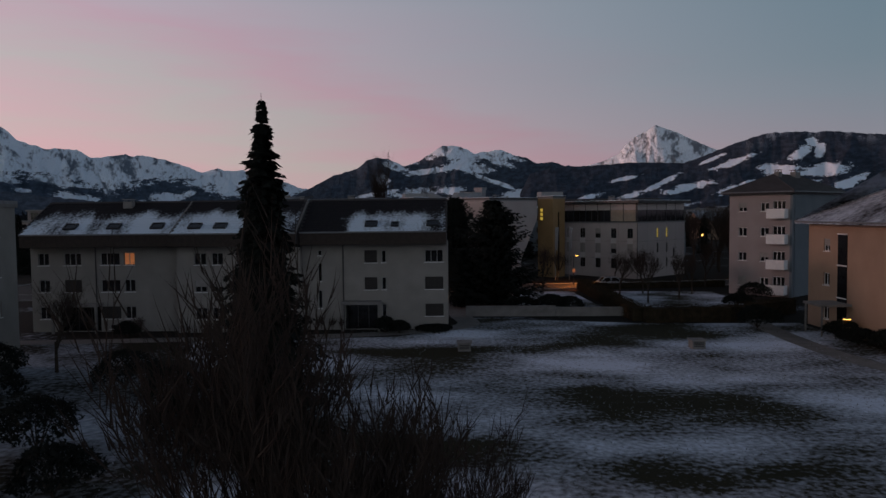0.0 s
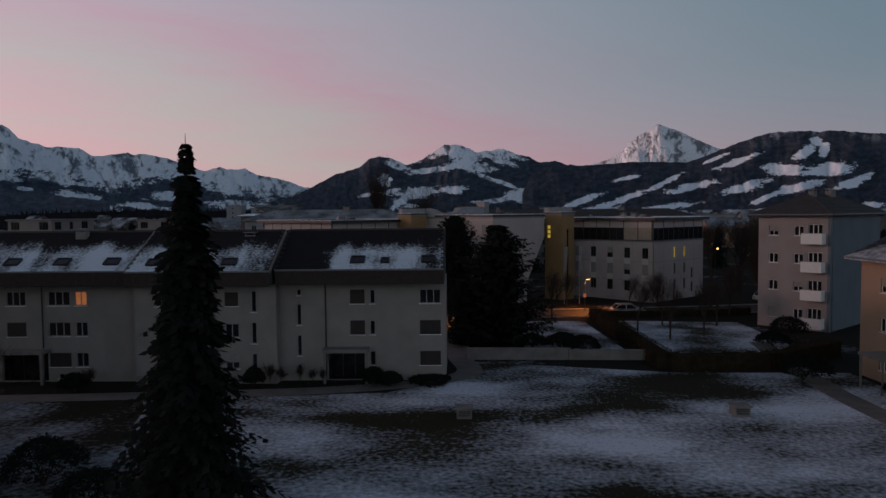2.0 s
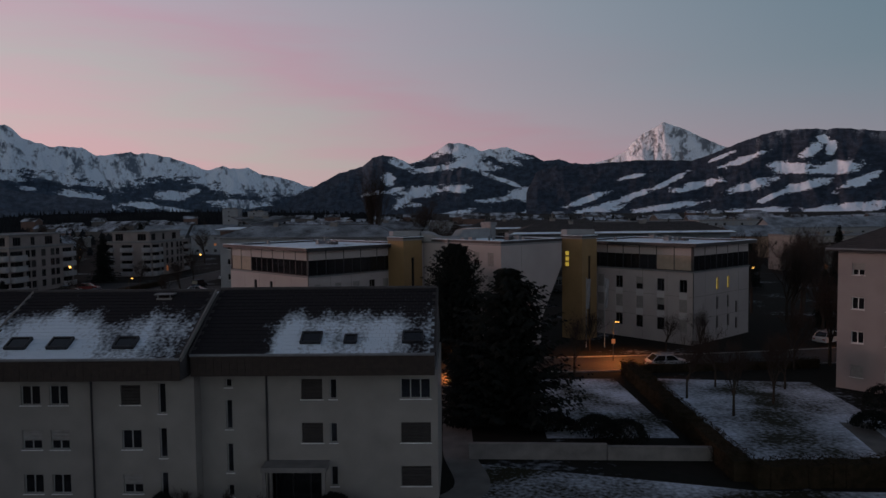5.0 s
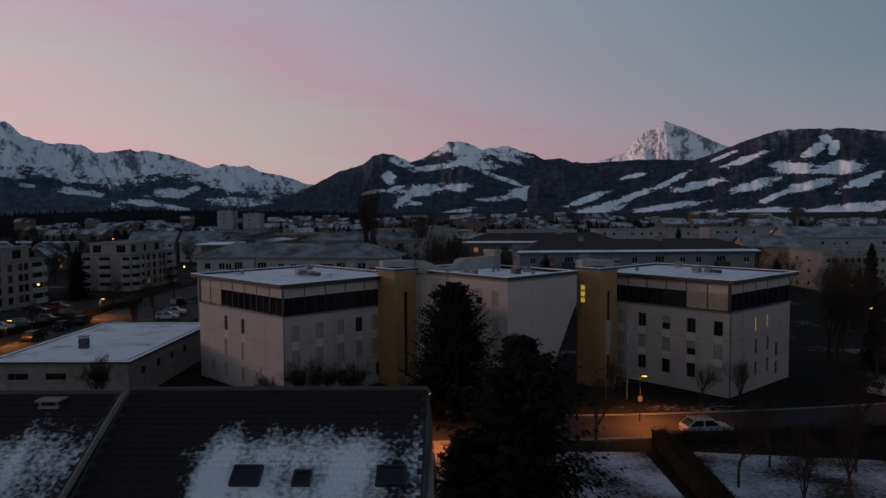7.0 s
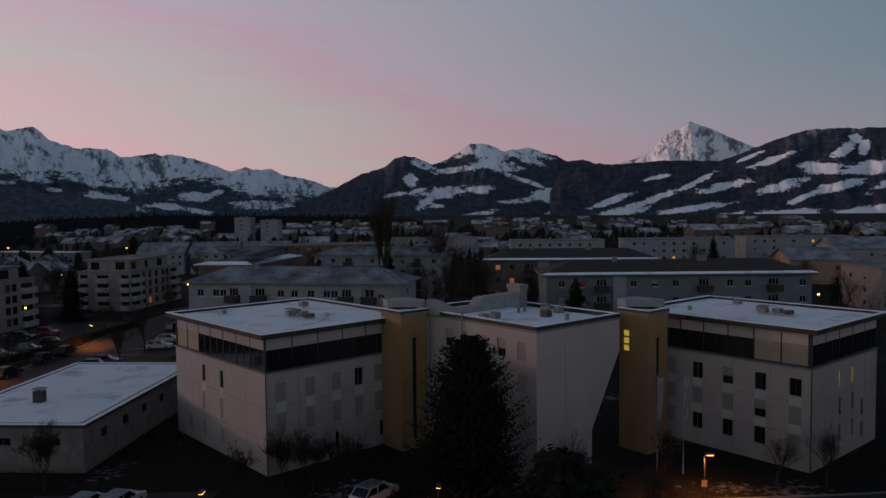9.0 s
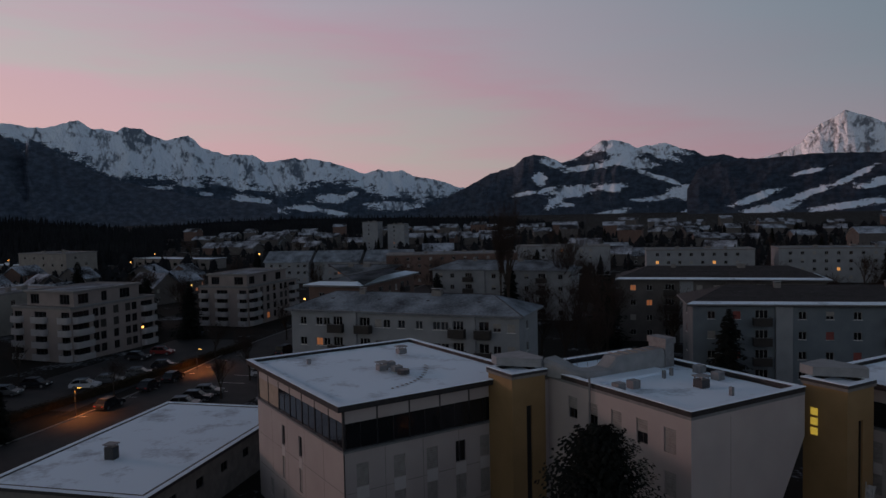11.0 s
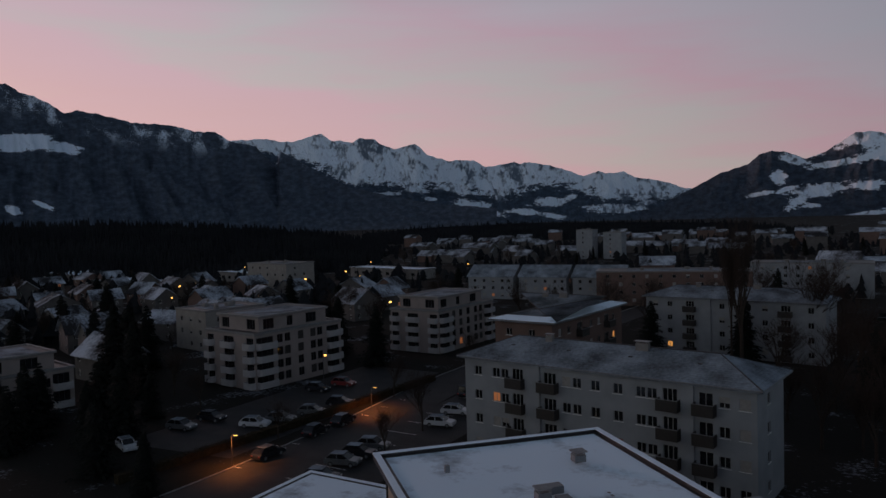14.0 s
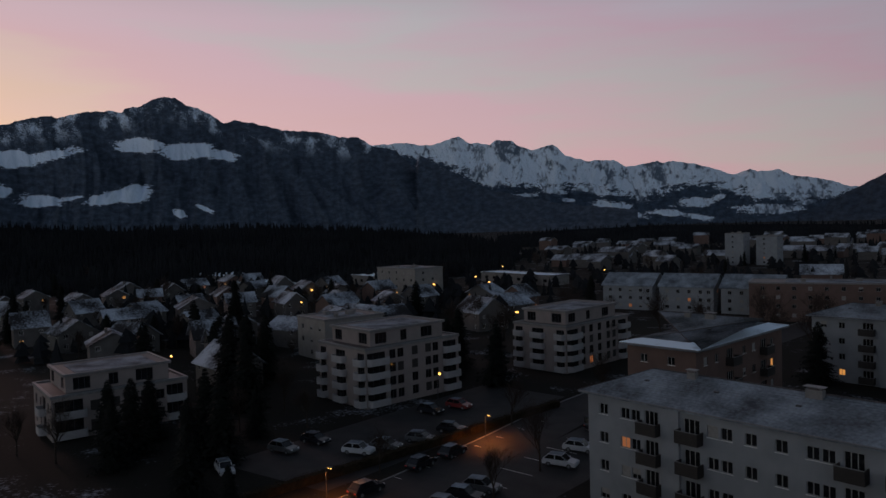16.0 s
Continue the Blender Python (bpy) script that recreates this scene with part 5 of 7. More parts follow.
def block(x, y, rot, w, d, h, n, material, label, front=(), right=(), left=(), balconies=(), roof="hip", rise=2.2, over=0.7, seed=1, lit=0.03, roof_mat="roof_thin", group="", blanks=(), red=0.0, bal="shutter_brown", rim=0.0, pent=False):
    """An apartment house: storeys with windows, stacks of balconies and a roof; balconies: (face, u, width)."""
    rng = random.Random(seed)
    e = thing("apartment_building", pose(x, y, 0, 0, 0, rot), label, "building", group)
    full = h
    if pent:
        h, n = h - 2.7, n - 1
    fh = (h - 0.5) / n
    ww, wh = (1.35, 1.5) if pent else (1.05, 1.1)
    wins = {s: rows_of(us, n, 0.9 + (0.3 if n > 3 and not pent else 0), fh, ww, wh, rng, lit) for s, us in (("front", front), ("right", right), ("left", left)) if us}
    for s in wins:
        wins[s] = [(u, z, a, b, "red" if st in ("shut", "half") and rng.random() < red else st) for u, z, a, b, st in wins[s]]
    for s, u, bw in balconies:
        if pent:
            # wide dark panes paint in the shade of the deep open loggias
            wins.setdefault(s, []).extend((max(u, 0.31) + 0.05, 0.5 + k * fh, bw - 0.4, fh - 0.45, "dark") for k in range(n))
        else:
            wins.setdefault(s, []).extend((u + 0.35, 0.55 + k * fh, bw - 0.7, 1.95, "dark") for k in range(n))
    if pent:
        wins = {s: [(u, z, a, b, st if st in ("dark", "lit", "dim") else "brown") for u, z, a, b, st in ws] for s, ws in wins.items()}
        # the set-back top storey behind its terraces
        tw, td = w - 2.6, d - 4.6
        tops = {"front": [(0.8, h + 0.6, 2.2, 1.8, "dark"), (tw - 3.4, h + 0.6, 2.4, 1.8, "dark")], "right": [(1.0, h + 0.6, 2.4, 1.8, "dark"), (td * 0.4, h + 0.6, 1.4, 1.8, "dark"), (td - 5.0, h + 0.6, 2.6, 1.8, "dark")]}
        storeys(e, pose(0.9, 2.3, 0), tw, td, full, material, tops, h + 0.26, False, "frame_dark")
        flat_roof(e, pose(0.9, 2.3, 0), tw, td, full, 0.35, 0.22, 0.06, False, "concrete")
    storeys(e, pose(0, 0, 0), w, d, h, material, wins, 0.0, y < 195 and not pent, "frame_dark" if pent else "frame_grey" if y > 150 else "frame_white")
    fs = faces_of(w, d)
    for s, u, bw in balconies:
        for k in range(n):
            round_balcony(e, fs[s][0], u, 0.5 + k * fh, bw) if pent else balcony(e, fs[s][0], u, 0.5 + k * fh, bw, 1.1, "plaster_pale" if roof == "flat" else bal)
    for s, u, bw in blanks:
        bm = bmesh.new()
        box(bm, u, u + bw, -0.35, -0.003, 0, h - 0.25)
        part("stair_bay", bm, M["plaster_pale"], e, "plain projecting stair bay", m=fs[s][0])
    if roof == "hip":
        hip_roof(e, pose(0, 0, 0), w, d, h, rise, over, M[roof_mat], rim=rim)
        for k in range(4):
            chimney(e, pose(0, 0, h + rise * 0.45), w * (0.16 + 0.22 * k), d * 0.28, 0, 0.45, 0.45, 0.45, "pole", False)
        chimney(e, pose(0, 0, h + rise * 0.75), w * 0.62, d * 0.44, 0, 1.4, 0.7, 1.0, "concrete")
        chimney(e, pose(0, 0, h + rise * 0.75), w * 0.28, d * 0.44, 0, 0.9, 0.6, 0.9, "concrete")
    elif roof == "gable":
        gable_roof(e, pose(0, 0, 0), w, d, h, rise, over, M[roof_mat], material)
    else:
        flat_roof(e, pose(0, 0, 0), w, d, h, 0.15, 0.25, 0.1, False, "concrete")
        bm = bmesh.new()
        box(bm, w * 0.2, w * 0.8, d * 0.2, d * 0.8, full + (0.224 if pent else 0.254), full + 0.30)
        part("roof_gravel", bm, M["roof_thin"], e, "thin frost on the flat roof")
        for fx, fy, s in () if pent else ((0.3, 0.35, 1.2), (0.6, 0.6, 1.6), (0.75, 0.3, 0.8), (0.45, 0.75, 0.6)):
            chimney(e, pose(0, 0, h + 0.31), w * fx, d * fy, 0, s, s, 0.8, "concrete", s < 1)
    return e


# the long white house with shutters
block(-42.1, 166.6, -8, 33.8, 9.6, 12.1, 4, M["plaster_pale"], "long white four-storey apartment house with hipped frosty roof", (1.4, 4.0, 5.2, 13.3, 14.6, 16.8, 19.4, 21.9, 23.1, 32.2, 30.3), (3.5,), (), [("front", 6.4, 2.2), ("front", 10.6, 2.3), ("front", 24.4, 2.2), ("front", 28.0, 2.1)], "hip", 2.1, 0.7, 3, 0.012, "roof_thin", "long houses", [("front", 8.7, 1.9), ("front", 26.3 + 0.4, 1.25)], 0.55)
block(-50.2, 191.2, -6, 10.0, 26, 12.9, 4, M["plaster_brick"], "reddish apartment house with pyramid-hipped frosty roof", (2, 6), (2, 5, 13, 16, 22), (), [("right", 8, 2.6), ("right", 18.4, 2.6)], "hip", 2.7, 0.8, 5, 0.06, "roof_dusted", rim=0.16)
block(-40.0, 242, -8, 34, 10, 11.5, 4, M["plaster_pale"], "white four-storey apartment house behind bare trees", (1.5, 4.5, 15, 20, 23, 31), (3,), (), [("front", 8, 2.4), ("front", 26, 2.4)], "hip", 2.0, 0.7, 6, 0.06, "roof_thin", "long houses", [("front", 11, 2.4)])
# the dim plaster here paints the shadow on the walls
block(4.2, 213, -2, 36, 10.5, 11.9, 4, M["plaster_dim"], "grey apartment house with dark hipped roof", (2, 5, 14, 17, 20, 29, 33), (3,), (4,), [("front", 8, 2.4), ("front", 24, 2.4)], "hip", 2.1, 0.8, 7, 0.05, "roof_dark", "long houses", [("front", 11, 2.4)], rim=0.13)
# white walls given blue-grey plaster, so the dusk shade is in their colour
block(14.0, 178.5, 2, 44, 10.5, 11.7, 4, M["plaster_blue"], "blue-grey apartment house with dark hipped roof and red shutters", (2, 5.4, 14, 17.5, 21, 30, 33, 42), (3,), (4,), [("front", 8, 2.4), ("front", 25, 2.4), ("front", 36.5, 2.4)], "hip", 2.1, 0.8, 8, 0.03, "roof_dark", "long houses", [("front", 11, 2.2)], 0.5, rim=0.13)
# flats with ringed balconies
block(-104.4, 181.2, -7, 14, 20.5, 12.2, 5, M["plaster_pink"], "beige five-storey flats with rounded white balconies", (), (4.9, 6.6, 9.7, 12.7, 14.4), (), [("front", 0.3, 2.3), ("front", 5.2, 3.3), ("front", 11.6, 2.4), ("right", 0.3, 4.1), ("right", 16.7, 3.6)], "flat", seed=11, lit=0.02, group="balcony flats", pent=True)
block(-91.3, 221.6, -4, 13, 22.5, 11.6, 5, M["plaster_pink"], "beige flats with stacked white balconies", (), (5.2, 8.0, 11, 14.2, 16.4), (), [("front", 0.3, 2.3), ("front", 4.6, 3.3), ("front", 10.6, 2.3), ("right", 0.3, 4.2), ("right", 18.6, 3.6)], "flat", seed=12, lit=0.01, group="balcony flats", pent=True)
block(-128.3, 142.9, -10, 14, 19.5, 8.9, 3, M["plaster_pink"], "beige three-storey flats with terraces and frosty roof", (1.4, 5, 11), (5.2, 8, 12.4, 14.6), (), [("front", 7.2, 3.0), ("right", 0.4, 4.2), ("right", 16.2, 3.0)], "flat", seed=13, lit=0.0, group="balcony flats", pent=True)
block(-142, 205, -10, 13, 16, 9, 3, M["plaster"], "grey flats among trees", (2, 6, 10), (3, 8, 13), (), [], "flat", seed=14)
# neighbours of the lawn
rosy = block(42.6, 93.6, 42, 15, 7.6, 12.9, 4, M["plaster_rose"], "rosy apartment house with white balconies and blue-grey end", (3, 7), (), (1.2, 4.0), [("left", 5.2, 2.2)], "hip", 2.3, 0.8, 17, 0.0, "roof_dark", bal="frame_white")
bm = bmesh.new()
box(bm, 0.9, 15.2, -0.22, -0.003, 0.0, 12.6)
box(bm, 0.0, 0.5, -0.3, -0.003, 0.0, 12.6)
part("cladding", bm, M["plaster_blue"], rosy, "blue-grey clad end wall")
apr = block(35.4, 56.5, 1, 12, 17.2, 9.6, 3, M["plaster_orange"], "apricot rendered house with snow-lined tile roof", (3, 7), (), (2.6, 13.0), [], "hip", 5.2, 0.9, 18, 0.0, "roof_house")
bm = bmesh.new()
box(bm, 5.0, 6.4, -0.06, -0.003, 0.4, 8.6)
gl = part("stair_window", bm, M["glass"], apr, "tall glazed stair window", m=faces_of(12, 17.2)["left"][0])
bm = bmesh.new()
for z in (0.4, 3.0, 5.8, 8.5):
    box(bm, 4.95, 6.45, -0.1, -0.062, z, z + 0.1)
part("mullion", bm, M["frame_white"], gl)
bm = bmesh.new()
box(bm, 4.2, 7.2, -2.6, -0.003, 2.5, 2.7)
for u in (4.3, 7.0):
    box(bm, u, u + 0.12, -2.5, -2.38, 0, 2.497)
part("porch", bm, M["concrete"], apr, "flat-topped entrance porch", m=faces_of(12, 17.2)["left"][0])
block(-43.6, 44, 8, 16, 11, 11.4, 4, M["plaster"], "grey apartment house with dark balconies", (3, 8), (7.5,), (), [("right", 1.2, 4.0)], "flat", seed=19, lit=0.0)
# mid distance
block(93, 272, 0, 17, 13, 7.4, 2, M["plaster_orange"], "ochre hall under a snowy gable roof", (3, 13), (), (4,), [], "gable", 3.0, 0.8, 21, 0.0, "roof_thin")
block(112, 286, 0, 46, 13, 9.8, 3, M["plaster_pale"], "long pale house with snowy roof", tuple(range(3, 44, 4)), (), (5,), [], "gable", 3.0, 0.8, 22, 0.03, "roof_thin")
block(88, 215, 6, 30, 14, 9.0, 3, M["plaster"], "flat grey school wing with window bands", tuple(x * 1.5 + 1 for x in range(18)), (), (3, 8), [], "flat", seed=23)
block(-74, 311, 14, 46, 13, 10.5, 4, M["plaster_brick"], "dark brown slab with flat snowy roof", tuple(range(3, 44, 4)), (5,), (), [], "flat", seed=24, lit=0.02)
for k in range(3):
    block(-124 + 19 * k, 318 + 2 * k, 4, 17, 12, 8.0, 3, M["plaster_pale"], "white terrace house with snowy mansard roof", (2, 5.5, 9, 12.5, 15), (4,), (), [], "gable", 3.6, 0.5, 25 + k, 0.03, "roof_thin", "white terrace")
for k, (x, y, w) in enumerate(((14, 322, 34), (56, 326, 40), (104, 338, 40), (-34, 352, 36))):
    block(x, y, 0, w, 12, 11, 4, M["plaster_pale"], "pale flats with small square windows", tuple(3 + 3.6 * i for i in range(int((w - 4) / 3.6))), (), (4,), [], "flat", seed=30 + k, lit=0.05)
block(-166, 545, 0, 11, 11, 19, 6, M["plaster_pale"], "pale square tower block", (4,), (3, 7), (), [], "flat", seed=41)
block(-149, 549, 0, 12, 11, 17, 6, M["plaster_pale"], "pale square tower block", (4,), (3, 7), (), [], "flat", seed=42)
block(-232, 316, -8, 26, 15, 11.8, 4, M["plaster"], "grey flat-roofed block with snow on top", (3, 8, 13, 18, 23), (4, 9), (), [], "flat", seed=43)
for x, y, w, d in ((-330, 300, 60, 16), (-290, 352, 52, 14), (-420, 330, 70, 20), (-235, 392, 50, 12)):
    e = thing("low_hall", pose(x, y, 0, 0, 0, -12), "long low hall with white snowy roof", "building", "far halls")
    storeys(e, pose(0, 0, 0), w, d, 4.5, M["concrete"], {"front": [(u, 1.6, 2.4, 1.4, "dark") for u in range(3, int(w) - 4, 6)]}, 0, False, "frame_dark")
    flat_roof(e, pose(0, 0, 0), w, d, 4.5, 0.4, 0.3, 0.1)


def house(x, y, rot, w, d, h, rise, seed, wallm):
    rng = random.Random(seed)
    e = thing("house", pose(x, y, 0, 0, 0, rot), rng.choice(("small gabled house with snow-dusted roof", "family house with snowy tile roof", "plain gabled house, dusk windows dark")), "house", "village houses")
    wins = {s: rows_of(us, 2, 0.9, 2.6, 1.0, 1.1, rng, 0.06) for s, us in (("front", (1.2, w - 2.4)), ("right", (1.2, d - 2.4)))}
    storeys(e, pose(0, 0, 0), w, d, h, M[wallm], wins, 0.0, False)
    gable_roof(e, pose(0, 0, 0), w, d, h, rise, 0.6, M["roof_house"], M[wallm], rng.choice("xy"))
    chimney(e, pose(0, 0, h + rise * 0.7), w * 0.4, d * 0.5, 0, 0.6, 0.6, 1.2, "concrete")


rng = random.Random(77)
spots = []
while len(spots) < 50:
    x, y = rng.uniform(-330, -118), rng.uniform(165, 300)
    if x > -112 - (y - 165) * 0.1 or any(math.hypot(x - a, y - b) < 15 for a, b in spots) or (x > -150 and 195 < y < 228) or (x > -205 and 300 < y):
        continue
    spots.append((x, y))
for k, (x, y) in enumerate(spots):
    house(x, y, rng.choice((-20, -8, 5, 75, 82)) + rng.uniform(-6, 6), rng.uniform(8, 12), rng.uniform(8, 10), rng.uniform(4.6, 5.6), rng.uniform(2.4, 3.6), k, rng.choice(("plaster_dim", "plaster_brick", "plaster_dim", "plaster_dim")))
# the far town, thinning out towards the woods
n = 0
while n < 120:
    b, r = rng.uniform(-34, 34), rng.uniform(330, 1000)
    x, y = r * math.sin(radians(b)), 60 + r * math.cos(radians(b))
    if y < 365 or (-190 < x < -120 and 520 < y < 580):
        continue
    n += 1
    w, d, h = rng.uniform(9, 24), rng.uniform(9, 13), rng.choice((4.5, 5.5, 5.5, 8, 10))
    e = thing("house", pose(x, y, 0, 0, 0, rng.uniform(-15, 15)), "distant town house with snowy roof", "house", "far town")
    wall_m = rng.choice(("plaster_dim", "plaster_brick", "plaster_dim", "plaster_dim"))
    fl = max(2, int(h / 2.7))
    wins = {"front": [(u, 0.9 + 2.6 * k, 1.2, 1.3, "lit" if rng.random() < 0.04 else "dark") for u in [2 + 3.4 * i for i in range(int((w - 3) / 3.4))] for k in range(fl)]} if r < 440 else {}
    storeys(e, pose(0, 0, 0), w, d, h, M[wall_m], wins, 0, False)
    if h > 10 and rng.random() < 0.6:
        flat_roof(e, pose(0, 0, 0), w, d, h, 0.2, 0.3, 0.1, False, "concrete")
    else:
        gable_roof(e, pose(0, 0, 0), w, d, h, 3.0, 0.6, M["roof_house"], M[wall_m])


# ---- trees and hedges ----
def needle_tree(h, r, seed, whorls, per, sprays, narrow=1.0, droop=0.25, size=0.3, base=0.06):
    """Trunk and crown meshes of a conifer: boughs in whorls, each set with many small needle sprays."""
    rng = random.Random(seed)
    v, f = [], []
    tb = bmesh.new()
    rod(tb, (0, 0, 0), (0, 0, h * 0.55), h * 0.013 + 0.05, h * 0.007 + 0.02, 7)
    rod(tb, (0, 0, h * 0.55), (0, 0, h * 1.008), h * 0.007 + 0.02, 0.008, 6)
    for k in range(whorls):
        s = base + (1 - base) * (k + rng.random() * 0.6) / whorls
        z = min(h * s, h * 0.985)
        reach = r * (max(0.0, 1 - s) ** narrow) * (0.62 + 0.76 * rng.random()) + 0.04
        for q in range(per):
            a = rng.uniform(0, 2 * math.pi)
            ln = reach * rng.uniform(0.6, 1.12)
            dx, dy = math.cos(a), math.sin(a)
            m = max(2, int(sprays * (0.35 + ln / r)))
            for i in range(m):
                t = (i + 0.4 + 0.6 * rng.random()) / m
                px, py = dx * ln * t, dy * ln * t
                pz = z - droop * ln * t * t + (0.08 * ln * t if t > 0.75 else 0)
                for side in (-1, 1):
                    ang = a + side * rng.uniform(0.3, 1.3)
                    sl = size * (1.25 - 0.65 * t) * rng.uniform(0.7, 1.4) * min(1.0, 0.25 + 1.5 * ln)
                    ex, ey, ez = px + math.cos(ang) * sl, py + math.sin(ang) * sl, pz - sl * rng.uniform(0.1, 0.75)
                    wx, wy = -math.sin(ang) * sl * 0.30, math.cos(ang) * sl * 0.30
                    b = len(v)
                    v.extend(((px, py, pz + 0.03), (px * 0.5 + ex * 0.5 + wx, py * 0.5 + ey * 0.5 + wy, pz * 0.5 + ez * 0.5 - 0.05), (ex, ey, ez), (px * 0.5 + ex * 0.5 - wx, py * 0.5 + ey * 0.5 - wy, pz * 0.5 + ez * 0.5 + 0.05)))
                    f.append((b, b + 1, b + 2, b + 3))
    return mesh_of("trunk", tb), raw("crown", v, f, M["needle"])


def plant(name, x, y, meshes, label, scale=1.0, turn=0.0, group="", mats=("bark", "needle"), names=("trunk", "crown"), z=0.0, wide=1.0):
    e = thing(name, pose(x, y, z, 0, 0, turn), label, "tree", group)
    e.scale = (scale * wide, scale * wide, scale)
    for me, mt, nm in zip(meshes, mats, names):
        if not me.materials:
            me.materials.append(M[mt])
        part(nm, me, None, e)
    return e


def bare_tree(h, seed, spread=0.55, depth=6, first=0.28, kids=3, thick=1.0, up=0.25):
    """Trunk and crown meshes of a leafless tree, forking until the twigs are thin."""
    def build(size):
        rng = random.Random(seed)
        limbs, tv, tf = bmesh.new(), [], []

        def grow(p, d, ln, r, level):
            q = p + d * ln
            s = Vector((rng.uniform(-1, 1), rng.uniform(-1, 1), rng.uniform(-1, 1))).cross(d).normalized() * max(r, 0.009)
            if level < 3:
                rod(limbs, p, q, r, r * 0.68, 6 if level == 0 else 4)
            else:
                s2 = s.cross(d).normalized() * max(r, 0.009)
                b = len(tv)
                tv.extend((p + s, p - s * 0.5 + s2, p - s * 0.5 - s2, q))
                tf.extend(((b, b + 1, b + 3), (b + 1, b + 2, b + 3), (b + 2, b, b + 3)))
            if level >= depth:
                return
            for k in range(kids + (1 if level in (0, 1) else 0)):
                w = Vector((rng.uniform(-1, 1), rng.uniform(-1, 1), rng.uniform(-0.3, 0.6) + up))
                t = rng.uniform(0.35, 1.0) if level else rng.uniform(0.6, 1.0)
                grow(p + d * ln * t, (d + w * spread * 1.35).normalized(), ln * rng.uniform(0.62, 0.92), r * 0.55, level + 1)
        grow(Vector((0, 0, 0)), Vector((0, 0, 1)), h * first * size, 0.018 * h * thick, 0)
        return limbs, tv, tf
    trial = build(1.0)
    trial[0].free()
    limbs, tv, tf = build(h / max(c.z for c in trial[1]))
    return mesh_of("trunk", limbs), raw("crown", [tuple(c) for c in tv], tf, M["twig"])


spruce_big = needle_tree(15.7, 3.1, 3, 110, 12, 10, 1.08, 0.34, 0.46, 0.03)
plant("spruce", -6.65, 38.6, spruce_big, "tall dark narrow spruce on the lawn", 1.02)
pine_m = needle_tree(12.2, 5.0, 5, 58, 10, 13, 0.48, -0.10, 0.62, 0.05)
plant("pine", 6.6, 89.0, pine_m, "broad dark pine beside the apartment house")
plant("pine", 2.9, 87.5, pine_m, "dark pine beside the apartment house", 0.55, 70, wide=0.8)
cyp_m = needle_tree(13, 4.3, 8, 130, 20, 13, 0.50, -0.3, 0.34, 0.01)
plant("cypress", 2.2, 113.4, cyp_m, "dense dark conifer before the white office", 1.0, 20)
small_spruce = [needle_tree(10, 2.2, 20 + k, 44, 9, 5, 0.85, 0.3, 0.55, 0.05) for k in range(3)]
bare_m = [bare_tree(8, 30 + k, 0.55, 6, 0.27, 3) for k in range(3)]
shrub_m = [bare_tree(8, 40 + k, 0.50, 7, 0.14, 3, 0.4, 0.55) for k in range(2)]
poplar_m = bare_tree(26, 51, 0.20, 7, 0.40, 3, 0.8, 0.9)
plant("bare_tree", 0.6, 16.4, shrub_m[0], "leafless many-stemmed tree on the lawn", 1.2, 0, "bare trees", ("bark", "twig"), ("trunk", "crown"))
plant("bare_tree", 1.8, 20.5, shrub_m[1], "leafless many-stemmed tree on the lawn", 0.95, 140, "bare trees", ("bark", "twig"), ("trunk", "crown"))
plant("bare_tree", -0.9, 17.0, shrub_m[1], "tall leafless many-stemmed tree on the lawn", 1.42, 60, "bare trees", ("bark", "twig"), ("trunk", "crown"))
plant("bare_tree", -25.5, 55.0, bare_m[0], "leafless tree in front of the flats", 0.85, 30, "bare trees", ("bark", "twig"), ("trunk", "crown"))
plant("bare_tree", -34, 61.0, bare_m[1], "leafless tree in front of the flats", 0.9, 80, "bare trees", ("bark", "twig"), ("trunk", "crown"))
for k, (x, y, s) in enumerate(((22.6, 95.5, 0.78), (14.3, 105.2, 0.9), (24.6, 90.0, 0.8), (29.3, 93.5, 0.85), (26.5, 99.5, 0.75), (32.5, 98.5, 0.8), (41.5, 108.2, 1.3), (46.5, 111, 1.4), (50, 118, 1.5), (37, 106.5, 1.0), (9.0, 106.0, 0.95), (-10.5, 113.8, 0.75), (-13.2, 114.8, 0.7), (-8.0, 113.4, 0.72), (-16, 112.4, 0.6), (30.5, 115.8, 0.75), (26.5, 115.5, 0.6), (18, 117, 0.7), (-32.8, 113.9, 0.8), (-47, 111, 0.9), (52, 104, 1.2), (60, 112, 1.4), (48, 131, 1.6), (50, 137, 1.8), (55, 143, 1.8), (59, 151, 1.8), (49, 147, 1.6), (63, 159, 1.9), (44, 141, 1.5))):
    plant("bare_tree", x, y, (shrub_m if y > 111 and x < 0 else bare_m)[k % 2], "slender leafless tree on winter grass", s, 47 * k, "bare trees", ("bark", "twig"), ("trunk", "crown"), wide=1.6 if y > 111 and x < 0 else 1.0)
for k, (x, y, q) in enumerate(((-12.3, 70.3, 0.26), (-11.3, 70.0, 0.22), (-10.0, 70.5, 0.24), (-9.0, 70.2, 0.20), (-8.2, 70.4, 0.2), (-26.0, 69.2, 0.25), (-30.5, 69.6, 0.24))):
    plant("bare_shrub", x, y, shrub_m[k % 2], "low brown leafless shrub by the house wall", q, 71 * k, "bare shrubs", ("bark", "twig"), ("trunk", "crown"), wide=1.3)
plant("poplar", -19.2, 227, poplar_m, "very tall leafless poplar", 1.22, 0, "poplars", ("bark", "twig"), ("trunk", "crown"), wide=0.9)
plant("poplar", -21.5, 231, poplar_m, "very tall leafless poplar", 1.12, 140, "poplars", ("bark", "twig"), ("trunk", "crown"), wide=0.6)
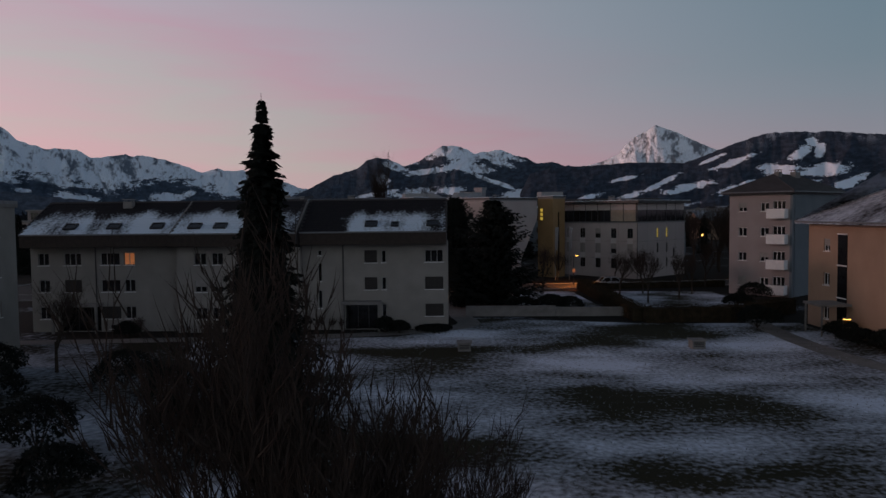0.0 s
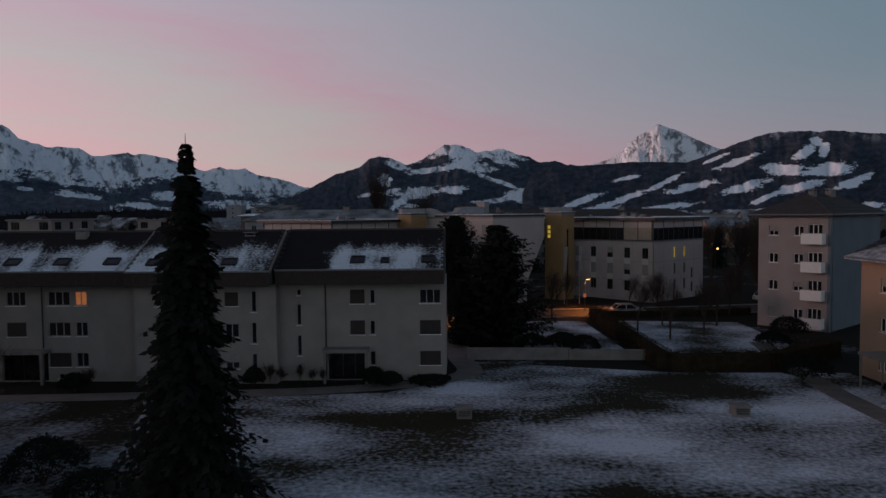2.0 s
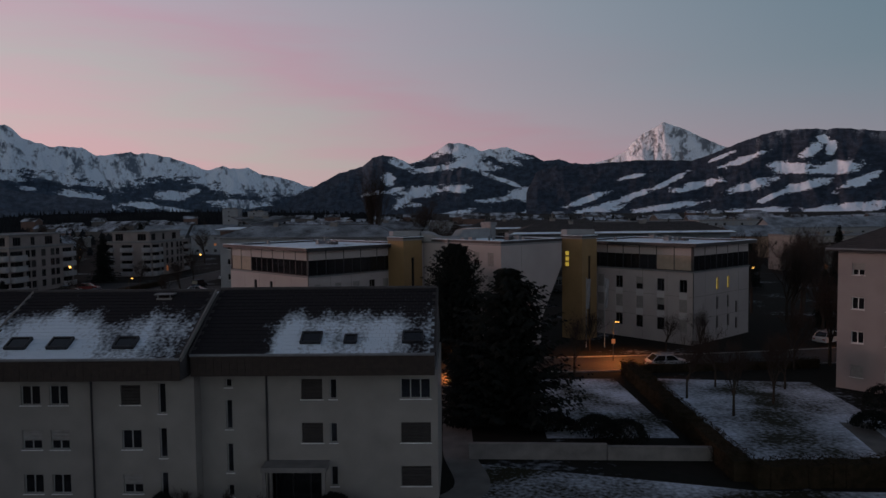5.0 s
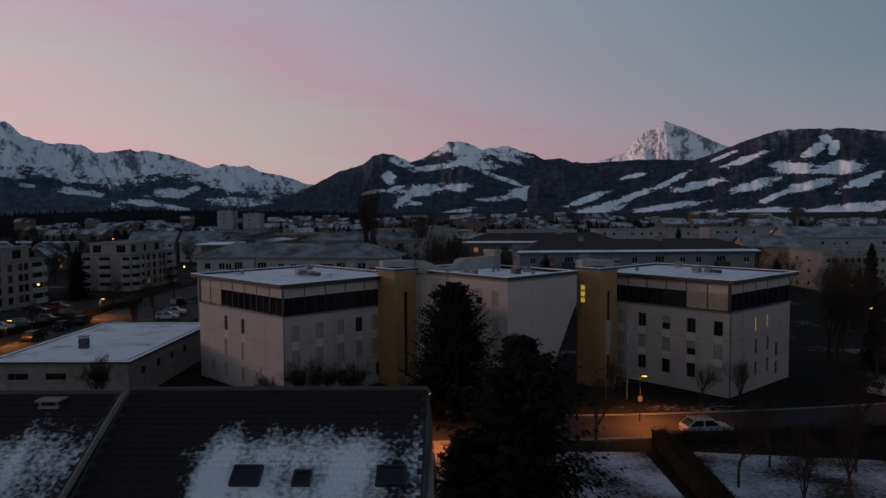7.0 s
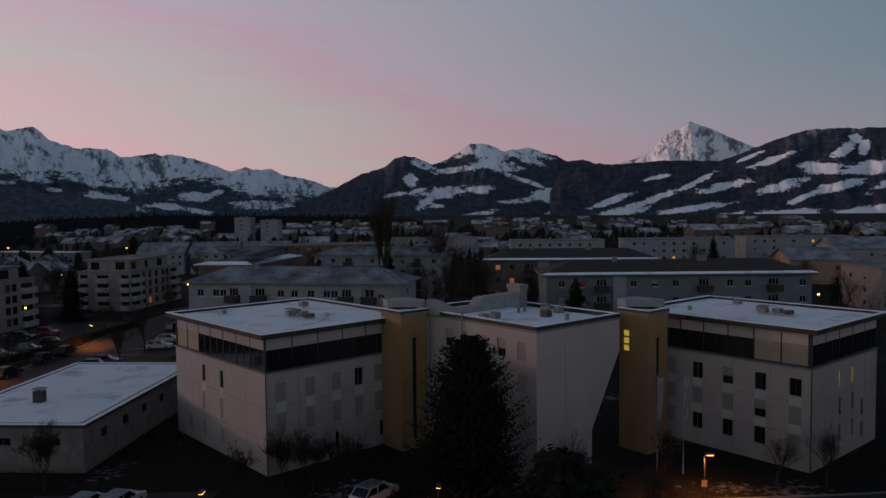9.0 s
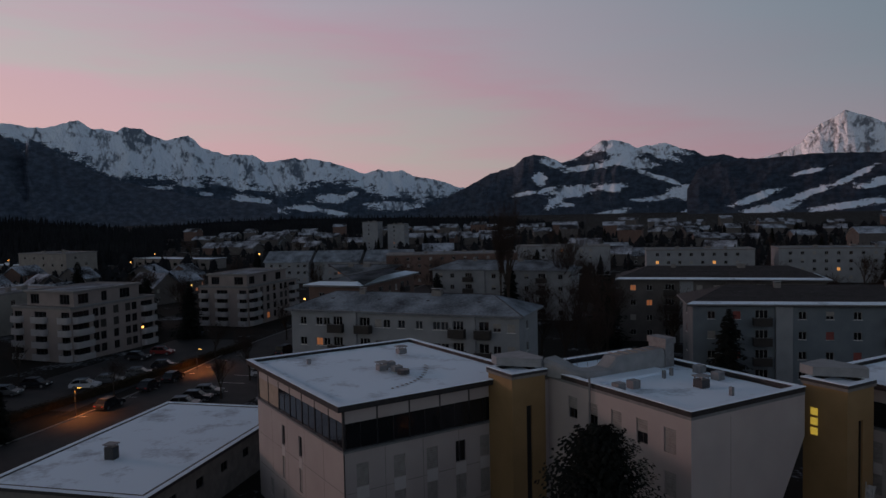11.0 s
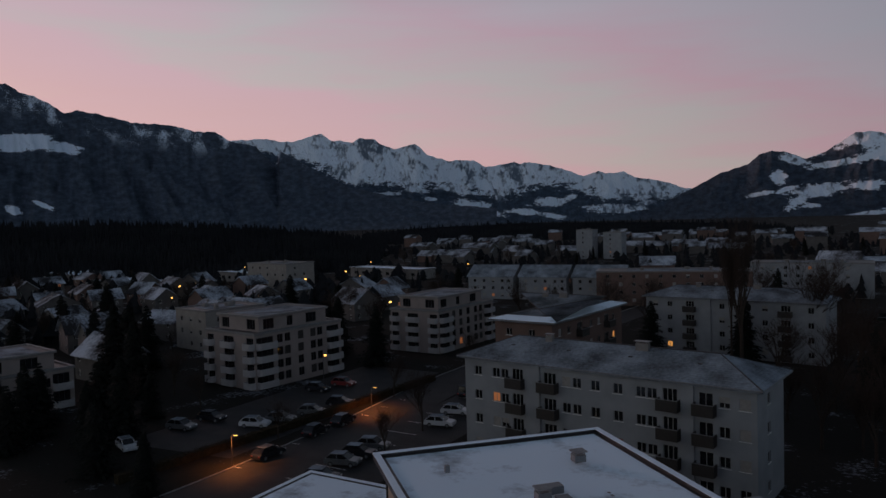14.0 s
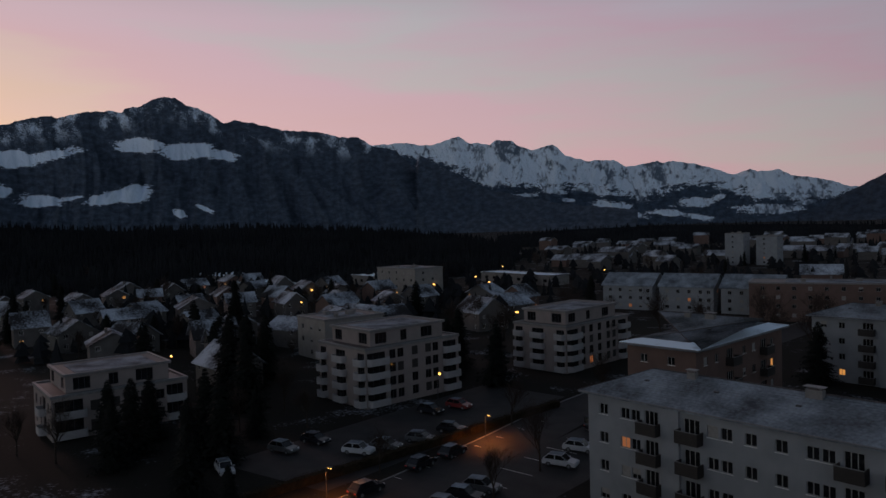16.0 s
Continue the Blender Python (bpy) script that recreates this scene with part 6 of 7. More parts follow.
for k, (x, y, s) in enumerate(((-9.5, 240, 2.8), (-3.8, 205, 2.0), (-1, 222, 2.2), (2, 196, 1.9), (-4.5, 186, 1.7), (1, 182, 1.6), (-52, 172, 1.1), (-50.5, 161, 0.9), (-62, 206, 1.2), (-50, 205, 1.4), (-90, 167, 0.9), (-97, 160, 1.0), (-101, 171, 1.1), (-112, 135, 1.0), (-104, 137, 1.2), (-66.3, 186, 0.9), (-67, 160, 0.8))):
    plant("bare_tree", x, y, bare_m[k % 3], "russet leafless tree between the houses", s, 31 * k, "bare trees", ("bark", "twig_red"), ("trunk", "crown"))
for k, (x, y, s) in enumerate(((18.5, 176.0, 1.15), (-86, 150.5, 1.15), (-94.0, 153, 1.1), (-88, 147, 0.9), (-79.5, 142, 0.8), (-84, 206, 1.2), (-100, 214, 1.25), (-97, 208, 1.0), (-76.5, 140.5, 0.9), (-122, 178, 1.4), (-118, 172, 1.5), (-126, 185, 1.3), (-133, 178, 1.2), (-66, 139, 0.7), (-104, 150, 0.95), (-99, 145, 1.05), (-108.5, 146, 0.9), (-95, 140.5, 0.9), (-92.5, 160, 0.7), (-107, 168, 1.3), (-110.5, 170, 1.1), (-38, 238, 1.1), (-20, 236, 1.3), (2.0, 208, 1.4), (-95, 205, 1.2), (-140, 190, 1.1), (-112, 205, 1.2), (-168, 205, 1.5), (-174, 209, 1.3), (-180, 200, 1.2))):
    plant("spruce", x, y, small_spruce[k % 3], "dark spruce between the buildings", s, 53 * k, "town spruces", wide=1.3)
rng = random.Random(52)
for k, (x, y) in enumerate(((-57, 236), (-66, 250), (-54, 262), (-70, 272), (-46, 268), (-30, 262), (-12, 266), (-50, 284), (-68, 296), (-34, 290), (-2, 250), (-8, 200), (-13, 212), (0, 190), (-1, 234), (-78, 240), (-105, 236), (-112, 246), (-99, 255), (-120, 232), (-82, 268), (-110, 274), (-130, 254), (12, 200), (26, 198), (44, 204), (8, 240), (30, 246), (50, 240), (20, 270), (46, 276), (-4, 290), (66, 262), (-28, 310))):
    plant("bare_tree", x + rng.uniform(-2, 2), y + rng.uniform(-3, 3), bare_m[k % 3], "dense dark leafless tree between the blocks", rng.uniform(1.2, 1.8), 67 * k, "bare trees", ("bark", "twig_red"), ("trunk", "crown"), wide=1.15)
rng = random.Random(15)
for k in range(34):
    x, y = rng.uniform(46, 120), rng.uniform(116, 262)
    if x < 62 and 170 < y < 192 or 84 < x and 205 < y < 235 or x > 88 and y > 262 or abs(y - (113 + (x - 42) * 0.35)) < 7:
        continue
    if k % 4:
        plant("bare_tree", x, y, bare_m[k % 3], "dark leafless tree beside the street", rng.uniform(0.9, 1.6), 41 * k, "bare trees", ("bark", "twig"), ("trunk", "crown"))
    else:
        plant("spruce", x, y, small_spruce[k % 3], "dark spruce beside the street", rng.uniform(0.8, 1.3), 53 * k, "town spruces")
rng = random.Random(6)
for k in range(70):
    x, y = rng.uniform(-300, -108), rng.uniform(150, 300)
    if any(math.hypot(x - a - 5, y - b - 4) < 8.5 for a, b in spots) or (-130 < x and (136 < y < 168 or y > 215)) or (-112 < x and 175 < y < 210):
        continue
    if k % 3:
        plant("bare_tree", x, y, bare_m[k % 3], "dark leafless garden tree", rng.uniform(0.7, 1.3), 41 * k, "bare trees", ("bark", "twig"), ("trunk", "crown"))
    else:
        plant("spruce", x, y, small_spruce[k % 3], "dark spruce between the houses", rng.uniform(0.6, 1.2), 53 * k, "town spruces", wide=1.4)
rng = random.Random(5)
for k in range(95):
    b, r = rng.uniform(-66, 33), rng.uniform(190, 620)
    x, y = r * math.sin(radians(b)), 60 + r * math.cos(radians(b))
    if y < 250 and x > -135:
        continue
    if rng.random() < 0.5:
        plant("spruce", x, y, small_spruce[k % 3], "dark spruce in the town", rng.uniform(0.7, 1.4), 53 * k, "town spruces")
    else:
        plant("bare_tree", x, y, bare_m[k % 3], "leafless tree in the town", rng.uniform(0.9, 1.7), 41 * k, "bare trees", ("bark", "twig_red"), ("trunk", "crown"))


def hedge(line, w, h, label, seed, dens=260):
    """A clipped hedge: a dense core of stems hidden under many small leaves."""
    rng = random.Random(seed)
    e = thing("hedge", pose(*line[0], 0), label, "hedge")
    for (x0, y0), (x1, y1) in zip(line, line[1:]):
        ln, a = math.hypot(x1 - x0, y1 - y0), math.degrees(math.atan2(y1 - y0, x1 - x0))
        m = pose(x0 - line[0][0], y0 - line[0][1], 0, 0, 0, a)
        bm = bmesh.new()
        n = int(ln / 0.8) + 1
        for k in range(n):
            box(bm, ln * k / n, ln * (k + 1) / n - 0.02, -w / 2 + 0.12 + rng.uniform(0, 0.1), w / 2 - 0.12 - rng.uniform(0, 0.1), 0, h - 0.14 - rng.uniform(0, 0.15))
        part("core", bm, M["hedge"], e, m=m)
        v, f = [], []
        for k in range(int(ln * dens)):
            side = rng.random()
            u = rng.uniform(0, ln)
            p = Vector((u, rng.uniform(-w / 2, w / 2), h + rng.uniform(-0.15, 0.08))) if side < 0.4 else Vector((u, math.copysign(w / 2, rng.random() - 0.5) + rng.uniform(-0.1, 0.06), rng.uniform(0.03, h)))
            d1 = Vector((rng.uniform(-1, 1), rng.uniform(-1, 1), rng.uniform(-1, 1))) * 0.11
            d2 = Vector((rng.uniform(-1, 1), rng.uniform(-1, 1), rng.uniform(-1, 1))) * 0.11
            b = len(v)
            v.extend((tuple(p), tuple(p + d1), tuple(p + d2)))
            f.append((b, b + 1, b + 2))
        part("foliage", raw("foliage", v, f, M["hedge"]), None, e, m=m)


hedge([(19.6, 105), (19.9, 76)], 1.5, 1.5, "clipped brown-leaved hedge beside the snowy garden", 1)
hedge([(20.3, 75.4), (28.5, 75.6), (37, 81)], 1.5, 1.6, "clipped hedge closing the lawn", 2)
hedge([(21, 105.6), (40, 107.5)], 0.9, 1.0, "low hedge along the street", 3, 160)
hedge([(-72.5, 140), (-69.5, 165), (-66.6, 199)], 1.2, 1.2, "long low hedge between street and car park", 4, 110)
hedge([(-50, 114.6), (-33, 115.2)], 1.0, 1.1, "low hedge before the snowy hall", 5, 110)


def bush(x, y, r, h, seed, label="round dark evergreen bush"):
    rng = random.Random(seed)
    e = thing("bush", pose(x, y, 0), label, "bush", "bushes")
    v, f = [], []
    for k in range(2600):
        a, s = rng.uniform(0, 2 * math.pi), rng.uniform(-0.2, 1)
        q = math.sqrt(max(0, 1 - s * s)) * r * rng.uniform(0.75, 1.08) * (1 + 0.18 * math.sin(3 * a + seed))
        p = Vector((q * math.cos(a), q * math.sin(a), max(0.02, h * (0.45 + 0.55 * s * rng.uniform(0.85, 1.05)))))
        d1, d2 = [Vector((rng.uniform(-1, 1), rng.uniform(-1, 1), rng.uniform(-1, 1))) * 0.17 for _ in range(2)]
        b = len(v)
        v.extend((tuple(p), tuple(p + d1), tuple(p + d2)))
        f.append((b, b + 1, b + 2))
    part("foliage", raw("foliage", v, f, M["needle"]), None, e)
    bm = bmesh.new()
    for k in range(5):
        rod(bm, (0, 0, 0), (0.5 * r * math.cos(k * 1.3), 0.5 * r * math.sin(k * 1.3), h * 0.7), 0.05, 0.02, 4)
    part("stem", bm, M["bark"], e)


for k, (x, y, r, h) in enumerate(((-4.3, 70.6, 0.8, 1.4), (-3.0, 70.3, 0.8, 1.1), (-13.6, 70.4, 0.7, 1.5), (29.5, 71.5, 1.8, 2.0), (12.5, 84.0, 1.6, 1.8), (14.3, 83.4, 1.7, 1.6), (34.0, 65.5, 1.3, 1.5), (33.6, 62.5, 1.4, 1.3), (34.2, 59.0, 1.5, 1.8), (9.8, 86.0, 1.4, 1.3), (-22, 40, 1.6, 2.4), (-17, 38, 1.6, 2.6), (-20, 33.5, 1.8, 2.4), (-13.5, 33, 1.5, 2.0), (-27, 69, 1.0, 1.4), (-38, 66, 1.2, 1.8), (37, 90.5, 1.8, 2.2), (33.5, 86, 1.5, 1.4), (0.2, 71.4, 1.5, 0.5), (-14, 46, 1.7, 2.2), (-18.5, 50, 1.8, 2.4), (-24, 45, 2.0, 2.8), (-11.5, 40.5, 1.5, 1.8), (-28, 52, 1.9, 2.5), (-31, 46, 2.0, 2.6), (-15.5, 29, 1.8, 2.2))):
    bush(x, y, r, h, k)


# ---- small things on the lawn, lamps, cars ----
lw = thing("low_wall", pose(3.2, 80.2, 0, 0, 0, -2), "low weathered concrete garden wall", "wall")
for k, (a, b, h) in enumerate(((0, 9.2, 1.0), (9.25, 16.2, 0.85))):
    bm = bmesh.new()
    box(bm, a, b, 0, 0.3, 0, h)
    part("wall_panel", bm, M["concrete"], lw)
    bm = bmesh.new()
    box(bm, a - 0.02, b + 0.02, -0.04, 0.34, h + 0.003, h + 0.07)
    part("coping", bm, M["concrete"], lw)


def vent_box(x, y):
    e = thing("vent_shaft", pose(x, y, 0), "squat concrete vent shaft standing on the lawn", "vent", "lawn vents")
    bm = bmesh.new()
    box(bm, -0.5, 0.5, -0.5, 0.5, 0, 0.62)
    part("shaft", bm, M["concrete"], e)
    bm = bmesh.new()
    for k in range(3):
        box(bm, -0.38, 0.38, -0.55, -0.503, 0.2 + k * 0.13, 0.27 + k * 0.13)
    part("louvre", bm, M["pole"], e)
    bm = bmesh.new()
    box(bm, -0.6, 0.6, -0.6, 0.6, 0.623, 0.72)
    part("lid", bm, M["concrete"], e)


vent_box(2.7, 61.8), vent_box(20.8, 62.0)


def lamp(x, y, h, power=0.0, arm=0.5, turn=0.0, label="slim street lamp with orange light", sign=False, group="street lamps"):
    e = thing("street_lamp", pose(x, y, 0, 0, 0, turn), label, "lamp", group)
    bm = bmesh.new()
    rod(bm, (0, 0, 0), (0, 0, h), 0.07, 0.045, 8)
    part("pole", bm, M["pole"], e)
    bm = bmesh.new()
    rod(bm, (0, 0, h), (arm, 0, h + 0.12), 0.035, 0.03, 6)
    part("arm", bm, M["pole"], e)
    bm = bmesh.new()
    box(bm, arm - 0.3, arm + 0.3, -0.14, 0.14, h + 0.125, h + 0.22)
    part("head", bm, M["pole"], e)
    bm = bmesh.new()
    g = 0.24 if power else 0.14 if y < 260 else 0.3
    box(bm, arm - g, arm + g, -0.12 if power else -g, 0.12 if power else g, h + (0.06 if power else -0.25), h + 0.122)
    part("lens", bm, M["lamp_glow"], e, "glowing amber lens")
    if sign:
        bm = bmesh.new()
        box(bm, -0.2, 0.2, -0.1, -0.075, 1.9, 2.4)
        part("sign", bm, M["lit_dim"], e, "small amber-lit plate")
    if power:
        p = new("lamp_light", bpy.data.lights.new("lamp_light", "SPOT"))
        p.data.energy, p.data.color, p.data.shadow_soft_size = power, (1.0, 0.29, 0.055), 0.12
        p.data.spot_size, p.data.spot_blend = radians(150), 0.6
        p.matrix_world = pose(x, y, 0, 0, 0, turn) @ pose(arm, 0, h + 0.03)


lamp(19.6, 111.6, 4.2, 2800, 0.4, 0, sign=True)
lamp(0.2, 103.4, 4.6, 2200, 0.5, 90)
lamp(-15.0, 102.0, 4.6, 150, 0.5, 90)
lamp(-65.4, 150.5, 3.6, 1500, 0.7, 0)
lamp(-64.9, 178.0, 3.4, 1500, 0.7, 0)
lamp(48.5, 118.0, 5.0, 200, 0.5, 90)
lamp(33.7, 65.0, 1.6, 45, 0.3, 0, "low garden lamp by the apricot house")
for x, y in ((-83.5, 189, ), (-70, 232), (-60, 258), (-140, 172), (-160, 230), (-200, 250), (-120, 262), (-235, 282), (-260, 305), (-205, 322), (-190, 340), (-280, 330), (-150, 300), (-48, 330), (-30, 300), (70, 205), (84, 250), (62, 150), (75, 160), (58, 170), (118, 265), (-20, 380), (40, 400), (-110, 380), (-180, 420), (-250, 430), (-75, 450), (90, 430), (-300, 380), (-230, 350), (-215, 362)):
    lamp(x, y, 5.2, 0, 0.5, 0, "distant street lamp glowing amber", group="far street lamps")


def frost_sheet(w, d):
    me = snow_sheet(w, d, 0.04, 5)
    me.materials.clear()
    me.materials.append(M["roof_thin"])
    return me


def car(x, y, rot, paint, label, van=False):
    e = thing("car", pose(x, y, 0.02, 0, 0, rot), label, "car", "parked cars")
    L, W = 4.2, 1.72
    prof = [(-2.1, 0.32), (2.08, 0.30), (2.12, 0.55), (1.95, 0.78), (1.05, 0.92), (-2.0, 0.95), (-2.13, 0.7)]
    cab = [(1.05, 0.92), (0.35, 1.42), (-1.35, 1.46), (-1.95, 0.95)] if not van else [(1.3, 0.92), (0.75, 1.75), (-1.85, 1.8), (-2.02, 0.95)]
    for nm, pr, wd, mt in (("body", prof, W, paint), ("cabin", cab, W - 0.22, "glass")):
        n = len(pr)
        v = [(a, s * wd / 2 * (0.93 if b > 1.2 else 1), b) for s in (-1, 1) for a, b in pr]
        f = [tuple(range(n)), tuple(range(2 * n - 1, n - 1, -1))] + [(i, (i + 1) % n, n + (i + 1) % n, n + i) for i in range(n)]
        ob = part(nm, raw(nm, v, f, M[mt]), None, e)
        if nm == "cabin":
            top = max(b for a, b in cab)
            x0, x1 = cab[2][0], cab[1][0]
            bm = bmesh.new()
            box(bm, x0 - 0.04, x1 + 0.04, -wd / 2 * 0.94, wd / 2 * 0.94, top + 0.003, top + 0.05)
            for xa, xb in ((cab[0], cab[1]), (cab[3], cab[2])):
                for s in (-1, 1):
                    rod(bm, (xa[0], s * wd * 0.49, xa[1]), (xb[0], s * wd * 0.47, xb[1]), 0.045, 0.045, 4)
            for s in (-1, 1):
                box(bm, -0.55, -0.45, s * wd * 0.485 - 0.02, s * wd * 0.485 + 0.02, 0.93, top)
            part("roof", bm, M[paint], ob)
            part("roof_frost", frost_sheet(x1 - x0, wd * 0.88), None, ob, "frost on the car roof", m=pose(x0, -wd * 0.44, top + 0.054))
    for wx in (-1.3, 1.28):
        for s in (-1, 1):
            bm = bmesh.new()
            rod(bm, (wx, s * (W / 2 - 0.2), 0.31), (wx, s * (W / 2 + 0.012), 0.31), 0.31, 0.31, 14)
            wh = part("wheel", bm, M["rubber"], e)
            bm = bmesh.new()
            rod(bm, (wx, s * (W / 2 + 0.013), 0.31), (wx, s * (W / 2 + 0.03), 0.31), 0.19, 0.17, 10)
            part("rim", bm, M["metal"], wh)
    for s in (-1, 1):
        for px, mt, nm in ((2.08, "frame_white", "headlight"), (-2.13, "tail", "tail_light")):
            bm = bmesh.new()
            box(bm, px - 0.03, px + 0.05, s * 0.62 - 0.16, s * 0.62 + 0.16, 0.6, 0.74)
            part(nm, bm, M[mt], e)
        bm = bmesh.new()
        box(bm, 0.72, 0.92, s * 0.98 - 0.09, s * 0.98 + 0.09, 0.93, 1.06)
        part("side_mirror", bm, M[paint], e)
    return e


kinds = {"w": ("white_paint", "frosty white hatchback parked"), "g": ("grey_paint", "grey hatchback parked with frosted roof"), "d": ("dark_paint", "dark saloon parked with frosted roof"), "r": ("red_paint", "dark red hatchback parked")}
for x, y, r, k, van in ((24.4, 107.6, 8, "w", 0), (-27.0, 110.0, 80, "w", 0), (-24.7, 110.6, 80, "w", 0), (-5.4, 112.9, 60, "w", 0), (-7.2, 108.2, 8, "d", 0), (-63.4, 154.5, 88, "d", 0), (-64.4, 164.5, 95, "d", 0), (-64.2, 170.2, 95, "d", 0), (-74.7, 163.5, 20, "w", 0), (-73.1, 167.0, 20, "g", 0), (-71.5, 172, 20, "g", 0), (-71.0, 178, 20, "d", 0), (-80.6, 184, 5, "d", 0), (-79.0, 189, 5, "r", 0), (-51.0, 175.0, 12, "w", 0), (-52.0, 181.2, 12, "w", 0), (-55.5, 191.9, 80, "d", 1), (-53.2, 156.3, 15, "g", 0), (-53.4, 159.6, 15, "d", 0), (-53.6, 162.8, 15, "g", 0), (-82.6, 148.6, -20, "w", 0), (-63.5, 129, 85, "w", 1), (-52, 151, 15, "d", 0), (-83.5, 158, 10, "g", 0), (-83, 163, 10, "d", 0), (48, 121, 30, "w", 0), (52, 124, 30, "g", 0), (57, 127, 30, "d", 0), (-56, 212, 80, "w", 0), (-57, 222, 85, "g", 0)):
    car(x, y, r, *kinds[k], van)
for k in range(2):
    fp = thing("flagpole", pose(18.0 + 2.2 * k, 119.3, 0), "white flagpole with a limp flag", "flagpole", "flagpoles")
    bm = bmesh.new()
    rod(bm, (0, 0, 0), (0, 0, 8.5), 0.06, 0.04, 8)
    part("pole", bm, M["frame_grey"], fp)
    v = [(0.06 + 0.5 * (j / 3) * (1 - 0.4 * i / 12), 0.12 * math.sin(i * 0.8 + j * 2), 8.3 - i * 0.3) for i in range(13) for j in range(4)]
    part("flag", raw("flag", v, [(4 * i + j, 4 * i + j + 1, 4 * i + j + 5, 4 * i + j + 4) for i in range(12) for j in range(3)], M["flag"]), None, fp, "limp white flag")


# ---- wooded hill behind the village ----
def wood(name, crest, near, far, count, seed, label):
    """A low hill and, as one mass, the firs that cover it."""
    xs, ys = [c[0] for c in crest], [c[1] for c in crest]

    def rise(b, s):
        return max(0.0, (far * math.tan(radians(float(np.interp(b, xs, ys)))) + 22) * min(1.0, s) ** 1.1)
    v, f = [], []
    nb, nr = 90, 14
    for i in range(nb + 1):
        b = xs[0] + (xs[-1] - xs[0]) * i / nb
        for j in range(nr + 1):
            s = j / nr
            r = near + (far - near) * s
            v.append((r * math.sin(radians(b)), 60 + r * math.cos(radians(b)), rise(b, s) - 0.5 + 0.6 * s))
    for i in range(nb):
        for j in range(nr):
            a = i * (nr + 1) + j
            f.append((a, a + 1, a + nr + 2, a + nr + 1))
    tagged(new(name, raw(name, v, f, M["far_fir"])), label, "hill", kind="structure")
    rng = random.Random(seed)
    v, f = [], []
    for k in range(count):
        b, s = rng.uniform(xs[0], xs[-1]), rng.random() ** 0.8
        r = near + (far - near) * s
        x, y, z, h = r * math.sin(radians(b)), 60 + r * math.cos(radians(b)), rise(b, s) - 1, rng.uniform(5, 9)
        for t in range(3):
            q, z0, z1 = h * 0.2 * (1 - 0.26 * t), z + h * (0.1 + 0.26 * t), z + h * (0.52 + 0.24 * t)
            o = rng.uniform(0, 6)
            k0 = len(v)
            v.extend((x + q * math.cos(o + i * 1.2566) * rng.uniform(0.7, 1.2), y + q * math.sin(o + i * 1.2566) * rng.uniform(0.7, 1.2), z0) for i in range(5))
            v.append((x, y, z1))
            f.extend((k0 + i, k0 + (i + 1) % 5, k0 + 5) for i in range(5))
    tagged(new("far_wood", raw("far_wood", v, f, M["far_fir"])), "dense dark fir wood on the hill", "wood", kind="stuff")


wood("hill_wooded", [(-100, 1.3), (-85, 1.5), (-72.9, 1.6), (-67.8, 1.1), (-62, 0.8), (-54, 0.8), (-45, 0.3), (-38.4, -0.4), (-33.6, -1.3)], 430, 720, 9000, 3, "dark wooded hill behind the village")
wood("hill_wooded_far", [(-36, -0.6), (-30, -0.25), (-24, -0.15), (-16, -0.25), (-8, -0.5), (-2, -1.2)], 900, 1150, 1800, 4, "low dark wooded rise beyond the town")


rng = random.Random(21)
v, f = [], []
for k in range(2600):
    b, r = rng.uniform(-62, 36), rng.uniform(200, 900)
    x, y = r * math.sin(radians(b)), 60 + r * math.cos(radians(b))
    if (y < 330 and -135 < x < 130) or (-64 < x < -52):
        continue
    h, fir = rng.uniform(4, 9), rng.random() < 0.4
    for t in range(3):
        q, z0, z1, o = h * (0.24 * (1 - 0.26 * t) if fir else (0.34, 0.42, 0.30)[t]), h * (0.05 + 0.26 * t), h * ((0.52 + 0.24 * t) if fir else (0.6, 0.8, 0.92)[t]), rng.uniform(0, 6)
        k0 = len(v)
        v.extend((x + q * math.cos(o + i * 1.2566) * rng.uniform(0.6, 1.3), y + q * math.sin(o + i * 1.2566) * rng.uniform(0.6, 1.3), z0) for i in range(5))
        v.append((x, y, z1))
        f.extend((k0 + i, k0 + (i + 1) % 5, k0 + 5) for i in range(5))
tagged(new("far_trees", raw("far_trees", v, f, M["far_fir"])), "dark garden trees among the far houses", "trees", kind="stuff")


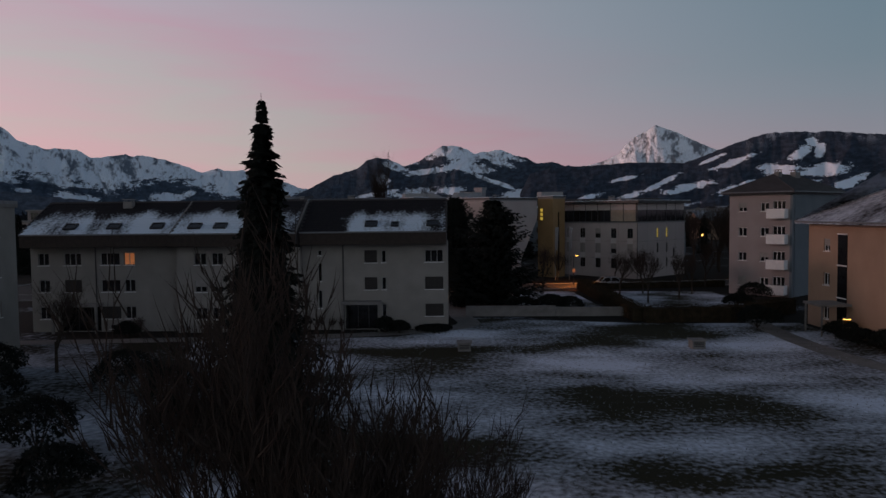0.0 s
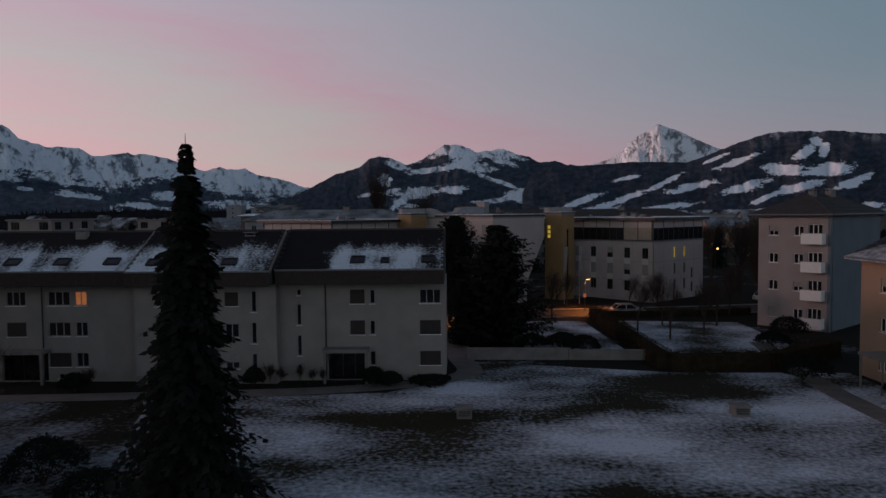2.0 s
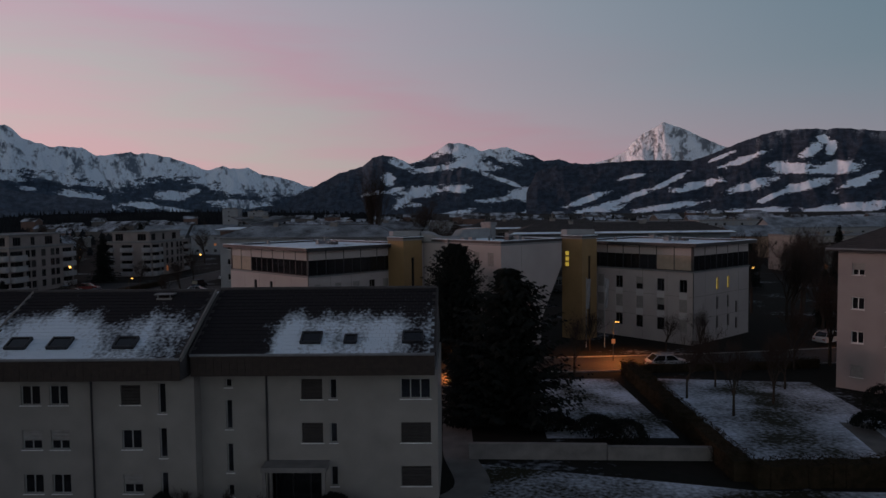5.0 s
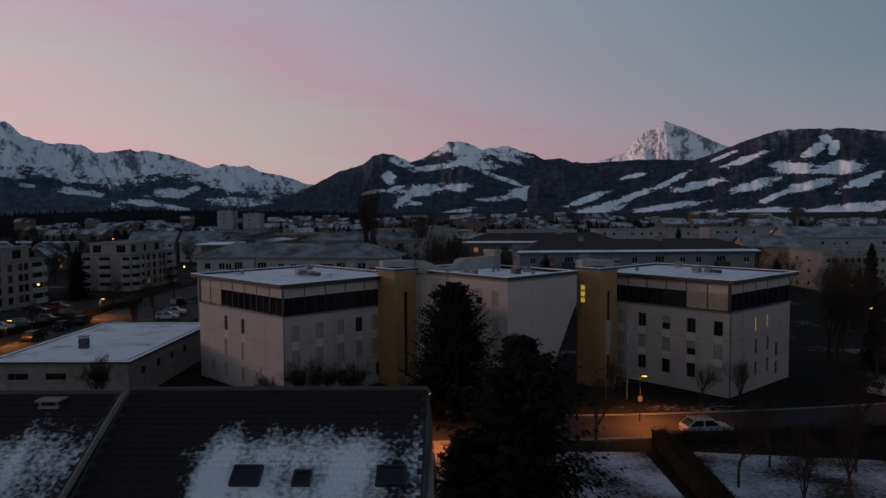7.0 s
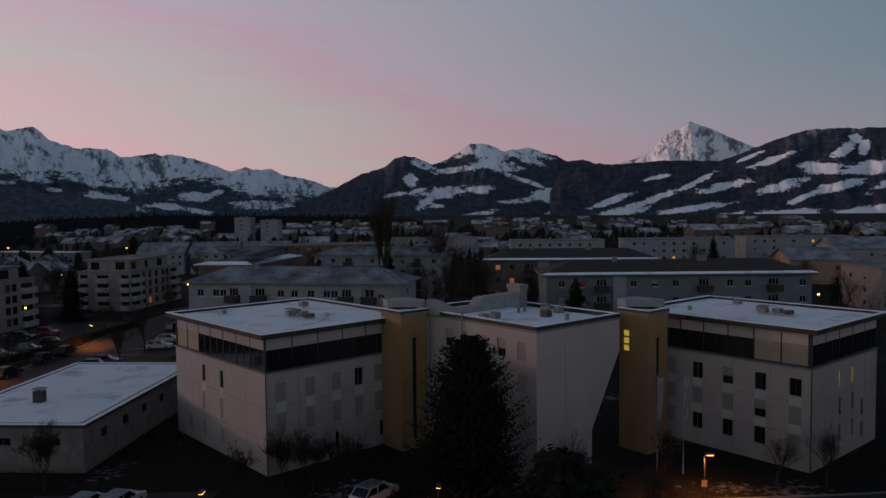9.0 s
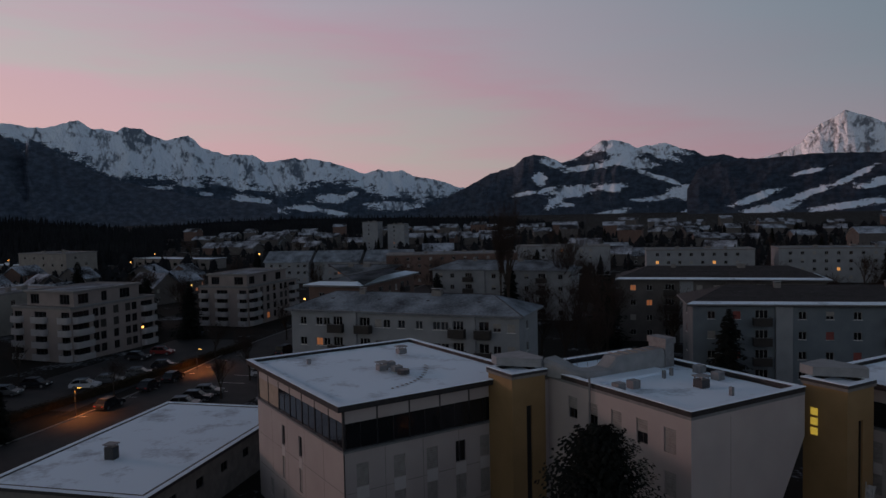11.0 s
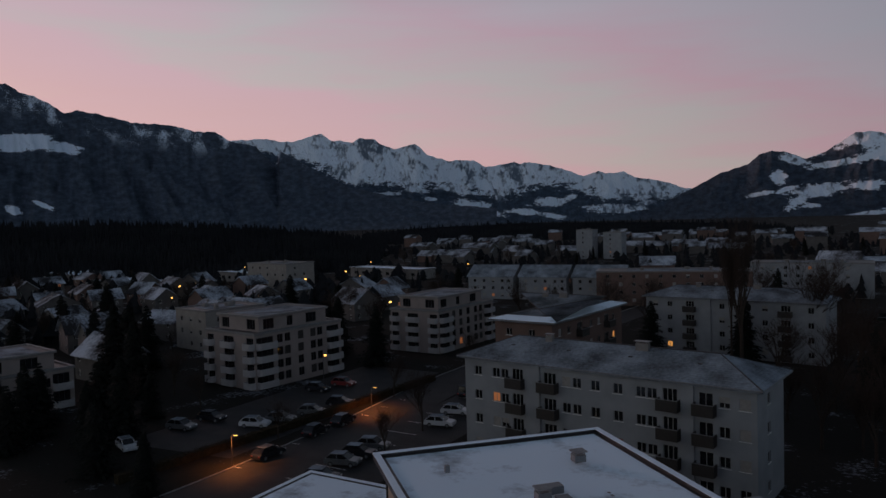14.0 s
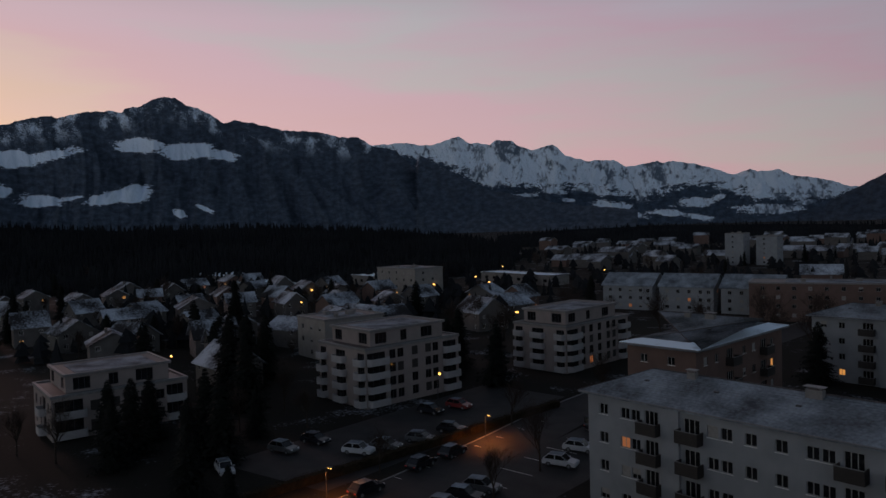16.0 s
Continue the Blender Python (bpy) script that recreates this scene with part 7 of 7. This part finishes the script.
# ---- grass on the lawn, roof tiles ----
rng = random.Random(8)
for nm, mt, cnt, lab in (("grass", "grass", 12000, "short withered winter grass on the lawn"), ("frosted_grass", "frost", 5000, "frosted grass tips on the lawn")):
    v, f = [], []
    while len(f) < cnt:
        x, y = rng.uniform(-13, 34), 14 + 58 * rng.random() ** 1.3
        if nm == "frosted_grass" and noise.noise(Vector((x * 0.13, y * 0.13, 4.0))) + 0.3 * noise.noise(Vector((x * 0.6, y * 0.6, 1.0))) < 0.02:
            continue
        a, h, w = rng.uniform(0, 6.28), rng.uniform(0.04, 0.11), rng.uniform(0.012, 0.03)
        b = len(v)
        v.extend(((x - w * math.cos(a), y - w * math.sin(a), 0.001), (x + w * math.cos(a), y + w * math.sin(a), 0.001), (x + rng.uniform(-0.1, 0.1), y + rng.uniform(-0.1, 0.1), h)))
        f.append((b, b + 1, b + 2))
    tagged(new(nm, raw(nm, v, f, M[mt])), lab, "grass", kind="stuff")

for name, x0, x1, dy in (("roof_left", 0.0, 13.9, 0.0), ("roof_middle", 14.1, 25.2, -1.0), ("roof_right", 25.4, 38.6, 0.0)):
    (ye, ze), (yr, zr) = (dy - 1.65, 9.07), (dy * 0.6 + 3.85, 12.0)
    a, ln = math.atan2(zr - ze, yr - ye), math.hypot(zr - ze, yr - ye)
    tw, th = 0.36, 0.34
    cols, rows = int((x1 - x0) / tw), int(ln / th)
    bm = bmesh.new()
    box(bm, 0.006, tw - 0.006, 0, th * 1.15, 0.0, 0.028)
    for w in bm.verts:
        if w.co.y < 0.01:
            w.co.z += 0.035
    tile_me = mesh_of("roof_tile", bm)
    tile_me.materials.append(M["tile"])
    v, f = [], []
    src = [tuple(w.co) for w in tile_me.vertices]
    pol = [tuple(p.vertices) for p in tile_me.polygons]
    roof = bpy.data.objects[name]
    singles = 0
    for r in range(rows):
        for c in range(cols):
            x = x0 + c * tw + (tw / 2 if r % 2 else 0)
            if x + tw > x1 + 0.1:
                continue
            m = pose(x, ye + r * th * math.cos(a), ze + r * th * math.sin(a) + 0.02, math.degrees(a) + rng.uniform(-1.0, 1.0))
            if name == "roof_right" and c >= cols - 23 and r < 13 and singles < 300:
                part("roof_tile", tile_me, None, roof, m=m)
                singles += 1
            else:
                b = len(v)
                v.extend(tuple(m @ Vector(p)) for p in src)
                f.extend(tuple(b + i for i in p) for p in pol)
    ob = part("roof_tiles", raw("roof_tiles", v, f, M["tile"]), None, roof, "dark tiles under patchy snow")
    ob["kind"] = "stuff"
